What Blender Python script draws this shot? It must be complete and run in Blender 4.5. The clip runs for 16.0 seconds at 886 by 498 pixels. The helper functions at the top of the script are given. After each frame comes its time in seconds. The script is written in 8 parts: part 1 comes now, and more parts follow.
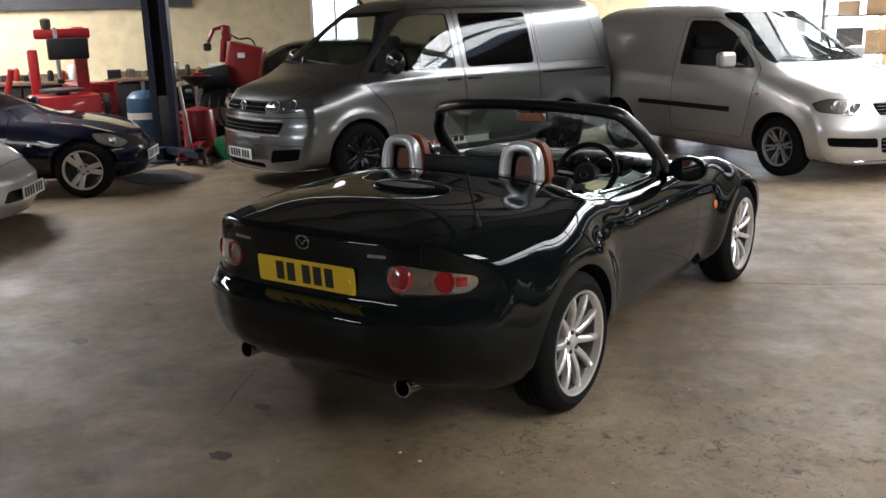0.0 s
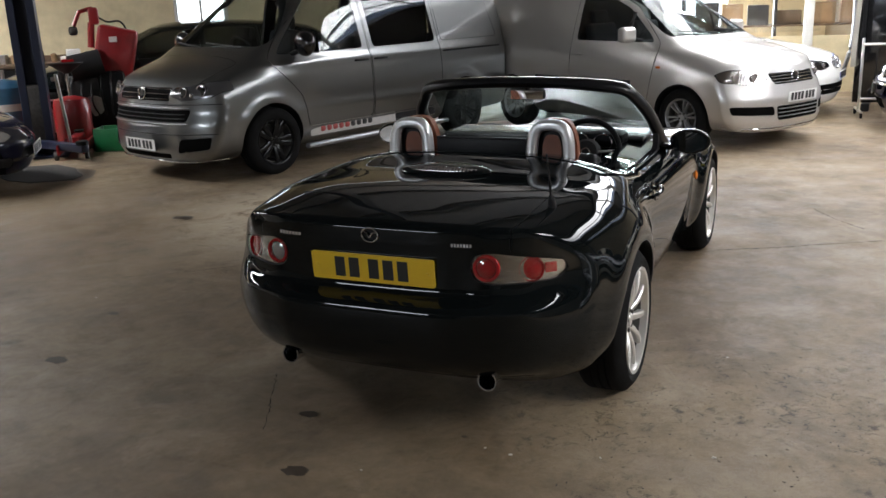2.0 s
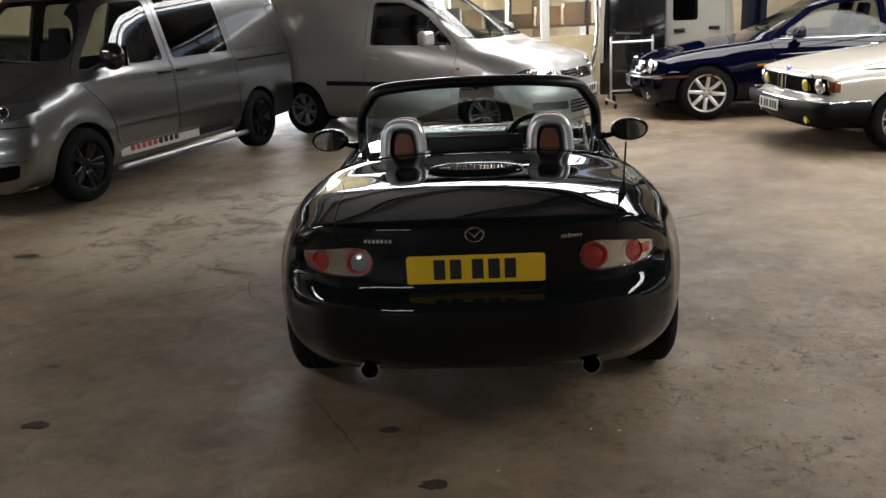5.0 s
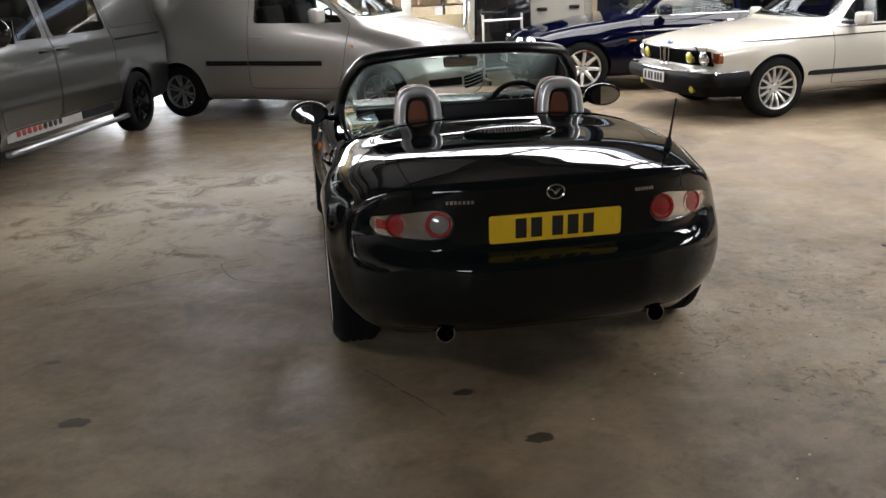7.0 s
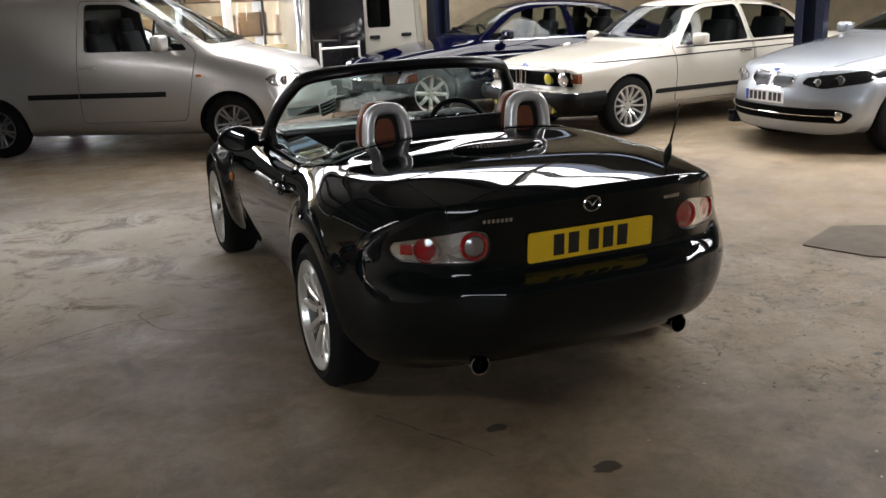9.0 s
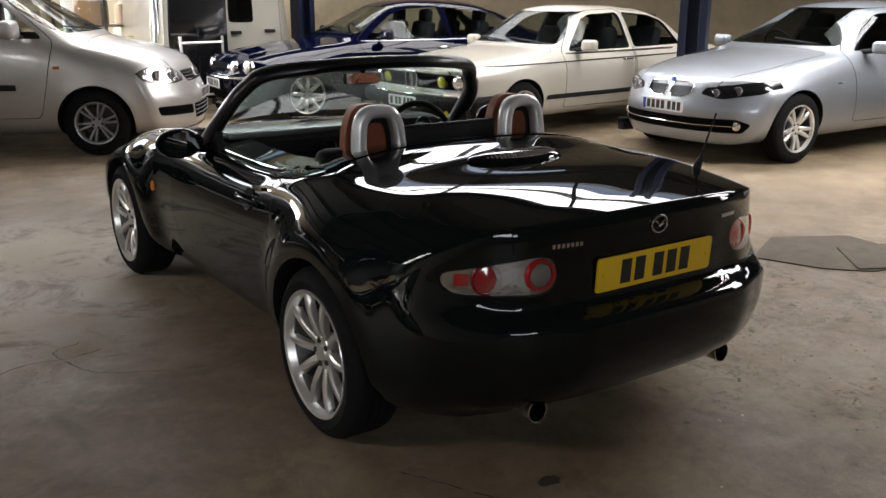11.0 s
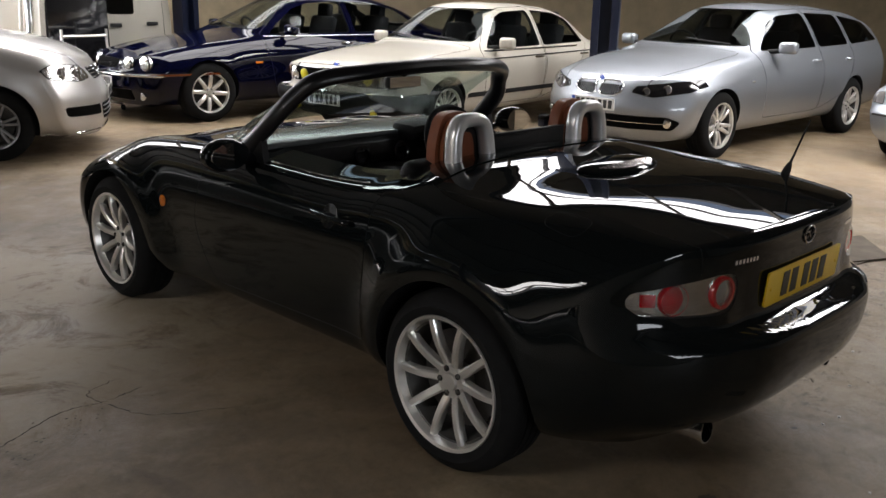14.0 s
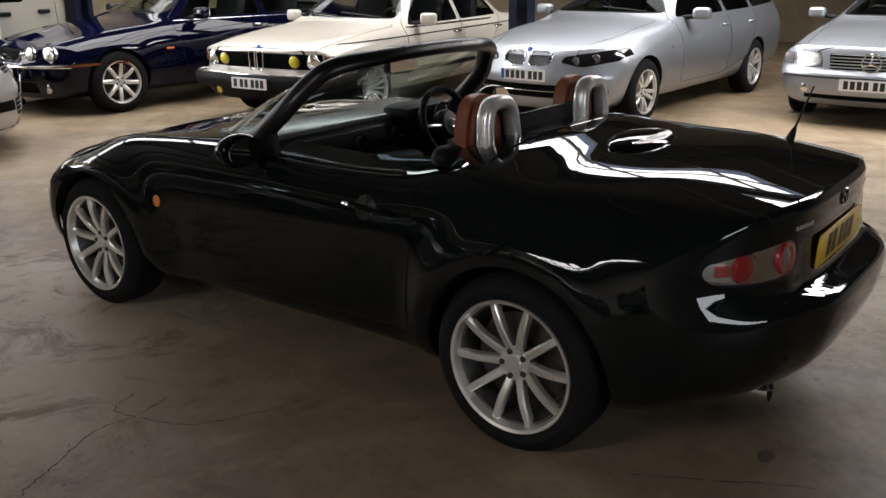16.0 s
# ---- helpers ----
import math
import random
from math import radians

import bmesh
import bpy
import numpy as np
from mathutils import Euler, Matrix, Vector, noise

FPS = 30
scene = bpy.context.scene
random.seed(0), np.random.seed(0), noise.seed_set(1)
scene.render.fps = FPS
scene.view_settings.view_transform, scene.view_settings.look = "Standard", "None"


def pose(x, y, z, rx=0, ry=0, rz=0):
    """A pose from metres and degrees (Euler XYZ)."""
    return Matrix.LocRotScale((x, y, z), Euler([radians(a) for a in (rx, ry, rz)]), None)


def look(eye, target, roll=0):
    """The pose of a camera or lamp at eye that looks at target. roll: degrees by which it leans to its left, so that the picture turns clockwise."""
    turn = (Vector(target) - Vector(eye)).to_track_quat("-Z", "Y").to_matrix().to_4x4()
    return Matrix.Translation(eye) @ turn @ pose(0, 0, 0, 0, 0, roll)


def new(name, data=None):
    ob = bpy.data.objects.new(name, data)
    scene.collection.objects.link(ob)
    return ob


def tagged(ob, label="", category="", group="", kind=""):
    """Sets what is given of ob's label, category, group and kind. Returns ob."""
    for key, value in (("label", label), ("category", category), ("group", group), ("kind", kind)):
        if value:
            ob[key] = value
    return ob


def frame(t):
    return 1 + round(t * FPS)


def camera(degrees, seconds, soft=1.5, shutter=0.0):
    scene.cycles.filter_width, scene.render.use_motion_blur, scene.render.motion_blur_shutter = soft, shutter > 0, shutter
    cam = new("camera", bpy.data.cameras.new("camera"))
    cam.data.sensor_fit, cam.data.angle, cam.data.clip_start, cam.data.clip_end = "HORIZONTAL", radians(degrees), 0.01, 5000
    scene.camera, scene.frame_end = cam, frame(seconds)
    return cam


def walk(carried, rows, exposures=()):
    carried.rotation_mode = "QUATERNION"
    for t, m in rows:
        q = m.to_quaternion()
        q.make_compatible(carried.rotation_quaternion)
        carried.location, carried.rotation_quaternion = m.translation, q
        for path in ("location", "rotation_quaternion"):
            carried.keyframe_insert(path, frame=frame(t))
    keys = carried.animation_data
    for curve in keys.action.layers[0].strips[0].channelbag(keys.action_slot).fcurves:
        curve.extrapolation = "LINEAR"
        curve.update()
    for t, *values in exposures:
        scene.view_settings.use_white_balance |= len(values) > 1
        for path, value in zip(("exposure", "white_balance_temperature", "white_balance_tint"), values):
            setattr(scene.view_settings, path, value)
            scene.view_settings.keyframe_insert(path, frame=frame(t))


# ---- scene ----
cam = camera(52.4, 16.0, soft=1.5)
PATH = [
    (0, (2.466, -3.325, 1.655), (1.357, -1.733, 1.169), -1.6),
    (0.5, (2.259, -3.441, 1.656), (1.245, -1.79, 1.159), -1.5),
    (1, (2.054, -3.543, 1.656), (1.167, -1.828, 1.135), -1.9),
    (1.5, (1.826, -3.59, 1.665), (1.003, -1.849, 1.126), -2.5),
    (2, (1.574, -3.636, 1.666), (0.791, -1.876, 1.128), -2.2),
    (2.5, (1.302, -3.736, 1.676), (0.594, -1.947, 1.13), -2.6),
    (3, (1.052, -3.798, 1.67), (0.41, -1.987, 1.114), -2.7),
    (3.5, (0.79, -3.806, 1.678), (0.194, -1.973, 1.143), -2.3),
    (4, (0.561, -3.859, 1.675), (0.094, -1.983, 1.161), -1.4),
    (4.5, (0.319, -3.945, 1.682), (0.058, -2.033, 1.157), -2.3),
    (4.7, (0.223, -3.992, 1.689), (0.027, -2.075, 1.154), -2.6),
    (6.8, (-0.841, -3.984, 1.645), (-0.597, -2.087, 1.062), -2.4),
    (7, (-0.933, -3.969, 1.64), (-0.642, -2.081, 1.046), -2.4),
    (7.5, (-1.172, -3.881, 1.634), (-0.789, -2.007, 1.052), -1.8),
    (8, (-1.377, -3.759, 1.62), (-0.9, -1.894, 1.079), -1.3),
    (8.5, (-1.588, -3.642, 1.598), (-0.981, -1.811, 1.069), -1.9),
    (9, (-1.701, -3.448, 1.555), (-0.96, -1.671, 1.013), -2.4),
    (9.5, (-1.766, -3.208, 1.54), (-0.942, -1.467, 1.001), -1.6),
    (10, (-1.864, -3.003, 1.514), (-0.941, -1.311, 0.978), -0.5),
    (10.2, (-1.916, -2.927, 1.512), (-0.951, -1.26, 0.974), -0.6),
    (12.3, (-2.446, -2.277, 1.523), (-1.192, -0.826, 0.954), 1.1),
    (12.5, (-2.492, -2.213, 1.515), (-1.206, -0.795, 0.935), 0.6),
    (13, (-2.611, -2.08, 1.518), (-1.291, -0.7, 0.924), 0.1),
    (13.5, (-2.676, -1.955, 1.528), (-1.34, -0.577, 0.965), 0.8),
    (14, (-2.761, -1.877, 1.533), (-1.395, -0.525, 0.98), 1.3),
    (14.5, (-2.872, -1.815, 1.55), (-1.452, -0.534, 0.965), 0.1),
    (15, (-3.004, -1.714, 1.564), (-1.518, -0.527, 0.945), -0.9),
    (15.5, (-3.079, -1.588, 1.562), (-1.572, -0.431, 0.938), -1.2),
    (16, (-3.113, -1.446, 1.565), (-1.592, -0.297, 0.959), -0.4),
]
EXPOSURES = [(0.0, 0.43, 6300, 12), (2.9, 0.46, 6200, 11.5), (3.4, 0.40, 7000, 13.5), (4.2, 0.26, 7150, 13.5), (4.7, 0.16, 6600, 12.5), (7.0, 0.45, 6450, 12), (10.0, 0.32, 6500, 13), (12.5, 0.16, 6500, 13), (16.0, 0.14, 6550, 13.5)]
walk(cam, [(t, look(eye, target, roll)) for t, eye, target, roll in PATH], EXPOSURES)

# ---------------------------------------------------------------- light
world = bpy.data.worlds.new("sky")
scene.world = world
world.use_nodes = True
sky = world.node_tree.nodes.new("ShaderNodeTexSky")
sky.sky_type, sky.sun_disc = "NISHITA", False
sky.sun_elevation, sky.sun_rotation = radians(48), radians(35)
world.node_tree.links.new(sky.outputs["Color"], world.node_tree.nodes["Background"].inputs["Color"])
world.node_tree.nodes["Background"].inputs["Strength"].default_value = 0.12
sun = new("sun", bpy.data.lights.new("sun", "SUN"))
sun.data.energy, sun.data.angle, sun.data.color = 1.0, radians(12), (1.0, 0.95, 0.88)
sun.matrix_basis = look((0, 0, 20), (-6, -9, 0))

# the building stands turned against the roadster: its own axes run along u and v
BLD = pose(0, 0, 0, 0, 0, 45)


def area(name, m, sx, sy, power, color=(1, 1, 1)):
    la = bpy.data.lights.new(name, "AREA")
    la.shape, la.size, la.size_y, la.energy, la.color = "RECTANGLE", sx, sy, power, color
    ob = new(name, la)
    ob.matrix_basis = m
    return ob


# daylight through the roof lights, the open door and the high south-west window
ROOF = 4.1
STRIPS = [(-5.5, 1.4, 8.8, 7.0, 900), (4.0, 1.6, -5.6, 4.6, 600), (7.2, 2.2, 3.5, 17.6, 1060), (11.6, 1.8, 6.2, 12.0, 230)]
for u, w, v, length, power in STRIPS:
    area("roof_light", BLD @ pose(u, v, ROOF + 0.25), w, length, power, (1.0, 0.985, 0.95))
area("opening_light", BLD @ pose(8.9, 12.5, 1.7, 90, 0, 180), 5.0, 3.4, 1450, (0.96, 0.98, 1.0))
# stands in the high south-west window, behind the camera
area("opening_light", BLD @ pose(-9.05, -4.0, 3.1, 90, 0, -90), 3.6, 1.2, 110, (0.90, 0.96, 1.0))

# ---------------------------------------------------------------- materials
from mathutils.bvhtree import BVHTree


def mat(name, color=(0.5, 0.5, 0.5), rough=0.5, metal=0.0, coat=0.0, spec=0.5, grain=0.0, scale=20.0, bump=0.0, bscale=60.0,
        dark=None, glow=None, alpha_mix=0.0, stretch=(1, 1, 1), rvar=0.0):
    """A principled surface with colour and roughness that vary at two scales and a fine relief."""
    m = bpy.data.materials.new(name)
    m.use_nodes = True
    nt = m.node_tree
    b = nt.nodes["Principled BSDF"]
    b.inputs["Base Color"].default_value = (*color, 1)
    b.inputs["Roughness"].default_value = rough
    b.inputs["Metallic"].default_value = metal
    b.inputs["Coat Weight"].default_value = coat
    b.inputs["Coat Roughness"].default_value = 0.03
    b.inputs["Specular IOR Level"].default_value = spec
    if glow:
        b.inputs["Emission Color"].default_value = (*glow[:3], 1)
        b.inputs["Emission Strength"].default_value = glow[3]
    if grain or bump or rvar:
        tc = nt.nodes.new("ShaderNodeTexCoord")
        mp = nt.nodes.new("ShaderNodeMapping")
        mp.inputs["Scale"].default_value = stretch
        nt.links.new(tc.outputs["Object"], mp.inputs["Vector"])
        n1 = nt.nodes.new("ShaderNodeTexNoise")
        n1.inputs["Scale"].default_value = scale
        n1.inputs["Detail"].default_value = 8
        n2 = nt.nodes.new("ShaderNodeTexNoise")
        n2.inputs["Scale"].default_value = scale * 0.13
        n2.inputs["Detail"].default_value = 4
        for n in (n1, n2):
            nt.links.new(mp.outputs["Vector"], n.inputs["Vector"])
        mx = nt.nodes.new("ShaderNodeMath")
        mx.operation = "MULTIPLY"
        nt.links.new(n1.outputs["Fac"], mx.inputs[0])
        nt.links.new(n2.outputs["Fac"], mx.inputs[1])
        ramp = nt.nodes.new("ShaderNodeValToRGB")
        lo = dark or tuple(c * (1 - grain) for c in color)
        ramp.color_ramp.elements[0].position, ramp.color_ramp.elements[1].position = 0.12, 0.42
        ramp.color_ramp.elements[0].color, ramp.color_ramp.elements[1].color = (*lo, 1), (*color, 1)
        nt.links.new(mx.outputs[0], ramp.inputs["Fac"])
        if grain:
            nt.links.new(ramp.outputs["Color"], b.inputs["Base Color"])
        if rvar:
            mr = nt.nodes.new("ShaderNodeMapRange")
            mr.inputs["To Min"].default_value, mr.inputs["To Max"].default_value = rough - rvar, rough + rvar
            nt.links.new(n1.outputs["Fac"], mr.inputs["Value"])
            nt.links.new(mr.outputs["Result"], b.inputs["Roughness"])
        if bump:
            n3 = nt.nodes.new("ShaderNodeTexNoise")
            n3.inputs["Scale"].default_value = bscale
            n3.inputs["Detail"].default_value = 6
            nt.links.new(mp.outputs["Vector"], n3.inputs["Vector"])
            bp = nt.nodes.new("ShaderNodeBump")
            bp.inputs["Strength"].default_value = bump
            bp.inputs["Distance"].default_value = 0.004
            nt.links.new(n3.outputs["Fac"], bp.inputs["Height"])
            nt.links.new(bp.outputs["Normal"], b.inputs["Normal"])
    return m


def car_paint(name, color, flake=0.4, rough=0.32, metal=0.6, dust=0.05, spec=0.5, ior=1.5):
    """Metallic base with fine flakes under a clear coat, with a trace of dust."""
    m = mat(name, color, rough, metal, coat=1.0, spec=spec)
    nt = m.node_tree
    b = nt.nodes["Principled BSDF"]
    b.inputs["Coat IOR"].default_value = ior
    tc = nt.nodes.new("ShaderNodeTexCoord")
    fl = nt.nodes.new("ShaderNodeTexVoronoi")
    fl.inputs["Scale"].default_value = 900
    nt.links.new(tc.outputs["Object"], fl.inputs["Vector"])
    big = nt.nodes.new("ShaderNodeTexNoise")
    big.inputs["Scale"].default_value, big.inputs["Detail"].default_value = 3, 8
    nt.links.new(tc.outputs["Object"], big.inputs["Vector"])
    hsv = nt.nodes.new("ShaderNodeMapRange")
    hsv.inputs["To Min"].default_value, hsv.inputs["To Max"].default_value = 1 - flake, 1 + flake
    nt.links.new(fl.outputs["Color"], hsv.inputs["Value"])
    mul = nt.nodes.new("ShaderNodeVectorMath")
    mul.operation = "SCALE"
    mul.inputs[0].default_value = color
    nt.links.new(hsv.outputs["Result"], mul.inputs["Scale"])
    nt.links.new(mul.outputs["Vector"], b.inputs["Base Color"])
    cr = nt.nodes.new("ShaderNodeMapRange")
    cr.inputs["From Min"].default_value, cr.inputs["From Max"].default_value = 0.35, 0.8
    cr.inputs["To Min"].default_value, cr.inputs["To Max"].default_value = 0.015, 0.015 + dust
    nt.links.new(big.outputs["Fac"], cr.inputs["Value"])
    nt.links.new(cr.outputs["Result"], b.inputs["Coat Roughness"])
    return m


def glass(name, tint=(0.86, 0.90, 0.89), gloss=1.0):
    """A thin pane: clear with a tint, and mirrored towards grazing angles."""
    m = bpy.data.materials.new(name)
    m.use_nodes = True
    nt = m.node_tree
    nt.nodes.remove(nt.nodes["Principled BSDF"])
    out = nt.nodes["Material Output"]
    tr, gl = nt.nodes.new("ShaderNodeBsdfTransparent"), nt.nodes.new("ShaderNodeBsdfGlossy")
    tr.inputs["Color"].default_value = (*tint, 1)
    gl.inputs["Roughness"].default_value = 0.01
    gl.inputs["Color"].default_value = (gloss, gloss, gloss, 1)
    lw, mx = nt.nodes.new("ShaderNodeLayerWeight"), nt.nodes.new("ShaderNodeMixShader")
    lw.inputs["Blend"].default_value = 0.5
    pw, fr = nt.nodes.new("ShaderNodeMath"), nt.nodes.new("ShaderNodeMath")
    pw.operation, fr.operation = "POWER", "MULTIPLY_ADD"
    pw.inputs[1].default_value = 4.5
    nt.links.new(lw.outputs["Facing"], pw.inputs[0])
    nt.links.new(pw.outputs[0], fr.inputs[0])
    fr.inputs[1].default_value, fr.inputs[2].default_value = 0.85, 0.035
    nt.links.new(fr.outputs[0], mx.inputs[0])
    nt.links.new(tr.outputs[0], mx.inputs[1])
    nt.links.new(gl.outputs[0], mx.inputs[2])
    nt.links.new(mx.outputs[0], out.inputs["Surface"])
    return m


M_TRIM = mat("black_trim", (0.012, 0.012, 0.013), 0.5, spec=0.25, grain=0.3, scale=60, bump=0.1, bscale=400)
M_GLOSSBLACK = mat("gloss_black", (0.008, 0.008, 0.009), 0.12, coat=0.6)
M_RUBBER = mat("tyre_rubber", (0.011, 0.011, 0.0112), 0.9, spec=0.12, grain=0.35, scale=30, bump=0.25, bscale=150)
M_ALLOY = mat("silver_alloy", (0.78, 0.765, 0.73), 0.30, metal=0.75, grain=0.06, scale=12, rvar=0.02)
M_ALLOYDULL = mat("grey_alloy", (0.42, 0.43, 0.45), 0.38, metal=0.8, grain=0.3, scale=25, rvar=0.08)
M_BARREL = mat("dusty_wheel_barrel", (0.10, 0.098, 0.094), 0.5, metal=0.5, grain=0.4, scale=20)
M_ALLOYBLACK = mat("black_alloy", (0.004, 0.004, 0.0045), 0.22, spec=0.25)
M_CHROME = mat("chrome", (0.72, 0.72, 0.73), 0.1, metal=1.0, rvar=0.05)
M_HOOP = mat("satin_silver", (0.66, 0.66, 0.66), 0.30, metal=0.6, grain=0.05, scale=10, rvar=0.015)
M_STEEL = mat("brushed_steel", (0.42, 0.41, 0.40), 0.35, metal=1.0, grain=0.3, scale=40, rvar=0.1)
M_IRON = mat("dark_iron", (0.09, 0.085, 0.08), 0.55, metal=0.8, grain=0.5, scale=30, bump=0.2)
M_LEATHER = mat("tan_leather", (0.235, 0.068, 0.026), 0.42, grain=0.3, scale=14, bump=0.35, bscale=220)
M_BLACKLEATHER = mat("black_leather", (0.005, 0.005, 0.0055), 0.5, spec=0.1, grain=0.3, scale=14, bump=0.35, bscale=220)
M_CLOTH = mat("dark_cloth", (0.022, 0.022, 0.025), 0.9, spec=0.1, grain=0.4, scale=80, bump=0.3, bscale=500)
M_GLASS = glass("clear_glass", (0.94, 0.96, 0.955))
M_SCREEN = glass("windscreen_tinted", (0.90, 0.93, 0.92), 0.4)
M_ROADSCREEN = glass("green_tinted_windscreen", (0.78, 0.85, 0.83))
M_PRIVACY = glass("privacy_glass", (0.52, 0.54, 0.54))
M_LENS = glass("lamp_lens", (0.96, 0.97, 0.975))
M_REDLENS = mat("red_lens", (0.28, 0.003, 0.006), 0.10, coat=1.0, spec=0.5)
M_TAILCHROME = mat("tail_lamp_reflector", (0.58, 0.55, 0.54), 0.06, metal=1.0, bump=1.0, bscale=28)
M_LAMPSILVER = mat("lamp_reflector", (0.78, 0.77, 0.75), 0.14, metal=1.0, bump=1.0, bscale=45)
M_LAMPGREY = mat("lamp_inner", (0.30, 0.27, 0.26), 0.15, metal=0.6, coat=1.0)
M_AMBER = mat("amber_lens", (0.55, 0.14, 0.01), 0.15, coat=1.0)
M_AMBERDARK = mat("dull_amber_lens", (0.16, 0.036, 0.006), 0.2, coat=0.8)
M_YELLOWLENS = mat("yellow_lens", (0.62, 0.56, 0.03), 0.12, coat=1.0)
M_PLATEY = mat("plate_yellow", (0.78, 0.50, 0.015), 0.35, coat=0.3, grain=0.06, scale=30)
M_PLATEW = mat("plate_white", (0.74, 0.74, 0.72), 0.4, coat=0.3, grain=0.08, scale=30)
M_PLATEINK = mat("plate_black", (0.012, 0.012, 0.012), 0.4)
M_PLATEBLUE = mat("plate_blue", (0.02, 0.06, 0.35), 0.4)
M_MIRROR = mat("mirror_glass", (0.82, 0.83, 0.84), 0.02, metal=1.0)
# Near-black for flush grilles and intakes: the shade of deep openings as colour.
M_VOID = mat("recess_shade_black", (0.004, 0.004, 0.004), 0.9, spec=0.05, grain=0.3, scale=60)


# ---------------------------------------------------------------- mesh tools
def empty(name, m=None, parent=None):
    ob = new(name)
    ob.empty_display_size = 0.2
    if parent:
        ob.parent = parent
    if m is not None:
        ob.matrix_basis = m
    return ob


def put(name, me, material, parent=None, label="", m=None):
    """Links a mesh as one object, under a thing or a part."""
    ob = new(name, me)
    for k in material if isinstance(material, (list, tuple)) else [material]:
        me.materials.append(k)
    if parent:
        ob.parent = parent
    if label:
        ob["label"] = label
    if m is not None:
        ob.matrix_basis = m
    return ob


def part(name, bm, material, parent=None, label="", m=None, smooth=True, angle=35):
    me = bpy.data.meshes.new(name)
    bmesh.ops.recalc_face_normals(bm, faces=bm.faces[:])
    bm.to_mesh(me)
    bm.free()
    if smooth:
        soften(me, angle)
    return put(name, me, material, parent, label, m)


def soften(me, angle=35):
    me.polygons.foreach_set("use_smooth", np.ones(len(me.polygons), bool))
    me.set_sharp_from_angle(angle=radians(angle))


def box(bm, sx, sy, sz, m=Matrix(), bevel=0.0, seg=2):
    r = bmesh.ops.create_cube(bm, size=1, matrix=m @ Matrix.Diagonal((sx, sy, sz, 1)))
    if bevel:
        vs = set(r["verts"])
        es = [e for e in bm.edges if e.verts[0] in vs and e.verts[1] in vs]
        bmesh.ops.bevel(bm, geom=es, offset=bevel, segments=seg, affect="EDGES", profile=0.5)
    return bm


def boxes(*items):
    """A bmesh of rounded blocks: (centre, size, bevel) or (centre, size, bevel, turn about z)."""
    bm = bmesh.new()
    for c, s, bv, *rz in items:
        box(bm, *s, pose(*c, 0, 0, *(rz or [0])), bv)
    return bm


def lathe(bm, prof, n=48, m=Matrix(), closed=False):
    """Turns a profile of (radius, height) round the local z axis; closed: the profile is a loop."""
    rows = []
    for r, h in prof:
        rows.append([bm.verts.new(m @ Vector((r * math.cos(2 * math.pi * k / n), r * math.sin(2 * math.pi * k / n), h))) for k in range(n)])
    pairs = list(zip(rows, rows[1:])) + ([(rows[-1], rows[0])] if closed else [])
    for a, b in pairs:
        for k in range(n):
            bm.faces.new((a[k], a[(k + 1) % n], b[(k + 1) % n], b[k]))
    if not closed:
        for ring, r in ((rows[0], prof[0][0]), (rows[-1], prof[-1][0])):
            if r > 1e-6:
                bm.faces.new(ring)
    return bm


def tube(bm, pts, r, n=10, flat=1.0, cyclic=False, caps=True):
    """A round bar along a polyline; r is one radius or a list; flat squeezes it along the second axis."""
    pts = [Vector(p) for p in pts]
    rings, up = [], Vector((0.0123, 0.0311, 1)).normalized()
    cnt = len(pts)
    for i, p in enumerate(pts):
        a = pts[(i - 1) % cnt] if cyclic or i else p
        b = pts[(i + 1) % cnt] if cyclic or i < cnt - 1 else p
        d = (b - a).normalized()
        s = d.cross(up)
        if s.length < 0.15:
            s = d.cross(Vector((1, 0, 0)))
        s.normalize()
        u = s.cross(d)
        rr = r[i] if isinstance(r, (list, tuple)) else r
        rings.append([bm.verts.new(p + s * (rr * math.cos(2 * math.pi * k / n)) + u * (rr * flat * math.sin(2 * math.pi * k / n))) for k in range(n)])
    for a, b in list(zip(rings, rings[1:])) + ([(rings[-1], rings[0])] if cyclic else []):
        for k in range(n):
            bm.faces.new((a[k], a[(k + 1) % n], b[(k + 1) % n], b[k]))
    if caps and not cyclic:
        bm.faces.new(rings[0][::-1])
        bm.faces.new(rings[-1])
    return bm


def smooth_path(pts, n=8):
    """A Catmull-Rom line through the points."""
    P = [Vector(p) for p in pts]
    P = [P[0] * 2 - P[1]] + P + [P[-1] * 2 - P[-2]]
    out = []
    for i in range(1, len(P) - 2):
        a, b, c, d = P[i - 1:i + 3]
        for k in range(n):
            t = k / n
            out.append(0.5 * ((2 * b) + (c - a) * t + (2 * a - 5 * b + 4 * c - d) * t * t + (3 * b - a - 3 * c + d) * t ** 3))
    return out + [P[-2]]


def rounded(poly, r=0.03, n=4):
    """The polygon with its corners rounded."""
    out, N = [], len(poly)
    for i in range(N):
        p, a, b = Vector(poly[i]), Vector(poly[i - 1]), Vector(poly[(i + 1) % N])
        la, lb = (a - p).length, (b - p).length
        q = min(r, 0.45 * la, 0.45 * lb)
        s, e = p + (a - p) / la * q, p + (b - p) / lb * q
        for k in range(n + 1):
            t = k / n
            out.append(((1 - t) ** 2 * s + 2 * t * (1 - t) * p + t * t * e)[:])
    return out


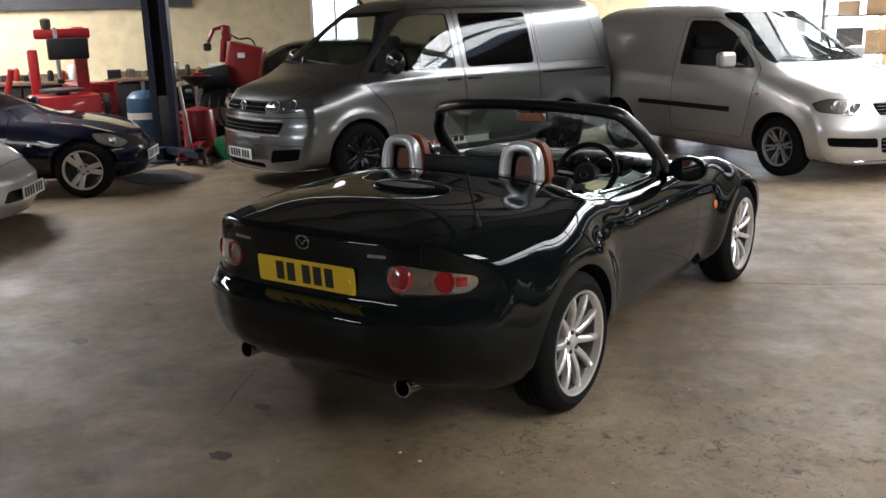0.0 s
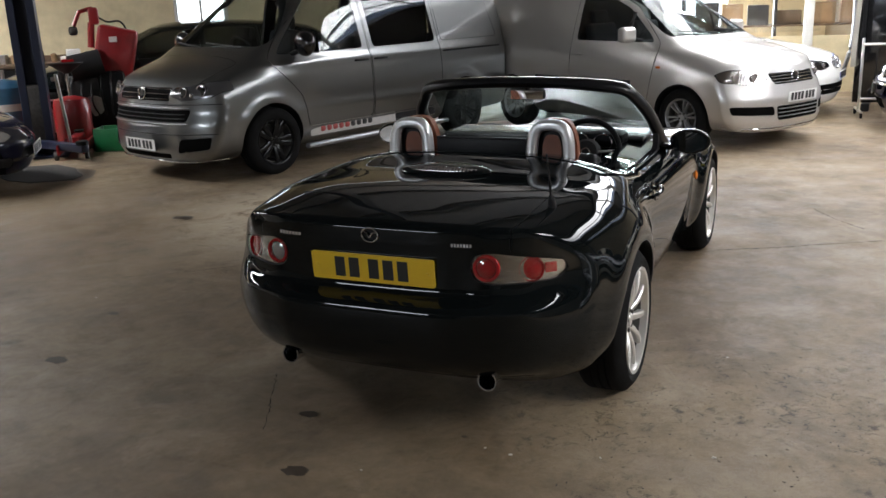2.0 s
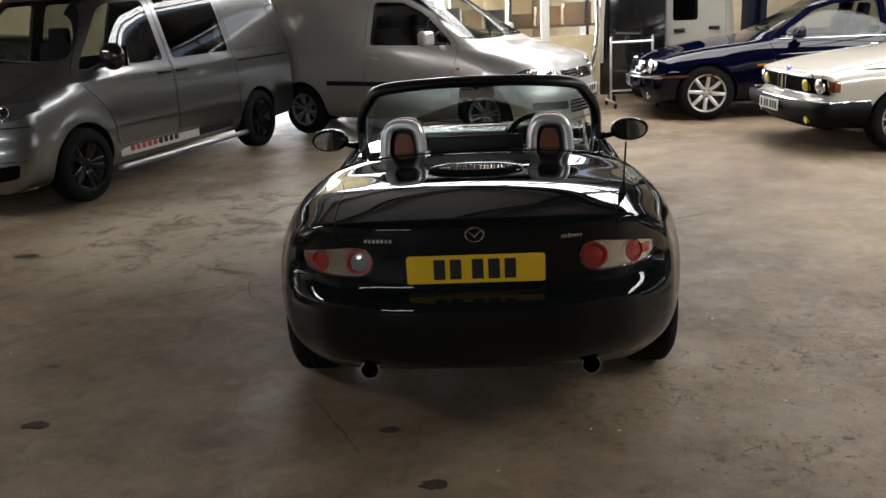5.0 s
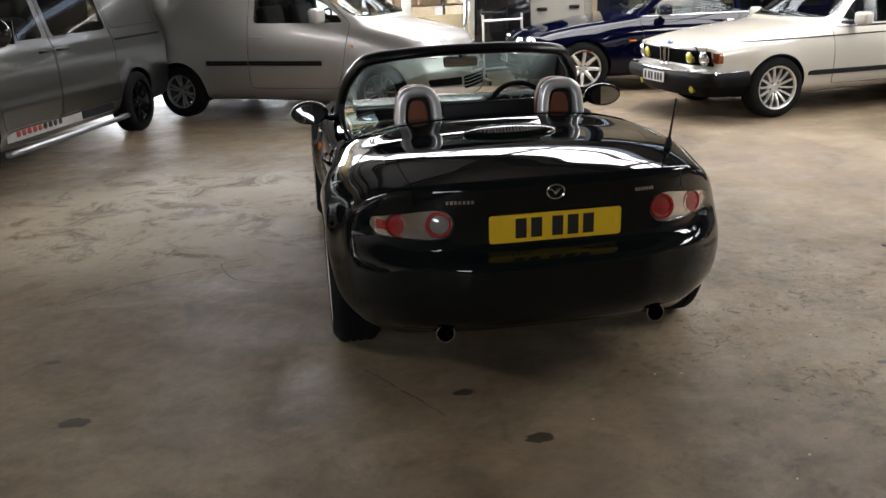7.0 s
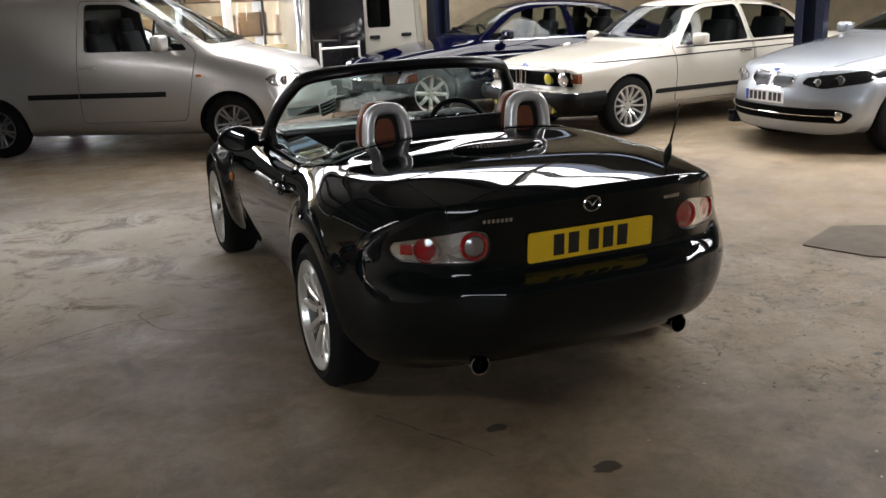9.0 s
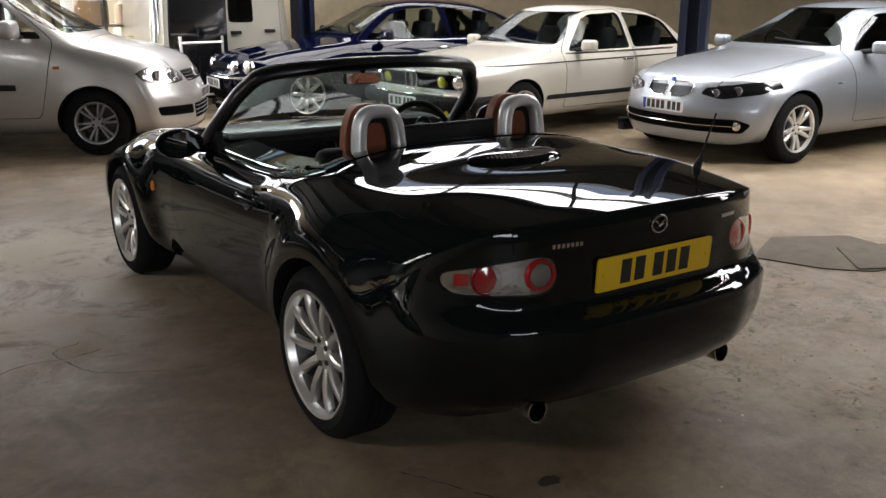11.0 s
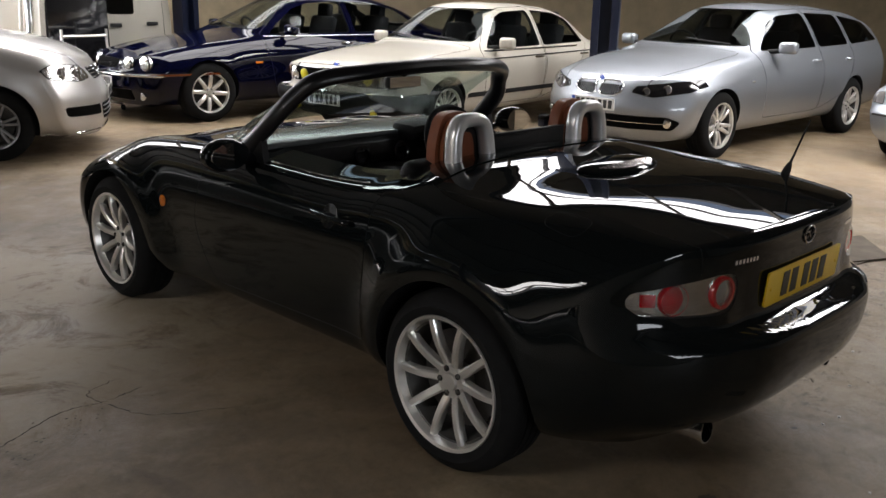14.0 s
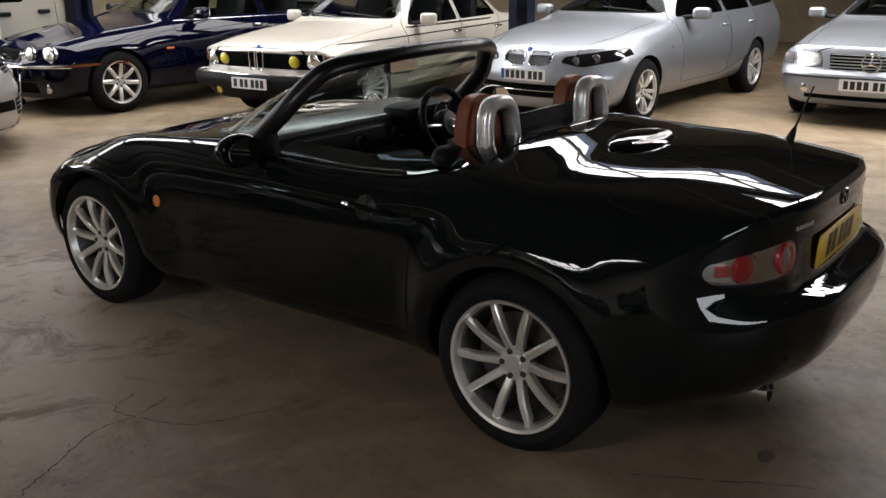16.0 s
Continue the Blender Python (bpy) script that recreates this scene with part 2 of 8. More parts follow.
def grown(poly, d):
    """The polygon moved outwards by d (inwards if negative)."""
    N, out = len(poly), []
    area = sum(poly[i - 1][0] * poly[i][1] - poly[i][0] * poly[i - 1][1] for i in range(N))
    sg = 1 if area > 0 else -1
    for i in range(N):
        a, p, b = Vector(poly[i - 1]), Vector(poly[i]), Vector(poly[(i + 1) % N])
        e, f = (p - a), (b - p)
        n = Vector((e.y, -e.x)).normalized() + Vector((f.y, -f.x)).normalized()
        n = n.normalized() if n.length > 1e-6 else Vector((e.y, -e.x)).normalized()
        out.append((p + n * d * sg)[:])
    return out


def prism(poly, axis, a, b):
    """A solid: the polygon seen along an axis (x: (y, z), y: (x, z), z: (x, y)), from a to b."""
    bm = bmesh.new()
    rows = []
    for v in (a, b):
        rows.append([bm.verts.new({"x": (v, p, q), "y": (p, v, q), "z": (p, q, v)}[axis]) for p, q in poly])
    N = len(poly)
    bm.faces.new(rows[0])
    bm.faces.new(rows[1][::-1])
    for i in range(N):
        bm.faces.new((rows[0][i], rows[1][i], rows[1][(i + 1) % N], rows[0][(i + 1) % N]))
    bmesh.ops.recalc_face_normals(bm, faces=bm.faces[:])
    me = bpy.data.meshes.new("solid")
    bm.to_mesh(me)
    bm.free()
    return me


def mirrored(poly):
    return [(-x, y) for x, y in poly][::-1]


def boo(me, *ops):
    """The solid after cuts: ("DIFFERENCE" | "INTERSECT" | "UNION", solid), in order."""
    obs = [new("work", me)]
    for op, other in ops:
        o = new("work", other)
        md = obs[0].modifiers.new("cut", "BOOLEAN")
        md.operation, md.object, md.solver = op, o, "MANIFOLD"
        obs.append(o)
    dg = bpy.context.evaluated_depsgraph_get()
    dg.update()
    res = bpy.data.meshes.new_from_object(obs[0].evaluated_get(dg))
    for o in obs:
        bpy.data.objects.remove(o)
    res.materials.clear()
    return res


def spline(pts):
    """A smooth monotone curve through (position, value) pairs."""
    x, y = np.array([p[0] for p in pts], float), np.array([p[1] for p in pts], float)
    h, d = np.diff(x), np.diff(y) / np.diff(x)
    m = np.zeros(len(x))
    m[0], m[-1] = d[0], d[-1]
    for i in range(1, len(x) - 1):
        if d[i - 1] * d[i] > 0:
            w1, w2 = 2 * h[i] + h[i - 1], h[i] + 2 * h[i - 1]
            m[i] = (w1 + w2) / (w1 / d[i - 1] + w2 / d[i])

    def f(t):
        t = np.clip(t, x[0], x[-1])
        i = np.clip(np.searchsorted(x, t) - 1, 0, len(x) - 2)
        s = (t - x[i]) / h[i]
        return (y[i] * (1 + 2 * s) * (1 - s) ** 2 + m[i] * h[i] * s * (1 - s) ** 2 + y[i + 1] * s * s * (3 - 2 * s) + m[i + 1] * h[i] * s * s * (s - 1))
    return f


def eased(pts, soft):
    """Straight stretches between (position, value) pairs, their corners eased over that length."""
    x, y = np.array([p[0] for p in pts], float), np.array([p[1] for p in pts], float)
    gx = np.linspace(x[0] - 0.6, x[-1] + 0.6, 1400)
    g0 = np.interp(gx, x, y)
    g0 = np.where(gx < x[0], y[0] + (gx - x[0]) * (y[1] - y[0]) / (x[1] - x[0]), g0)
    g0 = np.where(gx > x[-1], y[-1] + (gx - x[-1]) * (y[-1] - y[-2]) / (x[-1] - x[-2]), g0)
    step = gx[1] - gx[0]
    k = np.arange(-int(3 * soft / step), int(3 * soft / step) + 1) * step
    ker = np.exp(-0.5 * (k / soft) ** 2)
    g = np.convolve(g0, ker / ker.sum(), mode="same")
    n = len(k) // 2
    g[:n], g[-n:] = g0[:n], g0[-n:]
    return lambda t: np.interp(np.clip(t, x[0], x[-1]), gx, g)


# ---------------------------------------------------------------- vehicle shells
def shell(P, N=64, M=40, rings=10):
    """A closed vehicle shell, lofted from the curves in P: heights and half widths along y, and the profiles of its two ends."""
    soft = P.get("soft", 0)
    F = {k: eased(P[k], soft) if soft and k not in ("rear", "front") else spline(P[k]) for k in ("zt", "zr", "wr", "zs", "ws", "w", "zw", "zb", "rear", "front")}
    W, (Rr, pr), (Rf, pf) = P["half"], P["round_rear"], P["round_front"]
    corner = spline(P["rear_side"]) if "rear_side" in P else None

    def rear_of(x, z):
        y = F["rear"](z)
        if corner:
            s = np.clip((np.abs(x) - 0.34) / 0.14, 0, 1)
            s = s * s * (3 - 2 * s)
            y = y * (1 - s) + corner(z) * s
        return y + Rr * (np.abs(x) / W) ** pr
    YR, YF = P["ends"]
    ym = 0.5 * (YR + YF)
    K = 11
    t = np.linspace(0, K - 1, M)
    B = np.zeros((M, K))
    for m, u in enumerate(t):
        i = min(int(u), K - 2)
        s = u - i
        b = [(1 - s) ** 3 / 6, (3 * s ** 3 - 6 * s * s + 4) / 6, (-3 * s ** 3 + 3 * s * s + 3 * s + 1) / 6, s ** 3 / 6]
        for k, wgt in zip(range(i - 1, i + 3), b):
            j = -k if k < 0 else 2 * (K - 1) - k if k > K - 1 else k
            B[m, j] += wgt if (0 <= k <= K - 1) else 0
            if not 0 <= k <= K - 1:
                B[m, j] += wgt
    # reflected control points lie across x = 0: their x counts negative
    BX = B.copy()
    for m, u in enumerate(t):
        i = min(int(u), K - 2)
        s = u - i
        b = [(1 - s) ** 3 / 6, (3 * s ** 3 - 6 * s * s + 4) / 6, (-3 * s ** 3 + 3 * s * s + 3 * s + 1) / 6, s ** 3 / 6]
        for k, wgt in zip(range(i - 1, i + 3), b):
            if k < 0 or k > K - 1:
                j = -k if k < 0 else 2 * (K - 1) - k
                BX[m, j] -= 2 * wgt
    u = np.linspace(0, 1, N)
    u = 0.7 * u + 0.3 * 0.5 * (1 - np.cos(math.pi * u))
    S = (YR + (YF - YR) * u)[:, None] * np.ones((1, M))
    Y = S.copy()
    for _ in range(4):
        zb, w, zw, zs, ws, zr, wr, zt = (F[k](Y) for k in ("zb", "w", "zw", "zs", "ws", "zr", "wr", "zt"))
        tuck = P.get("tuck", 0.03)
        cx = [0 * w, 0.55 * w, 0.93 * w - tuck, w - tuck * 0.6, w, 0.985 * w + 0.015 * ws, ws, 0.5 * (ws + wr), wr, 0.5 * wr, 0 * w]
        cz = [zb, zb, zb, zb + 0.45 * (zw - zb), zw, zw + 0.55 * (zs - zw), zs, 0.5 * (zs + zr), zr, zr + 0.85 * (zt - zr), zt]
        CX, CZ = np.stack(cx, -1), np.stack(cz, -1)
        X, Z = (CX * BX[None]).sum(-1), (CZ * B[None]).sum(-1)
        X[:, 0] = X[:, -1] = 0
        yr, yf = rear_of(X, Z), F["front"](Z) - Rf * (np.abs(X) / W) ** pf
        Y = np.where(S < ym, yr + (S - YR) / (ym - YR) * (ym - yr), yf + (YF - S) / (YF - ym) * (ym - yf))
    for yc, zc, R, amt, sg in P.get("flares", ()):
        d = np.hypot(Y - yc, Z - zc)
        X += amt * np.where(d < R, 1, np.exp(-((d - R) / sg) ** 2)) * np.clip((X / W - 0.55) / 0.35, 0, 1) ** 1.5
    for yc, zc, sy, sz, amt in P.get("swells", ()):
        X += amt * np.exp(-((Y - yc) / sy) ** 2 - ((Z - zc) / sz) ** 2) * np.clip((X / W - 0.55) / 0.35, 0, 1)
    verts, faces, loops = [], [], []

    def add(x, y, z):
        verts.append((x, y, z))
        return len(verts) - 1
    for n in range(N):
        right = [add(X[n, m], Y[n, m], Z[n, m]) for m in range(M)]
        left = [add(-X[n, m], Y[n, m], Z[n, m]) for m in range(M - 2, 0, -1)]
        loops.append(right + left)
    L = len(loops[0])
    for a, b in zip(loops, loops[1:]):
        for k in range(L):
            faces.append((a[k], a[(k + 1) % L], b[(k + 1) % L], b[k]))
    for end, loop in ((0, loops[0]), (1, loops[-1])):
        zc = float(np.mean(P["cap"][end]))
        base = [verts[i] for i in loop]
        prev = loop
        for r in range(1, rings + 1):
            f = 1 - r / (rings + 0.0)
            if r == rings:
                z = zc
                y = float(rear_of(0.0, z) if end == 0 else F["front"](z))
                c = add(0, y, z)
                for k in range(L):
                    faces.append((prev[k], prev[(k + 1) % L], c))
                break
            cur = []
            for x, _, z in base:
                x2, z2 = x * f, zc + (z - zc) * f
                y2 = float(rear_of(x2, z2)) if end == 0 else float(F["front"](z2) - Rf * (abs(x2) / W) ** pf)
                cur.append(add(x2, y2, z2))
            for k in range(L):
                faces.append((prev[k], prev[(k + 1) % L], cur[(k + 1) % L], cur[k]))
            prev = cur
    me = bpy.data.meshes.new("shell")
    me.from_pydata(verts, [], faces)
    if "fillet" in P:
        # round the corner where the tail turns into the flank
        x0, x1, y0, y1, times = P["fillet"]
        ed = np.array([e.vertices[:] for e in me.edges])
        V = np.array(verts)
        step = lambda q: np.clip(q, 0, 1) ** 2 * (3 - 2 * np.clip(q, 0, 1))
        wt = 0.6 * step((np.abs(V[:, 0]) - x0) / (x1 - x0)) * step((y1 - V[:, 1]) / (y1 - y0))
        deg = np.bincount(ed.ravel(), minlength=len(V))[:, None]
        for _ in range(times):
            acc = np.zeros_like(V)
            np.add.at(acc, ed[:, 0], V[ed[:, 1]])
            np.add.at(acc, ed[:, 1], V[ed[:, 0]])
            V += wt[:, None] * (acc / deg - V)
        me.vertices.foreach_set("co", V.ravel())
        me.update()
    bm = bmesh.new()
    bm.from_mesh(me)
    bmesh.ops.recalc_face_normals(bm, faces=bm.faces[:])
    bm.to_mesh(me)
    bm.free()
    return me


def shrunk(me, d):
    """The shell moved inwards by d."""
    c = me.copy()
    n = np.zeros(len(me.vertices) * 3)
    me.vertex_normals.foreach_get("vector", n)
    v = np.zeros_like(n)
    me.vertices.foreach_get("co", v)
    c.vertices.foreach_set("co", v - d * n)
    c.update()
    return c


class Vehicle:
    """A vehicle under construction: its shell, and the panels, panes and lamps let into it."""

    def __init__(self, name, P, pose_m, paint, N=64, M=40, rings=10, trim=None):
        self.P, self.paint, self.trim = P, paint, trim or M_TRIM
        self.top = empty(name, pose_m)
        self.outer = shell(P, N, M, rings)
        self.inner = {}
        self.cuts = []
        self.bvh = BVHTree.FromPolygons([v.co for v in self.outer.vertices], [p.vertices for p in self.outer.polygons])
        soften(self.outer, 180)
        self.normals = [n.vector.copy() for n in self.outer.vertex_normals]

    def inside(self, d):
        if d not in self.inner:
            self.inner[d] = shrunk(self.outer, d)
        return self.inner[d]

    def touch(self, p, n, off=0.0):
        """The place on the shell that the line from p along n meets."""
        hit, nor, _, _ = self.bvh.ray_cast(Vector(p), Vector(n).normalized())
        if hit is None:
            hit, nor, _, _ = self.bvh.find_nearest(Vector(p))
        return hit + nor * off, nor

    def face(self, me):
        """Paint where the piece lies on the shell, trim in its cut edges, and the shell's own smooth normals."""
        idx = np.ones(len(me.polygons), np.int32)
        custom = [(0.0, 0.0, 0.0)] * len(me.loops)
        polys = self.outer.polygons
        for i, p in enumerate(me.polygons):
            hit, nor, k, dist = self.bvh.find_nearest(p.center)
            if dist < 0.0025 and abs(nor.dot(p.normal)) > 0.8:
                idx[i] = 0
                for li in p.loop_indices:
                    co = me.vertices[me.loops[li].vertex_index].co
                    h2, n2, k2, d2 = self.bvh.find_nearest(co)
                    vs = polys[k2].vertices
                    acc, tot = Vector(), 0.0
                    for v in vs:
                        w = 1 / ((self.outer.vertices[v].co - co).length + 1e-5)
                        acc += self.normals[v] * w
                        tot += w
                    custom[li] = tuple((acc / tot).normalized()) if tot else (0, 0, 0)
        me.materials.clear()
        me.polygons.foreach_set("material_index", idx)
        soften(me, 35)
        me.normals_split_custom_set(custom)
        return me

    def panel(self, name, poly, axis, a, b, depth=0.03, gap=0.006, material=None, parent=None, label="", plain=False, holes=()):
        """A piece of the shell of its own (door, lid, lamp): let in, with a gap all round."""
        inner = self.inside(depth)
        piece = boo(self.outer, ("INTERSECT", prism(grown(poly, -gap), axis, a, b)), ("DIFFERENCE", inner), *[("DIFFERENCE", h) for h in holes])
        self.cuts.append(boo(prism(poly, axis, a, b), ("DIFFERENCE", inner)))
        if plain:
            soften(piece, 35)
            return put(name, piece, material, parent or self.top, label)
        self.face(piece)
        return put(name, piece, [material or self.paint, self.trim], parent or self.top, label)

    def pane(self, name, poly, axis, a, b, material, label="", thick=0.006, parent=None):
        """A window: a hole through the shell, and its glass."""
        piece = boo(self.outer, ("INTERSECT", prism(grown(poly, -0.001), axis, a, b)), ("DIFFERENCE", self.inside(thick)))
        self.face(piece)
        self.cuts.append(prism(poly, axis, a, b))
        return put(name, piece, [material, material], parent or self.top, label)

    def wells(self, r, half_in, centres):
        for y, z in centres:
            for sg in (1, -1):
                bm = bmesh.new()
                lathe(bm, [(r, half_in), (r, 1.3)], 56, Matrix.Translation((0, y, z)) @ Matrix.Rotation(radians(90) * sg, 4, "Y"))
                bmesh.ops.recalc_face_normals(bm, faces=bm.faces[:])
                me = bpy.data.meshes.new("solid")
                bm.to_mesh(me)
                bm.free()
                self.cuts.append(me)

    def hollow(self, poly, wall=0.04):
        self.cuts.append(boo(self.inside(wall), ("INTERSECT", prism(poly, "x", -1.2, 1.2))))

    def close(self, label=""):
        me = boo(self.outer, *[("DIFFERENCE", c) for c in self.cuts])
        self.face(me)
        return put("body", me, [self.paint, self.trim], self.top, label)


WHEELS = {}


def wheel_set(key, R, rim, width, spokes, material, style, tyre_label=""):
    """The meshes of one wheel, axle along x, outer face towards +x."""
    turn = Matrix.Rotation(radians(90), 4, "Y")
    bm = bmesh.new()
    h = width / 2
    prof = [(rim - 0.012, -h + 0.012), (rim + 0.004, -h), (rim + 0.03, -h - 0.006), (R - 0.03, -h + 0.004), (R - 0.008, -h + 0.022)]
    prof += [(R, -h + 0.04)]
    for k in range(3):
        c = -h + 0.07 + k * (width - 0.14) / 2
        prof += [(R, c - 0.006), (R - 0.007, c - 0.004), (R - 0.007, c + 0.004), (R, c + 0.006)]
    prof += [(R, h - 0.04), (R - 0.008, h - 0.022), (R - 0.03, h - 0.004), (rim + 0.03, h + 0.006), (rim + 0.004, h), (rim - 0.012, h - 0.012)]
    lathe(bm, prof, 72, turn, closed=True)
    out = {"tyre": (bm, M_RUBBER)}
    bm = bmesh.new()
    lip = 0.012
    prof = [(rim + 0.002, h - 0.03), (rim + 0.002, h - 0.006), (rim - 0.001, h + 0.003), (rim - lip, h - 0.001), (rim - lip - 0.008, h - 0.03)]
    lathe(bm, prof, 72, turn, closed=True)
    out["rim"] = (bm, material)
    bm = bmesh.new()
    lathe(bm, [(rim - 0.004, -h + 0.02), (rim - 0.004, h - 0.031), (rim - 0.028, h - 0.031), (rim - 0.040, h - 0.07), (rim - 0.046, -h + 0.02)], 60, turn, closed=True)
    out["barrel"] = (bm, M_BARREL)
    bm = bmesh.new()
    lathe(bm, [(0.02, -0.015), (rim * 0.72, -0.015), (rim * 0.72, 0.012), (0.02, 0.012)], 48, turn @ Matrix.Translation((0, 0, h - 0.1)))
    out["brake_disc"] = (bm, M_IRON)
    bm = bmesh.new()
    box(bm, 0.07, 0.075, 0.17, pose(h - 0.1, rim * 0.66, 0.03), 0.02)
    out["brake_caliper"] = (bm, M_IRON)
    # one spoke, along +z, dished slightly inwards at the hub
    face = h - 0.014
    hubr = 0.062 if style != "deep" else 0.075
    dish = 0.03 if style != "deep" else 0.045
    bm = bmesh.new()
    sp = []
    for k in range(7):
        t = k / 6
        r = hubr * 0.6 + (rim - 0.018 - hubr * 0.6) * t
        w2 = (spokes["root"] * (1 - t) + spokes["tip"] * t) / 2
        x = face - dish * (1 - t) ** 1.6 + 0.008 * math.sin(math.pi * t)
        off = spokes.get("lean", 0.0) * t
        sp.append([bm.verts.new(v) for v in ((x - 0.03, -w2 * 1.05 + off, r), (x - 0.006, -w2 + off, r), (x, -w2 * 0.6 + off, r), (x, w2 * 0.6 + off, r), (x - 0.006, w2 + off, r), (x - 0.03, w2 * 1.05 + off, r))])
    for a, b in zip(sp, sp[1:]):
        for k in range(6):
            bm.faces.new((a[k], a[(k + 1) % 6], b[(k + 1) % 6], b[k]))
    bm.faces.new(sp[0])
    bm.faces.new(sp[-1])
    out["spoke"] = (bm, material)
    bm = bmesh.new()
    lathe(bm, [(hubr, -0.05), (hubr, -0.006), (hubr * 0.86, 0.002), (hubr * 0.5, 0.0), (hubr * 0.48, 0.006), (hubr * 0.44, 0.009), (0, 0.011)], 40, turn @ Matrix.Translation((0, 0, face - dish + 0.006)))
    out["hub"] = (bm, material)
    bm = bmesh.new()
    lathe(bm, [(0.011, 0), (0.011, 0.008), (0.006, 0.011), (0, 0.011)], 6, turn @ Matrix.Translation((hubr * 0.73, 0, face - dish + 0.004)))
    out["wheel_nut"] = (bm, M_IRON)
    data = {}
    for k, (b, mt) in out.items():
        bmesh.ops.recalc_face_normals(b, faces=b.faces[:])
        me = bpy.data.meshes.new(k)
        b.to_mesh(me)
        b.free()
        soften(me, 40)
        me.materials.append(mt)
        data[k] = me
    angles = []
    n = spokes["n"]
    for k in range(n):
        a = 360 * k / n
        if spokes.get("pair"):
            angles += [a - spokes["pair"], a + spokes["pair"]]
        else:
            angles.append(a + spokes.get("phase", 0))
    WHEELS[key] = (data, angles)


def add_wheel(key, parent, x, y, R, spin=0.0, steer=0.0):
    data, angles = WHEELS[key]
    w = empty("wheel", pose(x, y, R, spin, 0, steer + (0 if x > 0 else 180)), parent)
    for k in ("tyre", "rim", "barrel", "brake_disc", "brake_caliper", "hub"):
        o = new(k, data[k])
        o.parent = w
    for k in range(5):
        o = new("wheel_nut", data["wheel_nut"])
        o.parent = w
        o.matrix_basis = Matrix.Rotation(radians(72 * k + 36), 4, "X")
    for a in angles:
        o = new("spoke", data["spoke"])
        o.parent = w
        o.matrix_basis = Matrix.Rotation(radians(a), 4, "X")
    return w


def number_plate(parent, m, yellow=False, width=0.52, height=0.111, groups=((2, 0.0), (3, 0.0)), blue=False, bars=True):
    """A plate facing local -y, with plain bars for its characters."""
    bm = bmesh.new()
    poly = rounded([(-width / 2, -height / 2), (width / 2, -height / 2), (width / 2, height / 2), (-width / 2, height / 2)], 0.012, 3)
    me = prism(poly, "y", 0, 0.006)
    pl = put("number_plate", me, M_PLATEY if yellow else M_PLATEW, parent, ("yellow" if yellow else "white") + " number plate with dark bars", m)
    ch, gap = 0.05, 0.011
    total = sum(n for n, _ in groups) * ch + (sum(n for n, _ in groups) - len(groups)) * gap + 0.033 * (len(groups) - 1)
    x = -total / 2 + (0.02 if blue else 0)
    for n, _ in groups:
        for _k in range(n):
            put("character_bar", prism([(x, -0.0395), (x + ch * 0.86, -0.0395), (x + ch * 0.86, 0.0395), (x, 0.0395)], "y", -0.0015, 0.001), M_PLATEINK, pl)
            x += ch + gap
        x += 0.033 - gap
    if blue:
        put("blue_band", prism([(-width / 2 + 0.006, -0.05), (-width / 2 + 0.045, -0.05), (-width / 2 + 0.045, 0.05), (-width / 2 + 0.006, 0.05)], "y", -0.001, 0.001), M_PLATEBLUE, pl)
    return pl
# ---------------------------------------------------------------- the building
def structure(ob, label="", category=""):
    return tagged(ob, label, category, kind="structure")


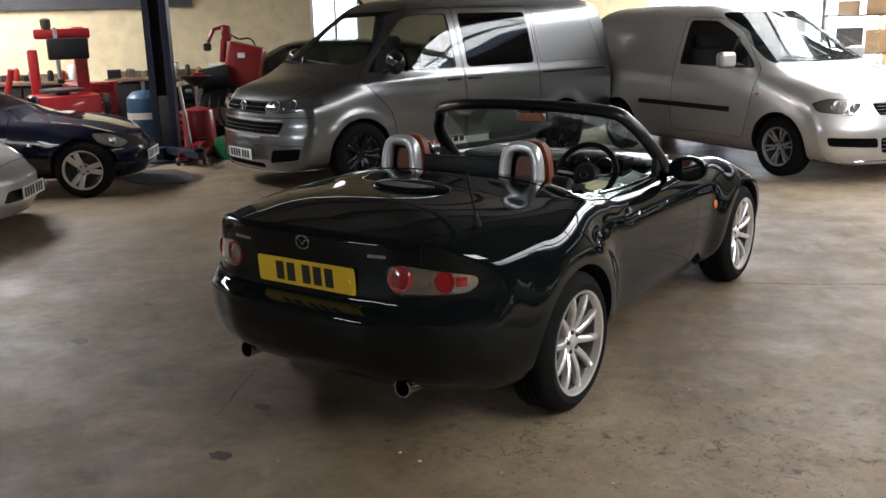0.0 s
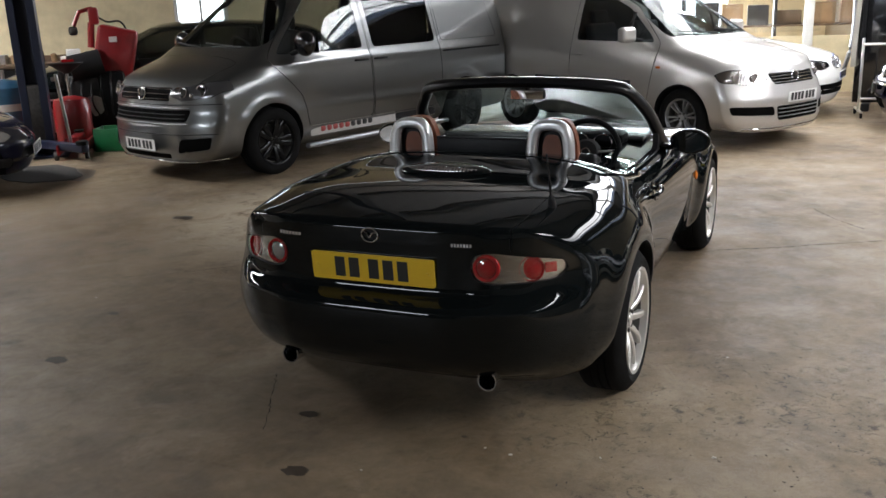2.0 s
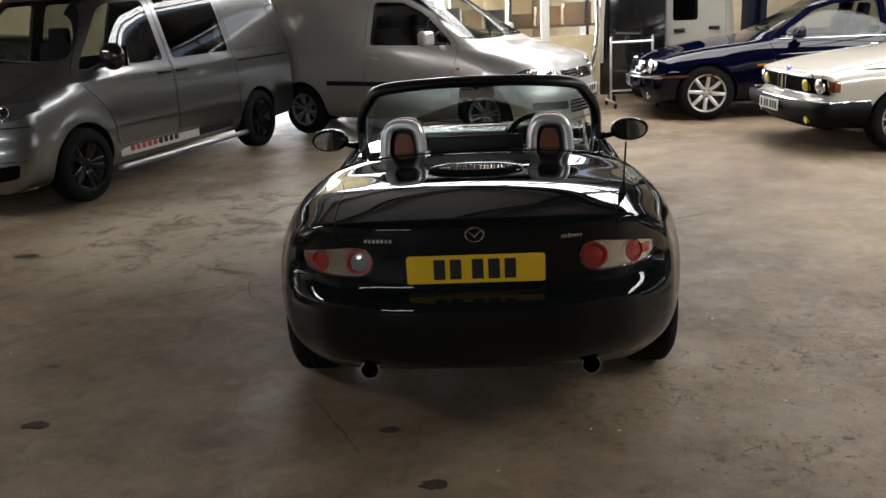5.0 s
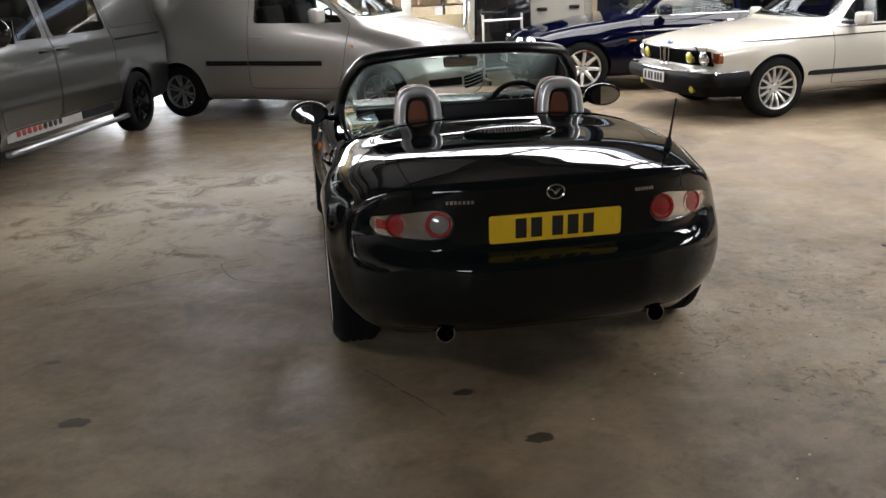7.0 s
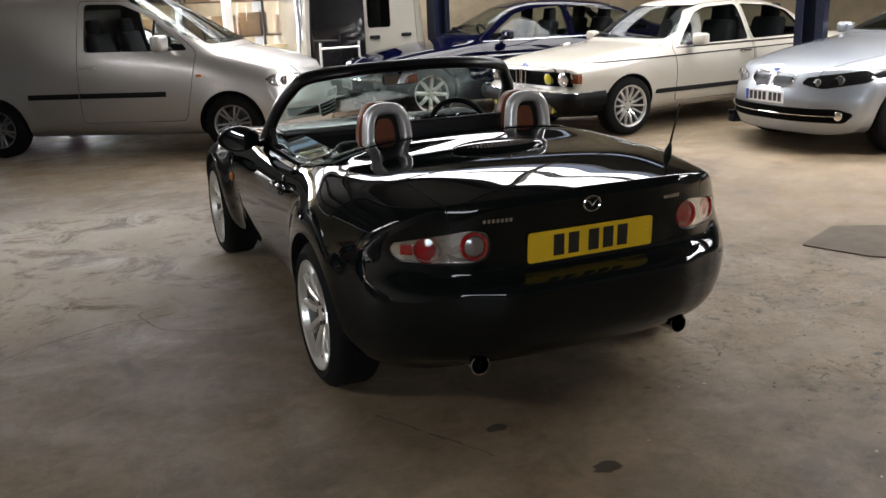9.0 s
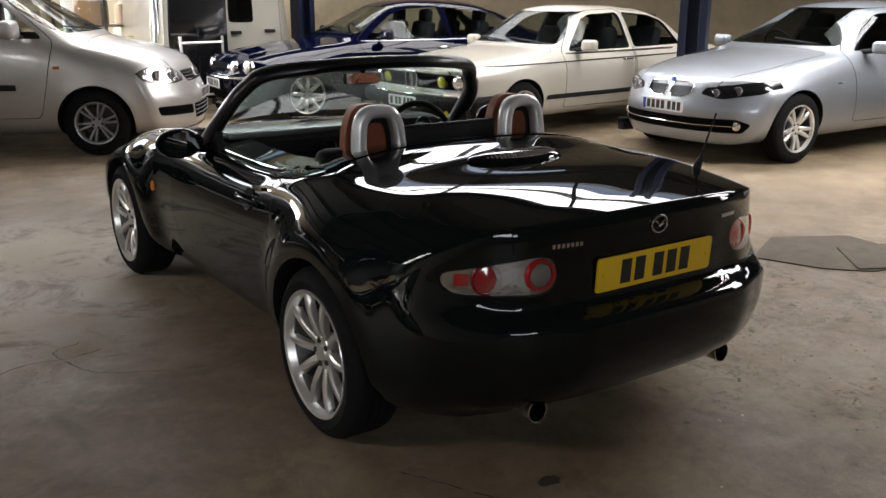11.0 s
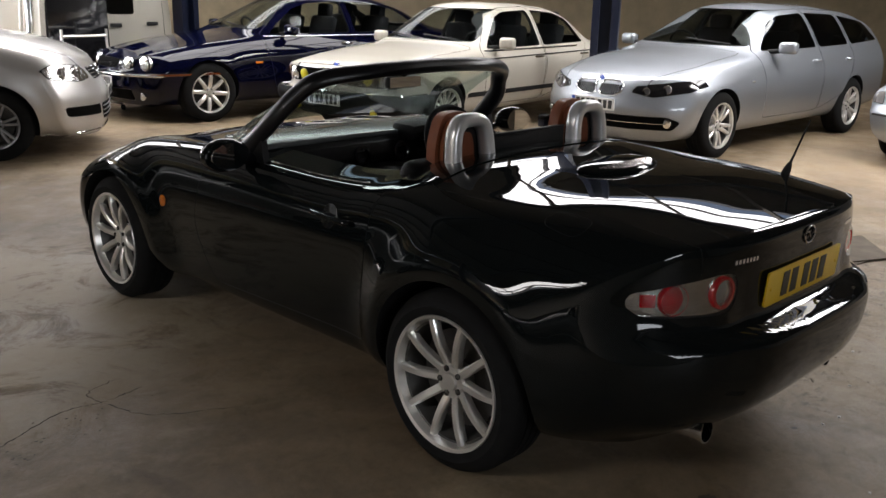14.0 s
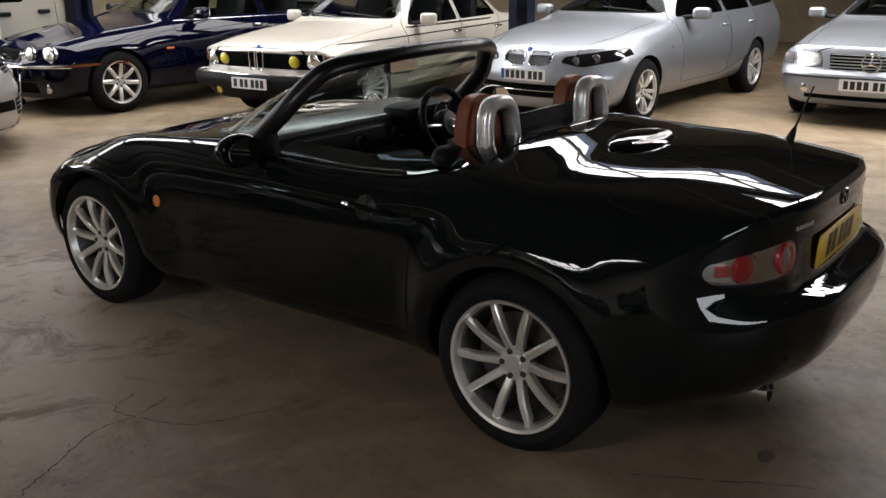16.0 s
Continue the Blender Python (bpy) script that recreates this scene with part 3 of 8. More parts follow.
def concrete():
    m = bpy.data.materials.new("worn_concrete")
    m.use_nodes = True
    nt = m.node_tree
    b = nt.nodes["Principled BSDF"]
    N = nt.nodes.new
    tc = N("ShaderNodeTexCoord")

    def noise_tex(scale, detail=8, rough=0.6, dist=0.0):
        n = N("ShaderNodeTexNoise")
        n.inputs["Scale"].default_value, n.inputs["Detail"].default_value = scale, detail
        n.inputs["Roughness"].default_value, n.inputs["Distortion"].default_value = rough, dist
        nt.links.new(tc.outputs["Object"], n.inputs["Vector"])
        return n.outputs["Fac"]

    def ramp(src, p0, c0, p1, c1):
        r = N("ShaderNodeValToRGB")
        r.color_ramp.elements[0].position, r.color_ramp.elements[1].position = p0, p1
        r.color_ramp.elements[0].color, r.color_ramp.elements[1].color = (*c0, 1), (*c1, 1)
        nt.links.new(src, r.inputs["Fac"])
        return r.outputs["Color"]

    def mix(kind, fac, a, c):
        x = N("ShaderNodeMix")
        x.data_type, x.blend_type = "RGBA", kind
        x.inputs["Factor"].default_value = fac
        nt.links.new(a, x.inputs["A"])
        nt.links.new(c, x.inputs["B"])
        return x.outputs["Result"]
    base = ramp(noise_tex(0.5, 9, 0.62, 0.4), 0.34, (0.120, 0.075, 0.038), 0.68, (0.305, 0.232, 0.143))
    mott = ramp(noise_tex(3.4, 10, 0.72, 0.3), 0.34, (0.42, 0.38, 0.34), 0.60, (1.0, 1.0, 1.0))
    speck = ramp(noise_tex(26, 9, 0.8, 0.2), 0.36, (0.45, 0.42, 0.40), 0.52, (1.0, 1.0, 1.0))
    fine = ramp(noise_tex(130, 6, 0.75), 0.30, (0.62, 0.60, 0.58), 0.58, (1.0, 1.0, 1.0))
    oil = ramp(noise_tex(1.1, 7, 0.6, 1.4), 0.30, (0.40, 0.35, 0.30), 0.42, (1.0, 1.0, 1.0))
    dust = ramp(noise_tex(1.9, 11, 0.78, 0.6), 0.54, (0.0, 0.0, 0.0), 0.78, (1.0, 1.0, 1.0))
    # ragged dark pits where the skin of the slab has worn through, in patches
    pitc = ramp(noise_tex(17, 10, 0.82, 0.6), 0.40, (0.22, 0.20, 0.18), 0.47, (1.0, 1.0, 1.0))
    worn_noise = ramp(noise_tex(1.3, 8, 0.7, 0.5), 0.40, (0.0, 0.0, 0.0), 0.54, (1.0, 1.0, 1.0))

    def patch(u, v, radius):
        """Full in the middle of a round patch of the slab, nothing past its rim."""
        d = N("ShaderNodeVectorMath")
        d.operation = "DISTANCE"
        nt.links.new(tc.outputs["Object"], d.inputs[0])
        d.inputs[1].default_value = (u, v, 0.1)
        k = N("ShaderNodeMapRange")
        k.interpolation_type = "SMOOTHSTEP"
        k.inputs["From Min"].default_value, k.inputs["From Max"].default_value = radius * 0.45, radius
        k.inputs["To Min"].default_value, k.inputs["To Max"].default_value = 1.0, 0.12
        nt.links.new(d.outputs["Value"], k.inputs["Value"])
        return k.outputs["Result"]
    mx2 = N("ShaderNodeMath")
    mx2.operation = "MAXIMUM"
    nt.links.new(patch(0.8, -1.9, 2.2), mx2.inputs[0])
    nt.links.new(patch(-0.2, 3.1, 0.7), mx2.inputs[1])
    wm = N("ShaderNodeMath")
    wm.operation = "MULTIPLY"
    nt.links.new(worn_noise, wm.inputs[0])
    nt.links.new(mx2.outputs[0], wm.inputs[1])
    worn = wm.outputs[0]
    col = mix("MULTIPLY", 0.75, base, mott)
    col = mix("MULTIPLY", 0.35, col, speck)
    col = mix("MULTIPLY", 0.55, col, fine)
    col = mix("MULTIPLY", 0.8, col, oil)
    pale = N("ShaderNodeMix")
    pale.data_type = "RGBA"
    pale.inputs["B"].default_value = (0.40, 0.335, 0.245, 1)
    scuff = N("ShaderNodeMath")
    scuff.operation = "MULTIPLY"
    nt.links.new(patch(0.55, 3.3, 1.9), scuff.inputs[0])
    nt.links.new(ramp(noise_tex(2.4, 12, 0.8, 0.8), 0.40, (0.0, 0.0, 0.0), 0.50, (1.0, 1.0, 1.0)), scuff.inputs[1])
    pf = N("ShaderNodeMath")
    pf.operation = "MULTIPLY_ADD"
    pf.use_clamp = True
    pf.inputs[1].default_value = 0.5
    nt.links.new(dust, pf.inputs[0])
    nt.links.new(scuff.outputs[0], pf.inputs[2])
    nt.links.new(pf.outputs[0], pale.inputs["Factor"])
    nt.links.new(col, pale.inputs["A"])
    inv = N("ShaderNodeMix")
    inv.data_type, inv.blend_type = "RGBA", "MULTIPLY"
    sc = N("ShaderNodeMath")
    sc.operation = "MULTIPLY"
    sc.inputs[1].default_value = 0.9
    nt.links.new(worn, sc.inputs[0])
    nt.links.new(sc.outputs[0], inv.inputs["Factor"])
    nt.links.new(pale.outputs["Result"], inv.inputs["A"])
    nt.links.new(pitc, inv.inputs["B"])
    nt.links.new(inv.outputs["Result"], b.inputs["Base Color"])
    rg = N("ShaderNodeMapRange")
    rg.inputs["From Min"].default_value, rg.inputs["From Max"].default_value = 0.35, 0.65
    rg.inputs["To Min"].default_value, rg.inputs["To Max"].default_value = 0.40, 0.72
    nt.links.new(noise_tex(2.6, 9, 0.7), rg.inputs["Value"])
    nt.links.new(rg.outputs["Result"], b.inputs["Roughness"])
    bp = N("ShaderNodeBump")
    bp.inputs["Strength"].default_value, bp.inputs["Distance"].default_value = 0.6, 0.006
    nt.links.new(noise_tex(40, 12, 0.8), bp.inputs["Height"])
    nt.links.new(bp.outputs["Normal"], b.inputs["Normal"])
    return m


M_FLOOR = concrete()
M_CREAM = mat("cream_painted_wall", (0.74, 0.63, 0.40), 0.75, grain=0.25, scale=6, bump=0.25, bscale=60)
# Cream darkened well below the other wall: its shade is put into the colour.
M_BLOCK = mat("shade_toned_cream_blockwork", (0.27, 0.215, 0.135), 0.8, grain=0.3, scale=5, bump=0.3, bscale=50)
M_GREYWALL = mat("grey_rendered_wall", (0.42, 0.39, 0.35), 0.8, grain=0.3, scale=5, bump=0.3, bscale=40)
M_DARKBAND = mat("dark_cladding", (0.05, 0.05, 0.055), 0.6, grain=0.3, scale=8)
M_ROOFSHEET = mat("grey_roof_sheet", (0.115, 0.10, 0.085), 0.8, grain=0.35, scale=6)
M_BEAM = mat("dark_steel_beam", (0.045, 0.045, 0.05), 0.5, grain=0.3, scale=12)
M_POST = mat("dark_blue_painted_steel", (0.006, 0.010, 0.030), 0.4, grain=0.3, scale=10, bump=0.1)
M_WHITE = mat("white_paint", (0.78, 0.77, 0.74), 0.6, grain=0.12, scale=8)

U0, U1, V0, V1 = -9.0, 14.1, -13.0, 12.45
H = ROOF


def slab(name, c, s, material, label="", category="wall", m=BLD):
    return structure(part(name, boxes(((0, 0, 0), s, 0)), material, label=label, smooth=False, m=m @ pose(*c)), label, category)


slab("floor", (0, 0, -0.1), (90, 90, 0.2), M_FLOOR, "worn brown-grey concrete floor with cracks and oil stains", "floor")
UM, VM = (U0 + U1) / 2, (V0 + V1) / 2
slab("wall_south_east", (UM, V0 - 0.1, H / 2), (U1 - U0 + 0.4, 0.2, H), M_GREYWALL, "plain grey rendered workshop wall")
for a, b, z0, z1 in ((V0, -5.8, 0, H), (-5.8, -2.2, 0, 2.5), (-5.8, -2.2, 3.7, H), (-2.2, V1, 0, H)):
    slab("wall_south_west", (U0 - 0.1, (a + b) / 2, (z1 + z0) / 2), (0.2, b - a, z1 - z0), M_GREYWALL, "plain grey rendered workshop wall with a high window")
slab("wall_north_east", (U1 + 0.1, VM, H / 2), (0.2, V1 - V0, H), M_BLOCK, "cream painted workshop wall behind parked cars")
# the north-west wall, with a window and an open loading door
DOOR_U, WIN_U = (6.4, 11.4, 0.0, 3.4), (0.12, 0.94, 1.42, 2.62)
cols = [U0, WIN_U[0], WIN_U[1], DOOR_U[0], DOOR_U[1], U1]
for k, (a, b) in enumerate(zip(cols, cols[1:])):
    spans = [(0, H)]
    if k == 1:
        spans = [(0, WIN_U[2]), (WIN_U[3], H)]
    if k == 3:
        spans = [(DOOR_U[3], H)]
    for z0, z1 in spans:
        slab("wall_north_west", ((a + b) / 2, V1 + 0.1, (z0 + z1) / 2), (b - a, 0.2, z1 - z0), M_CREAM, "cream painted workshop wall behind the tools")
M_BACKDROP = mat("bright_daylight", (0.8, 0.85, 0.9), 1.0, glow=(0.85, 0.93, 1.0, 3.0))
slab("backdrop", (4.0, V1 + 3.0, 2.5), (24, 0.05, 9), M_BACKDROP, "plain bright daylight outside the openings", "backdrop")
slab("backdrop", (U0 - 3.0, -4.0, 2.5), (0.05, 20, 9), M_BACKDROP, "plain bright daylight outside the openings", "backdrop")
wf = empty("window_1", BLD @ pose((WIN_U[0] + WIN_U[1]) / 2, V1, (WIN_U[2] + WIN_U[3]) / 2))
structure(wf, "white framed workshop window with bright daylight", "window")
part("window_frame", boxes(((0, 0.02, 0.61), (0.88, 0.1, 0.06), 0.01), ((0, 0.02, -0.61), (0.88, 0.1, 0.06), 0.01), ((-0.41, 0.02, 0), (0.06, 0.1, 1.16), 0.01), ((0.41, 0.02, 0), (0.06, 0.1, 1.16), 0.01), ((0, 0.02, 0), (0.04, 0.08, 1.16), 0.01)), M_WHITE, wf)
pn = part("pane", boxes(((0, 0.03, 0), (0.78, 0.008, 0.98), 0)), M_LENS, wf)
pn.visible_shadow = False
# low dark cladding above the white dado on part of the wall
slab("trim", (-5.4, V1 - 0.03, 3.05), (7.0, 0.05, 2.0), M_DARKBAND, "dark grey cladding over the cream wall", "cladding")
# roof sheets, open at the roof lights, over purlins and beams
bm = bmesh.new()
L0, L1 = U0 - 0.2, U1 + 0.2
edge = L0
for uc, wc, vc, lc, _ in STRIPS:
    box(bm, uc - wc / 2 - edge, V1 - V0, 0.05, pose((edge + uc - wc / 2) / 2, VM, H + 0.05))
    for lo, hi in ((V0, vc - lc / 2), (vc + lc / 2, V1)):
        if hi - lo > 0.05:
            box(bm, wc + 0.02, hi - lo, 0.05, pose(uc, (lo + hi) / 2, H + 0.052))
    edge = uc + wc / 2
box(bm, L1 - edge, V1 - V0, 0.05, pose((edge + L1) / 2, VM, H + 0.05))
box(bm, U1 - U0 + 0.4, 0.4, 0.05, pose(UM, V0, H + 0.11))
box(bm, U1 - U0 + 0.4, 0.4, 0.05, pose(UM, V1, H + 0.11))
for k in range(int((V1 - V0) / 2.0)):
    box(bm, U1 - U0, 0.06, 0.10, pose(UM, V0 + 0.7 + k * 2.0, H - 0.045))
structure(part("ceiling", bm, M_ROOFSHEET, label="grey roof sheets over steel purlins", smooth=False, m=BLD), "", "ceiling")
bm = bmesh.new()
for u in (-8.0, -3.2, 1.2, 5.4, 10.4):
    box(bm, 0.10, V1 - V0, 0.18, pose(u, VM, H - 0.16))
for uc, wc, vc, lc, _ in STRIPS:
    for k in (0, 2, 4):
        box(bm, 0.06, lc, 0.07, pose(uc - wc / 2 + wc * k / 4, vc, H + 0.03))
structure(part("ceiling_beam", bm, M_BEAM, label="dark steel roof beams", smooth=False, m=BLD), "", "beam")


# cracks, stains and litter on the slab
M_CRACK = mat("dark_crack", (0.030, 0.023, 0.017), 0.9)
M_STAIN = mat("oil_stain", (0.065, 0.048, 0.033), 0.45, grain=0.4, scale=30)
M_GRIT = mat("pale_grit", (0.55, 0.50, 0.44), 0.8)
M_DARKGRIT = mat("dark_grit", (0.085, 0.068, 0.052), 0.8)
FLOOR = bpy.data.objects["floor"]
INV = FLOOR.matrix_basis.inverted()


def crack(pts, width, seed):
    """A thin ragged line, wandering about the given course."""
    rnd = random.Random(seed)
    line = smooth_path([(x, y, 0) for x, y in pts], 14)
    bm = bmesh.new()
    prev = None
    for i, p in enumerate(line):
        d = (line[min(i + 1, len(line) - 1)] - line[max(i - 1, 0)]).normalized()
        n = Vector((-d.y, d.x, 0))
        q = p + n * rnd.gauss(0, 0.004)
        w = width * 0.6 * rnd.uniform(0.1, 1.3) * (0.25 if i in (0, len(line) - 1) else 1)
        cur = [bm.verts.new(q + n * w + Vector((0, 0, 0.0022))), bm.verts.new(q - n * w + Vector((0, 0, 0.0022)))]
        if prev:
            bm.faces.new((prev[0], cur[0], cur[1], prev[1]))
        prev = cur
    return part("crack", bm, M_CRACK, FLOOR, smooth=False, m=INV)


for k, (pts, w) in enumerate([([(0.87, 2.27), (1.24, 2.43), (1.54, 2.60), (1.95, 2.82)], 0.010), ([(1.45, 3.65), (1.6, 3.36), (1.81, 3.08)], 0.009),
                              ([(-2.3, 0.8), (-2.0, 1.05), (-1.82, 1.14), (-1.6, 1.24), (-1.45, 1.22), (-1.27, 1.25)], 0.005), ([(-1.45, 1.21), (-1.46, 1.33), (-1.32, 1.39)], 0.004),
                              ([(-1.45, 1.21), (-1.36, 1.0), (-1.1, 0.85)], 0.004), ([(-0.74, -0.39), (-0.60, -0.66), (-0.47, -0.90)], 0.004), ([(-3.4, 0.2), (-2.8, 0.5), (-2.3, 0.8)], 0.003),
                              ([(2.6, 1.9), (2.2, 2.3), (1.95, 2.82)], 0.003)]):
    crack(pts, w, k)
for k, (x, y, r) in enumerate([(-0.37, -0.71, 0.035), (-0.17, -1.135, 0.045), (1.44, 1.63, 0.014), (0.32, -0.68, 0.012), (-2.13, 0.04, 0.03), (-5.95, 3.35, 0.42), (1.38, -0.86, 0.02), (-1.9, -0.6, 0.05), (0.05, -1.9, 0.04), (-3.3, 2.1, 0.08)]):
    rnd = random.Random(40 + k)
    bm = bmesh.new()
    ring = [bm.verts.new((x + r * rnd.uniform(0.75, 1.2) * math.cos(a) * 1.25, y + r * rnd.uniform(0.75, 1.2) * math.sin(a) * 0.8, 0.0014)) for a in np.linspace(0, 2 * math.pi, 23)[:-1]]
    bm.faces.new(ring)
    part("oil_stain", bm, M_STAIN, FLOOR, smooth=False, m=INV)
rnd = random.Random(77)
bm, bd = bmesh.new(), bmesh.new()
for x, y in [(1.185, 0.45), (0.86, -0.67), (0.43, -0.74), (1.25, -0.53), (0.06, -1.05), (3.69, 0.74)] + [(rnd.uniform(-4, 4.5), rnd.uniform(-2.5, 6)) for _ in range(26)]:
    bmesh.ops.create_icosphere(bm, subdivisions=1, radius=rnd.uniform(0.003, 0.007), matrix=pose(x, y, 0.002, 0, 0, rnd.uniform(0, 180)) @ Matrix.Diagonal((1.4, 0.9, 0.6, 1)))
for _ in range(520):
    x, y = rnd.uniform(0.7, 3.4), rnd.gauss(-0.5, 0.65)
    bmesh.ops.create_icosphere(bd, subdivisions=1, radius=rnd.uniform(0.0015, 0.005), matrix=pose(x, y, 0.001, 0, 0, rnd.uniform(0, 180)) @ Matrix.Diagonal((1.8, 0.8, 0.35, 1)))
for _ in range(80):
    t = rnd.random()
    x, y = -2.35 + 1.05 * t + rnd.gauss(0, 0.05), 0.80 + 0.42 * t + rnd.gauss(0, 0.05)
    bmesh.ops.create_icosphere(bd, subdivisions=1, radius=rnd.uniform(0.001, 0.0045), matrix=pose(x, y, 0.001, 0, 0, rnd.uniform(0, 180)) @ Matrix.Diagonal((1.9, 0.9, 0.25, 1)))
tagged(part("grit", bm, M_GRIT, smooth=False), "pale specks of grit scattered on the concrete", "grit", kind="stuff")
tagged(part("dark_grit", bd, M_DARKGRIT, smooth=False), "dark specks of grit scattered on the worn concrete", "grit", kind="stuff")
# ---------------------------------------------------------------- the black roadster
M_BLACKPAINT = car_paint("black_car_paint", (0.0040, 0.0054, 0.0058), 0.5, 0.5, 0.0, 0.012, 0.0, 1.35)
# Black vinyl lightened: part of the glare on the dash is painted in.
M_DASHTOP = mat("dash_vinyl_glare_tone", (0.085, 0.092, 0.092), 0.26, spec=0.8, grain=0.2, scale=20, bump=0.05, bscale=250)
M_FRAME = mat("satin_black_frame", (0.006, 0.006, 0.007), 0.3, spec=0.3, rvar=0.05)
HP = dict(
    half=0.86, ends=(-0.874, 3.12), round_rear=(0.42, 3.7), round_front=(0.52, 3.0), cap=((0.45, 0.6), (0.4, 0.5)), tuck=0.03,
    zt=[(-0.80, 0.866), (-0.6, 0.892), (-0.3, 0.920), (0.0, 0.928), (0.12, 0.943), (0.22, 0.957), (0.30, 0.958), (0.42, 0.928), (0.9, 0.875), (1.5, 0.892), (1.9, 0.862), (2.4, 0.79), (2.8, 0.69), (3.12, 0.58)],
    zr=[(-0.80, 0.858), (-0.6, 0.885), (-0.3, 0.910), (0.0, 0.916), (0.12, 0.927), (0.22, 0.938), (0.30, 0.939), (0.42, 0.908), (0.9, 0.855), (1.5, 0.868), (1.9, 0.840), (2.4, 0.77), (2.8, 0.68), (3.12, 0.57)],
    wr=[(-0.80, 0.40), (0.0, 0.46), (0.9, 0.50), (1.6, 0.46), (2.4, 0.40), (3.12, 0.32)],
    zs=[(-0.78, 0.825), (-0.5, 0.858), (-0.2, 0.878), (0.1, 0.876), (0.45, 0.852), (0.6, 0.834), (0.9, 0.826), (1.4, 0.832), (1.8, 0.842), (2.15, 0.830), (2.5, 0.765), (2.85, 0.66), (3.12, 0.56)],
    ws=[(-0.78, 0.62), (-0.5, 0.68), (0.0, 0.74), (0.5, 0.755), (1.2, 0.765), (1.8, 0.74), (2.3, 0.71), (2.8, 0.62), (3.12, 0.55)],
    w=[(-0.8, 0.778), (-0.5, 0.797), (-0.25, 0.812), (0.1, 0.815), (0.8, 0.808), (1.5, 0.812), (2.2, 0.812), (2.7, 0.80), (3.12, 0.74)],
    zw=[(-0.85, 0.55), (0.0, 0.56), (1.2, 0.54), (2.3, 0.55), (3.1, 0.45)],
    zb=[(-0.85, 0.275), (-0.62, 0.235), (-0.4, 0.175), (0.0, 0.165), (2.2, 0.16), (2.8, 0.15), (3.1, 0.19)],
    rear=[(0.17, -0.60), (0.25, -0.675), (0.30, -0.765), (0.38, -0.832), (0.49, -0.864), (0.545, -0.868), (0.572, -0.862), (0.582, -0.850), (0.589, -0.822), (0.596, -0.788), (0.606, -0.769), (0.630, -0.761), (0.70, -0.757), (0.765, -0.760), (0.805, -0.763), (0.845, -0.764), (0.862, -0.752), (0.92, -0.725)],
    rear_side=[(0.17, -0.60), (0.25, -0.675), (0.30, -0.760), (0.38, -0.820), (0.49, -0.850), (0.563, -0.852), (0.580, -0.845), (0.588, -0.825), (0.595, -0.800), (0.606, -0.785), (0.645, -0.777), (0.71, -0.769), (0.77, -0.766), (0.83, -0.762), (0.862, -0.752), (0.92, -0.725)],
    fillet=(0.58, 0.70, -0.45, -0.22, 16),
    front=[(0.15, 2.96), (0.3, 3.08), (0.44, 3.12), (0.55, 3.10), (0.66, 2.98), (0.75, 2.8), (0.9, 2.6)],
    flares=[(0.0, 0.31, 0.37, 0.052, 0.11), (2.33, 0.31, 0.365, 0.050, 0.12)],
    swells=[(0.0, 0.80, 0.40, 0.08, 0.014)],
)
WR = 0.307
hero = Vehicle("roadster", HP, Matrix(), M_BLACKPAINT, N=120, M=72, rings=56)
tagged(hero.top, "black open-top two-seat roadster with tan headrests and silver wheels", "car")
hero.wells(0.345, 0.56, [(0.0, WR), (2.33, WR)])
# cockpit and the recess of the folded hood
hero.cuts.append(prism(rounded([(-0.63, 0.30), (0.63, 0.30), (0.655, 1.0), (0.60, 1.44), (0.0, 1.58), (-0.60, 1.44), (-0.655, 1.0)], 0.08, 5), "z", 0.30, 1.4))
DOOR = rounded([(0.455, 0.30), (1.50, 0.27), (1.60, 0.52), (1.50, 1.0), (0.425, 1.0), (0.44, 0.6)], 0.05, 4)
for sg, side in ((1, "right"), (-1, "left")):
    door = hero.panel("door", DOOR, "x", 0.50 * sg, 1.2 * sg, depth=0.05, gap=0.0035)
    # recessed scoop and bar handle
    p, n = hero.touch((1.2 * sg, 0.62, 0.735), (-sg, 0, 0))
    bm = bmesh.new()
    tube(bm, smooth_path([(p.x + 0.012 * sg, 0.53, 0.728), (p.x + 0.030 * sg, 0.58, 0.735), (p.x + 0.030 * sg, 0.68, 0.738), (p.x + 0.012 * sg, 0.745, 0.738)], 5), 0.012, 10, 0.8)
    part("door_handle", bm, M_BLACKPAINT, door, "body-coloured bar handle")
    bm = bmesh.new()
    lathe(bm, [(0.048, -0.002), (0.046, 0.003), (0.03, 0.002), (0.0, 0.0005)], 28, Matrix.Translation((p.x, 0.655, 0.733)) @ n.to_track_quat("Z", "Y").to_matrix().to_4x4())
    part("handle_scoop", bm, M_GLOSSBLACK, door)
    # amber side repeater on the wing
    p, n = hero.touch((1.2 * sg, 1.86, 0.580), (-sg, 0, 0))
    bm = bmesh.new()
    lathe(bm, [(0.022, -0.003), (0.021, 0.004), (0.014, 0.009), (0.0, 0.011)], 24, Matrix.Translation(p) @ n.to_track_quat("Z", "Y").to_matrix().to_4x4() @ Matrix.Diagonal((1, 1.25, 1, 1)))
    part("side_repeater", bm, M_AMBER, hero.top, "amber oval side repeater")
hero.panel("boot_lid", rounded([(-0.505, -0.9), (0.505, -0.9), (0.545, -0.60), (0.560, -0.25), (0.60, -0.055), (-0.60, -0.055), (-0.560, -0.25), (-0.545, -0.60)], 0.05, 4), "z", 0.78, 1.2, depth=0.04, gap=0.003)
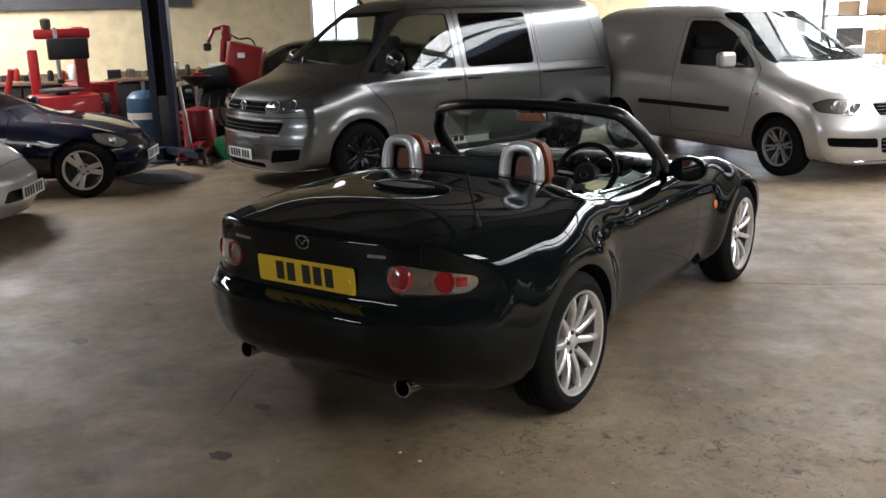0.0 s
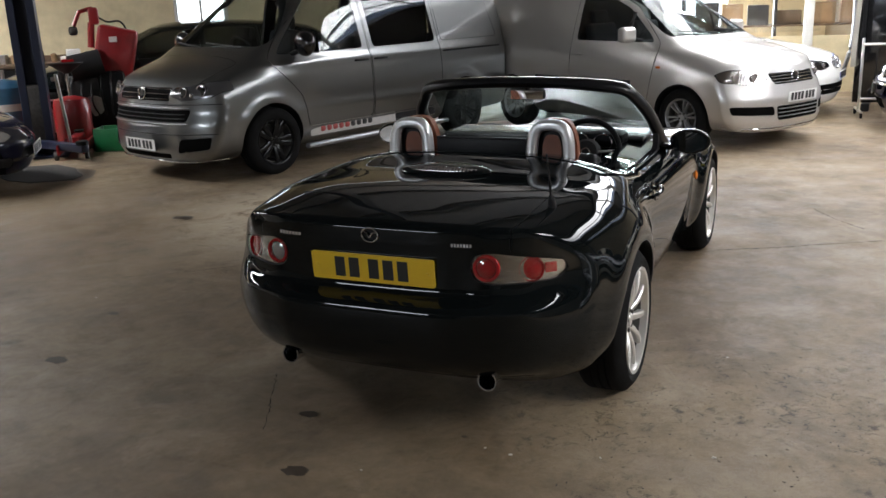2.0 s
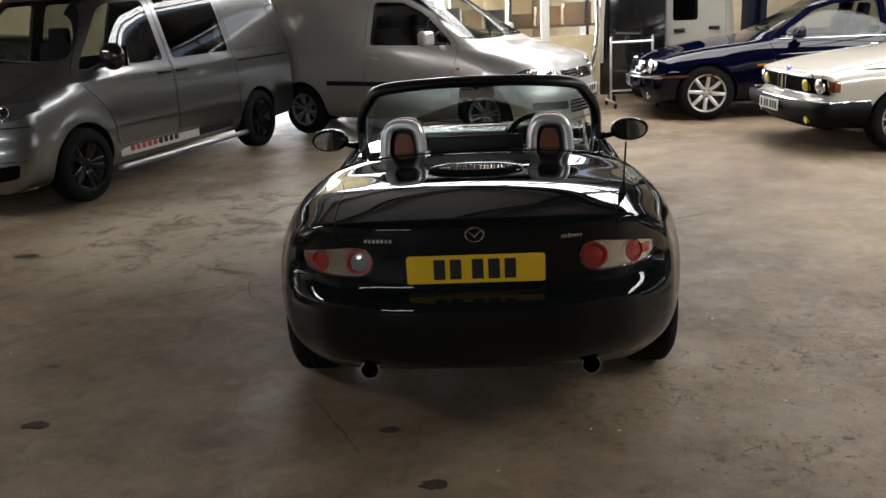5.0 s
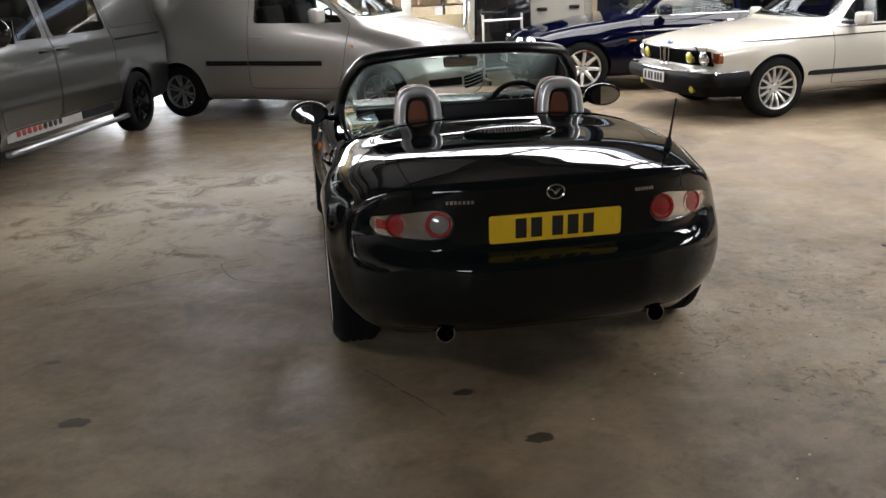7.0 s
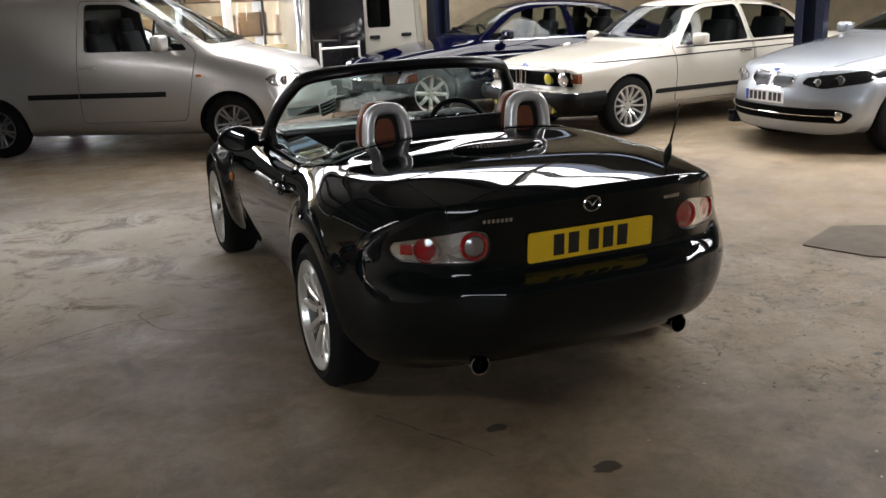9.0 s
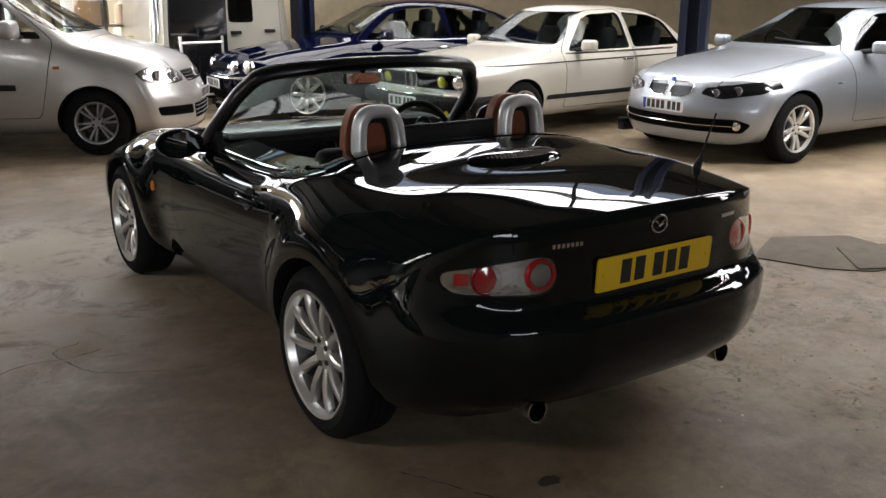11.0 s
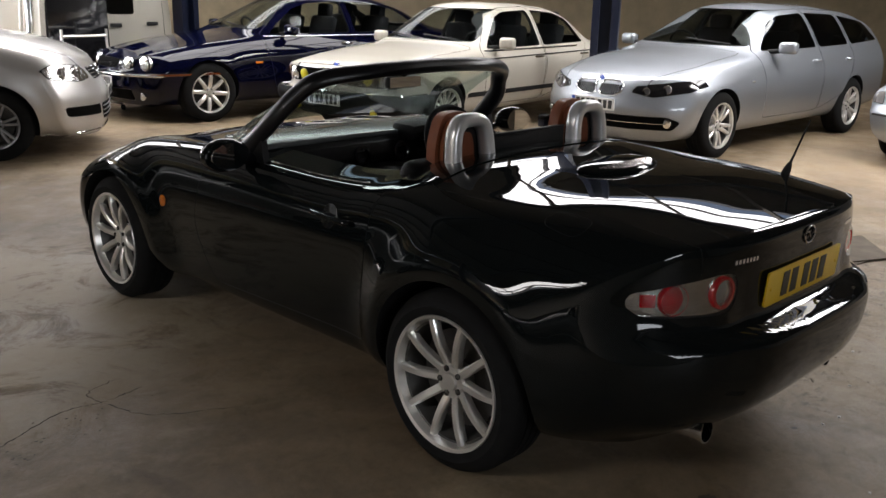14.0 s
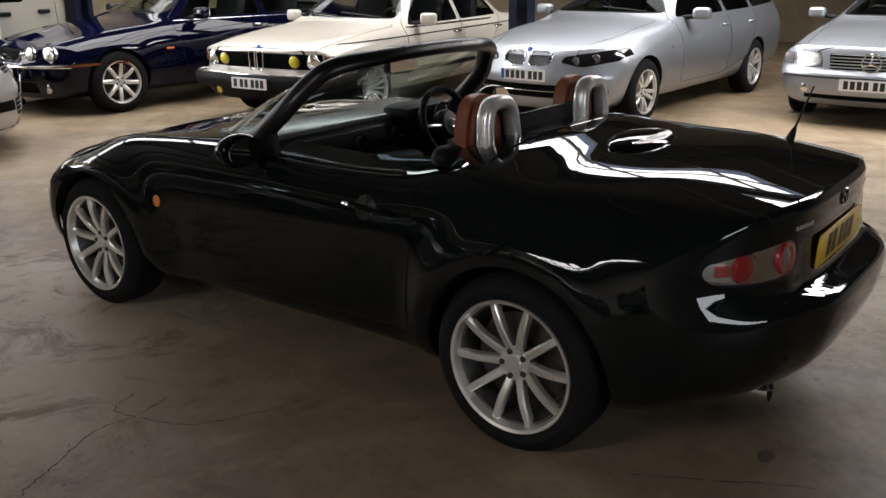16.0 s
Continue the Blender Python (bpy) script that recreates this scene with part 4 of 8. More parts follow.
hero.panel("hood_cover", rounded([(-0.66, -0.045), (0.66, -0.045), (0.672, 0.22), (0.64, 0.295), (-0.64, 0.295), (-0.672, 0.22)], 0.04, 4), "z", 0.7, 1.2, depth=0.04, gap=0.003, material=M_BLACKPAINT, label="shiny black vinyl cover of the folded soft top")
hero.panel("bonnet", rounded([(-0.60, 1.62), (0.60, 1.62), (0.58, 2.3), (0.42, 2.92), (-0.42, 2.92), (-0.58, 2.3)], 0.08, 4), "z", 0.5, 1.2, depth=0.04, gap=0.003)
hero.panel("fuel_flap", rounded([(-0.70, -0.38), (-0.60, -0.38), (-0.60, -0.24), (-0.70, -0.24)], 0.05, 6), "z", 0.7, 1.2, depth=0.02, gap=0.002)
# tail lamps: clear almond lenses with red round lights
for sg in (1, -1):
    C = lambda pts: [(x * sg, z) for x, z in pts] if sg > 0 else [(x * sg, z) for x, z in pts][::-1]
    almond = rounded(C([(0.385, 0.716), (0.405, 0.666), (0.46, 0.654), (0.60, 0.656), (0.682, 0.662), (0.710, 0.694), (0.700, 0.728), (0.60, 0.752), (0.46, 0.774), (0.405, 0.764)]), 0.03, 4)
    prism_m = prism(grown(almond, -0.003), "y", -1.0, -0.3)
    lamp = put("tail_light", boo(hero.inside(0.010), ("INTERSECT", prism_m), ("DIFFERENCE", hero.inside(0.033))), M_TAILCHROME, hero.top, "clear almond tail lamp with red round lights")
    soften(lamp.data, 40)
    hero.cuts.append(boo(prism(almond, "y", -1.0, -0.3), ("DIFFERENCE", hero.inside(0.035))))
    lens = boo(hero.outer, ("INTERSECT", prism_m), ("DIFFERENCE", hero.inside(0.003)))
    hero.face(lens)
    cover = put("lamp_lens", lens, [M_LENS, M_LENS], lamp, "clear lamp lens")
    cover.visible_shadow = False
    for x, z, r, inner in ((0.447, 0.714, 0.052, 0), (0.598, 0.706, 0.048, 1)):
        p, n = hero.touch((x * sg, -1.2, z), (0, 1, 0))
        n = (n + Vector((0, -0.5, 0))).normalized()
        tm = Matrix.Translation(p - n * 0.011) @ n.to_track_quat("Z", "Y").to_matrix().to_4x4()
        bm = bmesh.new()
        k = 0.70 if inner == 0 else 0.88
        lathe(bm, [(r * k, -0.012), (r, -0.012), (r, 0.004), (r * 0.94, 0.009), (r * (k + 0.06), 0.009), (r * k, 0.004)], 40, tm, closed=True)
        part("lamp_ring", bm, M_REDLENS, lamp, "red lamp ring")
        bm = bmesh.new()
        lathe(bm, [(r * k, -0.006), (r * k * 0.95, 0.003), (r * 0.4, 0.008), (r * 0.15, 0.010), (0, 0.0105)], 32, tm)
        part("lamp_bulb_cover", bm, M_LAMPGREY if (inner == 0 and sg < 0) else M_REDLENS, lamp)
    p, n = hero.touch((0.660 * sg, -1.2, 0.706), (0, 1, 0))
    bm = bmesh.new()
    box(bm, 0.046, 0.038, 0.008, Matrix.Translation(p - n * 0.009) @ n.to_track_quat("Z", "Y").to_matrix().to_4x4(), 0.003, 2)
    part("side_reflector", bm, M_REDLENS, lamp)
# number plate, badge and script bars on the tail
pl_y = -0.757
number_plate(hero.top, pose(0, pl_y - 0.010, 0.688, 3.5), True)
for xx in (-0.235, 0.235):
    bm = bmesh.new()
    lathe(bm, [(0.007, 0), (0.006, 0.003), (0, 0.004)], 12, pose(xx, pl_y - 0.011, 0.688, 90))
    part("plate_screw", bm, M_PLATEY, hero.top)
p, n = hero.touch((0, -1.2, 0.821), (0, 1, 0))
tm = Matrix.Translation(p) @ n.to_track_quat("Z", "Y").to_matrix().to_4x4()
bm = bmesh.new()
ring = [(0.034 * math.cos(a), 0.027 * math.sin(a), 0.004) for a in np.linspace(0, 2 * math.pi, 33)[:-1]]
tube(bm, [tm @ Vector(q) for q in ring], 0.0035, 8, cyclic=True)
for s in (1, -1):
    tube(bm, [tm @ Vector(q) for q in smooth_path([(0.030 * s, 0.012, 0.005), (0.014 * s, 0.008, 0.006), (0.0, -0.010, 0.006)], 4)], 0.003, 6)
part("badge", bm, M_CHROME, hero.top, "chrome oval badge")
for x0, x1, z in ((-0.42, -0.31, 0.800), (0.32, 0.40, 0.800)):
    cnt = 7
    bm = bmesh.new()
    for k in range(cnt):
        x = x0 + (x1 - x0) * (k + 0.5) / cnt
        p, n = hero.touch((x, -1.2, z), (0, 1, 0))
        box(bm, (x1 - x0) / cnt * 0.7, 0.004, 0.014, Matrix.Translation(p), 0.001, 1)
    part("script_bar", bm, M_CHROME, hero.top, "small chrome script as bars")
# high brake light hump: low and wide, with a grey ribbed lens
bm = bmesh.new()
bmesh.ops.create_uvsphere(bm, u_segments=40, v_segments=16, radius=1, matrix=pose(0, -0.035, 0.930, 4) @ Matrix.Diagonal((0.215, 0.10, 0.027, 1)))
hump = part("brake_light_hump", bm, M_BLACKPAINT, hero.top, "glossy black high brake light hump")
bm = bmesh.new()
for k in range(22):
    x = -0.155 + k * 0.31 / 21
    f = math.sqrt(1 - (x / 0.19) ** 2)
    box(bm, 0.012, 0.034 * f, 0.008, pose(x, -0.035 - 0.066 * f, 0.928 + 0.019 * f, 32), 0.002, 1)
part("brake_light_lens", bm, M_LAMPGREY, hump, "grey ribbed brake light lens")
# aerial
p, n = hero.touch((0.598, -0.40, 1.5), (0, 0, -1))
bm = bmesh.new()
lathe(bm, [(0.017, -0.004), (0.015, 0.02), (0.009, 0.045), (0.005, 0.05), (0.004, 0.10), (0.0035, 0.225), (0.001, 0.228)], 14, Matrix.Translation(p) @ pose(0, 0, 0, 18, 0, 0))
part("aerial", bm, M_TRIM, hero.top, "short black rubber aerial")
# exhausts
for sg in (1, -1):
    bm = bmesh.new()
    tm = pose(0.435 * sg, -0.716, 0.267, 86)
    lathe(bm, [(0.034, -0.25), (0.034, -0.02), (0.038, -0.006), (0.038, 0.0), (0.034, 0.0), (0.030, -0.05), (0.030, -0.25)], 32, tm, closed=True)
    part("exhaust_tip", bm, M_CHROME, hero.top, "chrome exhaust tip")
    bm = bmesh.new()
    lathe(bm, [(0.033, -0.16), (0, -0.16)], 24, tm)
    part("exhaust_bore", bm, M_TRIM, hero.top)
hero.close()

# wheels: ten slim spokes
wheel_set("ten_spoke", WR, 0.230, 0.205, dict(n=10, root=0.030, tip=0.026), M_ALLOY, "flat")
for x, y, spin in ((0.752, 0, 8), (-0.752, 0, 20), (0.748, 2.33, 0), (-0.748, 2.33, 12)):
    add_wheel("ten_spoke", hero.top, x, y, WR, spin)

# windscreen
base = smooth_path([(-0.69, 1.40, 0.82), (-0.645, 1.52, 0.865), (-0.5, 1.64, 0.90), (0, 1.74, 0.915), (0.5, 1.64, 0.90), (0.645, 1.52, 0.865), (0.69, 1.40, 0.82)], 8)
head = smooth_path([(-0.59, 1.11, 1.115), (-0.54, 1.045, 1.168), (-0.42, 0.985, 1.198), (0, 0.935, 1.220), (0.42, 0.985, 1.198), (0.54, 1.045, 1.168), (0.59, 1.11, 1.115)], 8)
arch = smooth_path([(-0.708, 1.44, 0.79), (-0.690, 1.31, 0.90), (-0.658, 1.16, 1.035), (-0.602, 1.095, 1.122), (-0.53, 1.025, 1.183), (-0.3, 0.94, 1.213), (0, 0.93, 1.221),
                    (0.3, 0.94, 1.213), (0.53, 1.025, 1.183), (0.602, 1.095, 1.122), (0.658, 1.16, 1.035), (0.690, 1.31, 0.90), (0.708, 1.44, 0.79)], 7)
bm = bmesh.new()
rows = []
for p in arch:
    # an oval section, wide fore and aft, thin across
    side = Vector((p.x, 0, max(p.z - 0.75, 0.05))).normalized()
    rows.append((p, side))
rings = []
for i, (p, out) in enumerate(rows):
    d = (rows[min(i + 1, len(rows) - 1)][0] - rows[max(i - 1, 0)][0]).normalized()
    wide = d.cross(out).normalized()
    out2 = wide.cross(d).normalized()
    rings.append([bm.verts.new(p + wide * (0.044 * math.cos(a)) + out2 * (0.030 * math.sin(a))) for a in np.linspace(0, 2 * math.pi, 15)[:-1]])
for a, b in zip(rings, rings[1:]):
    for k in range(14):
        bm.faces.new((a[k], a[(k + 1) % 14], b[(k + 1) % 14], b[k]))
bm.faces.new(rings[0])
bm.faces.new(rings[-1])
screen = part("windscreen_frame", bm, M_FRAME, hero.top, "black windscreen frame")
bm = bmesh.new()
grid = []
for off in (0, 0.005):
    rws = []
    for k in range(9):
        t = k / 8
        rws.append([bm.verts.new(a.lerp(b, t) + Vector((0, 0.012 + off + 0.035 * math.sin(math.pi * t), 0.01 * math.sin(math.pi * t)))) for a, b in zip(base[6:-6], head[6:-6])])
    grid.append(rws)
for rws in grid:
    for a, b in zip(rws, rws[1:]):
        for k in range(len(a) - 1):
            bm.faces.new((a[k], a[k + 1], b[k + 1], b[k]))
glass_ob = part("windscreen_glass", bm, M_ROADSCREEN, screen)
glass_ob.visible_shadow = False
# interior mirror and tax disc holder
bm = boxes(((0, 1.135, 1.135), (0.20, 0.04, 0.058), 0.018))
im = part("interior_mirror", bm, M_TRIM, screen)
part("interior_mirror_glass", boxes(((0, 1.114, 1.135), (0.185, 0.004, 0.046), 0.0)), M_MIRROR, screen)
part("mirror_stem", tube(bmesh.new(), [(0, 1.14, 1.15), (0, 1.09, 1.20)], 0.012), M_TRIM, screen)
# door mirrors
for sg in (1, -1):
    bm = bmesh.new()
    bmesh.ops.create_uvsphere(bm, u_segments=28, v_segments=16, radius=1, matrix=Matrix.Translation((0.868 * sg, 1.225, 0.886)) @ Matrix.Rotation(radians(-6 * sg), 4, "Z") @ Matrix.Diagonal((0.108, 0.075, 0.067, 1)))
    geom = bm.verts[:] + bm.edges[:] + bm.faces[:]
    r = bmesh.ops.bisect_plane(bm, geom=geom, plane_co=(0.868 * sg, 1.190, 0.886), plane_no=(0.10 * sg, -1, 0), clear_outer=True)
    bmesh.ops.holes_fill(bm, edges=[e for e in bm.edges if e.is_boundary])
    mi = part("door_mirror", bm, M_BLACKPAINT, hero.top, "oval gloss black door mirror")
    bm = bmesh.new()
    lathe(bm, [(1, 0), (1, 0.004), (0, 0.004)], 40, Matrix.Translation((0.868 * sg, 1.190, 0.886)) @ Matrix.Rotation(radians(-6 * sg), 4, "Z") @ Matrix.Rotation(radians(90), 4, "X") @ Matrix.Diagonal((0.088, 0.052, 1, 1)))
    part("mirror_glass", bm, M_MIRROR, mi)
    part("mirror_foot", tube(bmesh.new(), smooth_path([(0.80 * sg, 1.25, 0.865), (0.755 * sg, 1.275, 0.845), (0.71 * sg, 1.29, 0.845)], 4), [0.026, 0.024, 0.024, 0.024, 0.024, 0.026, 0.028, 0.03, 0.034], 12, 0.7), M_GLOSSBLACK, mi)
    # sail panel at the foot of the screen pillar
    bm = bmesh.new()
    me = prism(rounded([(1.20, 0.815), (1.44, 0.815), (1.30, 0.93), (1.23, 0.985)], 0.02, 3), "x", 0.672 * sg, 0.700 * sg)
    put("quarter_panel", me, M_TRIM, screen)

# window seal strips along the door tops
for sg in (1, -1):
    for dx, dz, rad, mt in ((0.0, 0.004, 0.0055, M_CHROME), (0.022, -0.002, 0.004, M_TRIM)):
        pts = []
        for y in np.linspace(0.56, 1.26, 15):
            p, _ = hero.touch(((0.676 + dx) * sg, y, 1.5), (0, 0, -1))
            pts.append((p.x, p.y, p.z + dz))
        part("window_seal", tube(bmesh.new(), pts, rad, 8), mt, hero.top, "slim window seal along the door top")
# cockpit
part("cockpit_floor", boxes(((0, 0.9, 0.315), (1.26, 1.2, 0.03), 0.0), ((0, 0.95, 0.42), (0.24, 1.2, 0.24), 0.05), ((0, 0.36, 0.60), (1.24, 0.06, 0.55), 0.02)), M_CLOTH, hero.top)
part("dash_top", boxes(((0, 1.50, 0.872), (1.20, 0.34, 0.03), 0.014)), M_DASHTOP, hero.top, "shiny dark padded dashboard top")
bm = boxes(((0, 1.42, 0.79), (1.26, 0.30, 0.15), 0.07), ((0, 1.50, 0.62), (1.24, 0.22, 0.35), 0.05), ((0, 1.20, 0.60), (0.25, 0.25, 0.30), 0.05))
dash = part("dashboard", bm, M_BLACKLEATHER, hero.top, "black dashboard with a padded top")
for x in (-0.52, -0.12, 0.12, 0.57):
    bm = bmesh.new()
    lathe(bm, [(0.048, 0), (0.048, 0.012), (0.036, 0.014), (0.03, 0.002), (0, 0.002)], 28, pose(x, 1.275, 0.79, 80))
    part("air_vent", bm, M_GLOSSBLACK, dash)
bm = boxes(((0.335, 1.31, 0.875), (0.36, 0.18, 0.09), 0.04))
pod = part("instrument_pod", bm, M_BLACKLEATHER, dash)
for x in (0.27, 0.40):
    bm = bmesh.new()
    tube(bm, [(x + 0.05 * math.cos(a), 1.215, 0.865 + 0.05 * math.sin(a)) for a in np.linspace(0, 2 * math.pi, 25)[:-1]], 0.004, 6, cyclic=True)
    part("gauge_ring", bm, M_CHROME, pod)
tm = Matrix.Translation((0.335, 1.12, 0.825)) @ Matrix.Rotation(radians(68), 4, "X")
bm = bmesh.new()
tube(bm, [tm @ Vector((0.178 * math.cos(a), 0.178 * math.sin(a), 0)) for a in np.linspace(0, 2 * math.pi, 41)[:-1]], 0.0155, 12, cyclic=True)
sw = part("steering_wheel", bm, M_BLACKLEATHER, hero.top, "black leather steering wheel with silver spokes")
bm = bmesh.new()
lathe(bm, [(0.075, -0.04), (0.078, 0.0), (0.06, 0.022), (0, 0.03)], 32, tm)
part("airbag_boss", bm, M_TRIM, sw)
for a in (5, 175, 250, 290):
    d = Vector((math.cos(radians(a)), math.sin(radians(a)), 0))
    bm = bmesh.new()
    tube(bm, [tm @ (d * 0.07), tm @ (d * 0.12 + Vector((0, 0, 0.006))), tm @ (d * 0.168)], 0.018, 8, 0.45)
    part("wheel_spoke", bm, M_HOOP, sw)
bm = bmesh.new()
tube(bm, [tm @ Vector((0.022 * math.cos(a), 0.018 * math.sin(a), 0.030)) for a in np.linspace(0, 2 * math.pi, 21)[:-1]], 0.003, 6, cyclic=True)
part("boss_badge", bm, M_CHROME, sw)
part("gear_lever", tube(bmesh.new(), [(0.0, 1.02, 0.53), (0.0, 1.0, 0.62), (0.0, 1.0, 0.67)], [0.02, 0.012, 0.024]), M_TRIM, hero.top)
part("handbrake", tube(bmesh.new(), [(-0.09, 0.72, 0.54), (-0.09, 0.95, 0.60)], 0.014), M_TRIM, hero.top)
for sg in (1, -1):
    x = 0.357 * sg
    seat = empty("seat", pose(0, 0, 0), hero.top)
    seat["label"] = "tan leather bucket seat"
    part("cushion", boxes(((x, 0.86, 0.46), (0.48, 0.52, 0.17), 0.06)), M_LEATHER, seat)
    bm = bmesh.new()
    box(bm, 0.42, 0.13, 0.54, pose(x, 0.555, 0.665, 17), 0.05, 4)
    part("backrest", bm, M_BLACKLEATHER, seat, "black leather backrest")
    bm = bmesh.new()
    prof = rounded([(-0.112, 0.84), (0.112, 0.84), (0.108, 1.0), (0.070, 1.100), (-0.070, 1.100), (-0.108, 1.0)], 0.06, 5)
    b2 = bmesh.new()
    b2.from_mesh(prism([(px + x, pz) for px, pz in prof], "y", 0.425, 0.515))
    bmesh.ops.bevel(b2, geom=[e for e in b2.edges if abs(e.verts[0].co.y - e.verts[1].co.y) < 1e-4], offset=0.022, segments=4, affect="EDGES")
    bm.free()
    part("headrest", b2, M_LEATHER, seat, "tan leather headrest")
    # silver hoop behind the headrest
    path = smooth_path([(x - 0.092, 0.365, 0.86), (x - 0.090, 0.372, 0.95), (x - 0.080, 0.378, 1.030), (x - 0.052, 0.380, 1.070), (x, 0.380, 1.079), (x + 0.052, 0.380, 1.070), (x + 0.080, 0.378, 1.030), (x + 0.090, 0.372, 0.95), (x + 0.092, 0.365, 0.86)], 6)
    bm = bmesh.new()
    rings = []
    for i, p in enumerate(path):
        d = (path[min(i + 1, len(path) - 1)] - path[max(i - 1, 0)]).normalized()
        side = Vector((0, 1, 0)).cross(d).normalized()
        rings.append([bm.verts.new(p + side * (0.026 * math.copysign(abs(math.cos(a)) ** 0.7, math.cos(a))) + Vector((0, 0.032 * math.copysign(abs(math.sin(a)) ** 0.7, math.sin(a)), 0))) for a in np.linspace(0, 2 * math.pi, 19)[:-1]])
    for a, b in zip(rings, rings[1:]):
        for k in range(18):
            bm.faces.new((a[k], a[(k + 1) % 18], b[(k + 1) % 18], b[k]))
    bm.faces.new(rings[0])
    bm.faces.new(rings[-1])
    part("roll_hoop", bm, M_HOOP, hero.top, "satin silver roll hoop")
for sg in (1, -1):
    # dark shell with a tan inset on the back of each headrest
    shape = [(-0.085, 0.86), (0.085, 0.86), (0.080, 0.99), (0.050, 1.062), (-0.050, 1.062), (-0.080, 0.99)]
    me = prism(rounded([(px + 0.357 * sg, pz) for px, pz in shape], 0.03, 4), "y", 0.405, 0.430)
    soften(me)
    sh = put("headrest_shell", me, M_TRIM, hero.top, "black shell behind the headrest")
    me = prism(rounded([(px * 0.58 + 0.357 * sg, 0.885 + (pz - 0.86) * 0.72) for px, pz in shape], 0.02, 4), "y", 0.398, 0.404)
    soften(me)
    put("shell_inset", me, M_LEATHER, sh, "tan leather inset")
part("wind_deflector", boxes(((0, 0.40, 0.955), (0.46, 0.012, 0.10), 0.004), ((0, 0.40, 1.005), (0.46, 0.018, 0.012), 0.003)), M_TRIM, hero.top, "black mesh wind deflector between the hoops")
# black deck panel in which the hoops stand; it follows the bodywork
bm = bmesh.new()
prev = None
for x in np.linspace(-0.645, 0.645, 37):
    row = []
    for y in (0.255, 0.26, 0.27, 0.285, 0.30):
        p, _ = hero.touch((x, y, 1.5), (0, 0, -1))
        row.append((y, p.z + (0.004 if y > 0.256 else -0.01)))
    zt = row[-1][1]
    row += [(0.435, zt - 0.012), (0.452, zt - 0.026), (0.455, zt - 0.11)]
    cur = [bm.verts.new((x, y, z)) for y, z in row]
    if prev:
        for k in range(len(cur) - 1):
            bm.faces.new((prev[k], prev[k + 1], cur[k + 1], cur[k]))
    prev = cur
part("rear_deck", bm, M_BLACKPAINT, hero.top, "shiny black deck behind the seats")
for sg in (1, -1):
    bm = bmesh.new()
    box(bm, 0.070, 1.0, 0.20, pose(0.640 * sg, 0.97, 0.732), 0.02, 3)
    part("door_trim", bm, M_BLACKLEATHER, hero.top, "black inner door trim")
# ---------------------------------------------------------------- the parked vehicles
def placed(turn, local, where):
    """The pose of a vehicle turned by that angle whose local point (x, y) stands at a place of the floor."""
    a = radians(turn)
    c, s = math.cos(a), math.sin(a)
    return pose(where[0] - (local[0] * c - local[1] * s), where[1] - (local[0] * s + local[1] * c), 0, 0, 0, turn)


def on_side(v, y, z, sg, off=0.0):
    p, n = v.touch((1.4 * sg, y, z), (-sg, 0, 0), off)
    return p, n


def side_bar(v, name, y0, y1, z0, z1, sg, height, depth, material, parent=None, label="", n=14):
    """A strip that lies on the flank."""
    bm = bmesh.new()
    rows = []
    for k in range(n + 1):
        t = k / n
        y, z = y0 + (y1 - y0) * t, z0 + (z1 - z0) * t
        p, _ = on_side(v, y, z, sg)
        e = 0.003 if k not in (0, n) else -0.004
        rows.append([bm.verts.new((p.x + dx * sg, y, z + dz)) for dx, dz in ((-0.006, -height / 2), (depth * 0.6 + e, -height / 2), (depth + e, -height * 0.25), (depth + e, height * 0.25), (depth * 0.6 + e, height / 2), (-0.006, height / 2))])
    for a, b in zip(rows, rows[1:]):
        for k in range(6):
            bm.faces.new((a[k], a[(k + 1) % 6], b[(k + 1) % 6], b[k]))
    bm.faces.new(rows[0])
    bm.faces.new(rows[-1])
    return part(name, bm, material, parent or v.top, label)


def handle(v, y, z, sg, parent, material, span=0.15):
    p, n = on_side(v, y, z, sg)
    bm = bmesh.new()
    tube(bm, smooth_path([(p.x - 0.004 * sg, y - span / 2, z), (p.x + 0.026 * sg, y - span * 0.32, z + 0.002), (p.x + 0.028 * sg, y + span * 0.32, z + 0.002), (p.x - 0.004 * sg, y + span / 2, z)], 5), 0.012, 8, 1.0)
    return part("door_handle", bm, material, parent)


def door_mirror(v, x, y, z, sg, size, material, square=True):
    bm = bmesh.new()
    if square:
        box(bm, size[0], size[1], size[2], pose(x * sg, y, z, 0, 0, -8 * sg), min(size) * 0.35, 4)
    else:
        bmesh.ops.create_uvsphere(bm, u_segments=20, v_segments=12, radius=0.5, matrix=pose(x * sg, y, z) @ Matrix.Diagonal((*size, 1)))
    mi = part("door_mirror", bm, material, v.top)
    part("mirror_glass", boxes(((x * sg, y - size[1] * 0.5, z), (size[0] * 0.8, 0.006, size[2] * 0.75), 0.0)), M_MIRROR, mi)
    p, n = on_side(v, y + 0.02, z - size[2] * 0.3, sg)
    part("mirror_arm", tube(bmesh.new(), [(x * sg - size[0] * 0.3 * sg, y, z - size[2] * 0.25), (p.x - 0.03 * sg, y + 0.02, z - size[2] * 0.45)], 0.024, 8), M_TRIM, mi)
    return mi


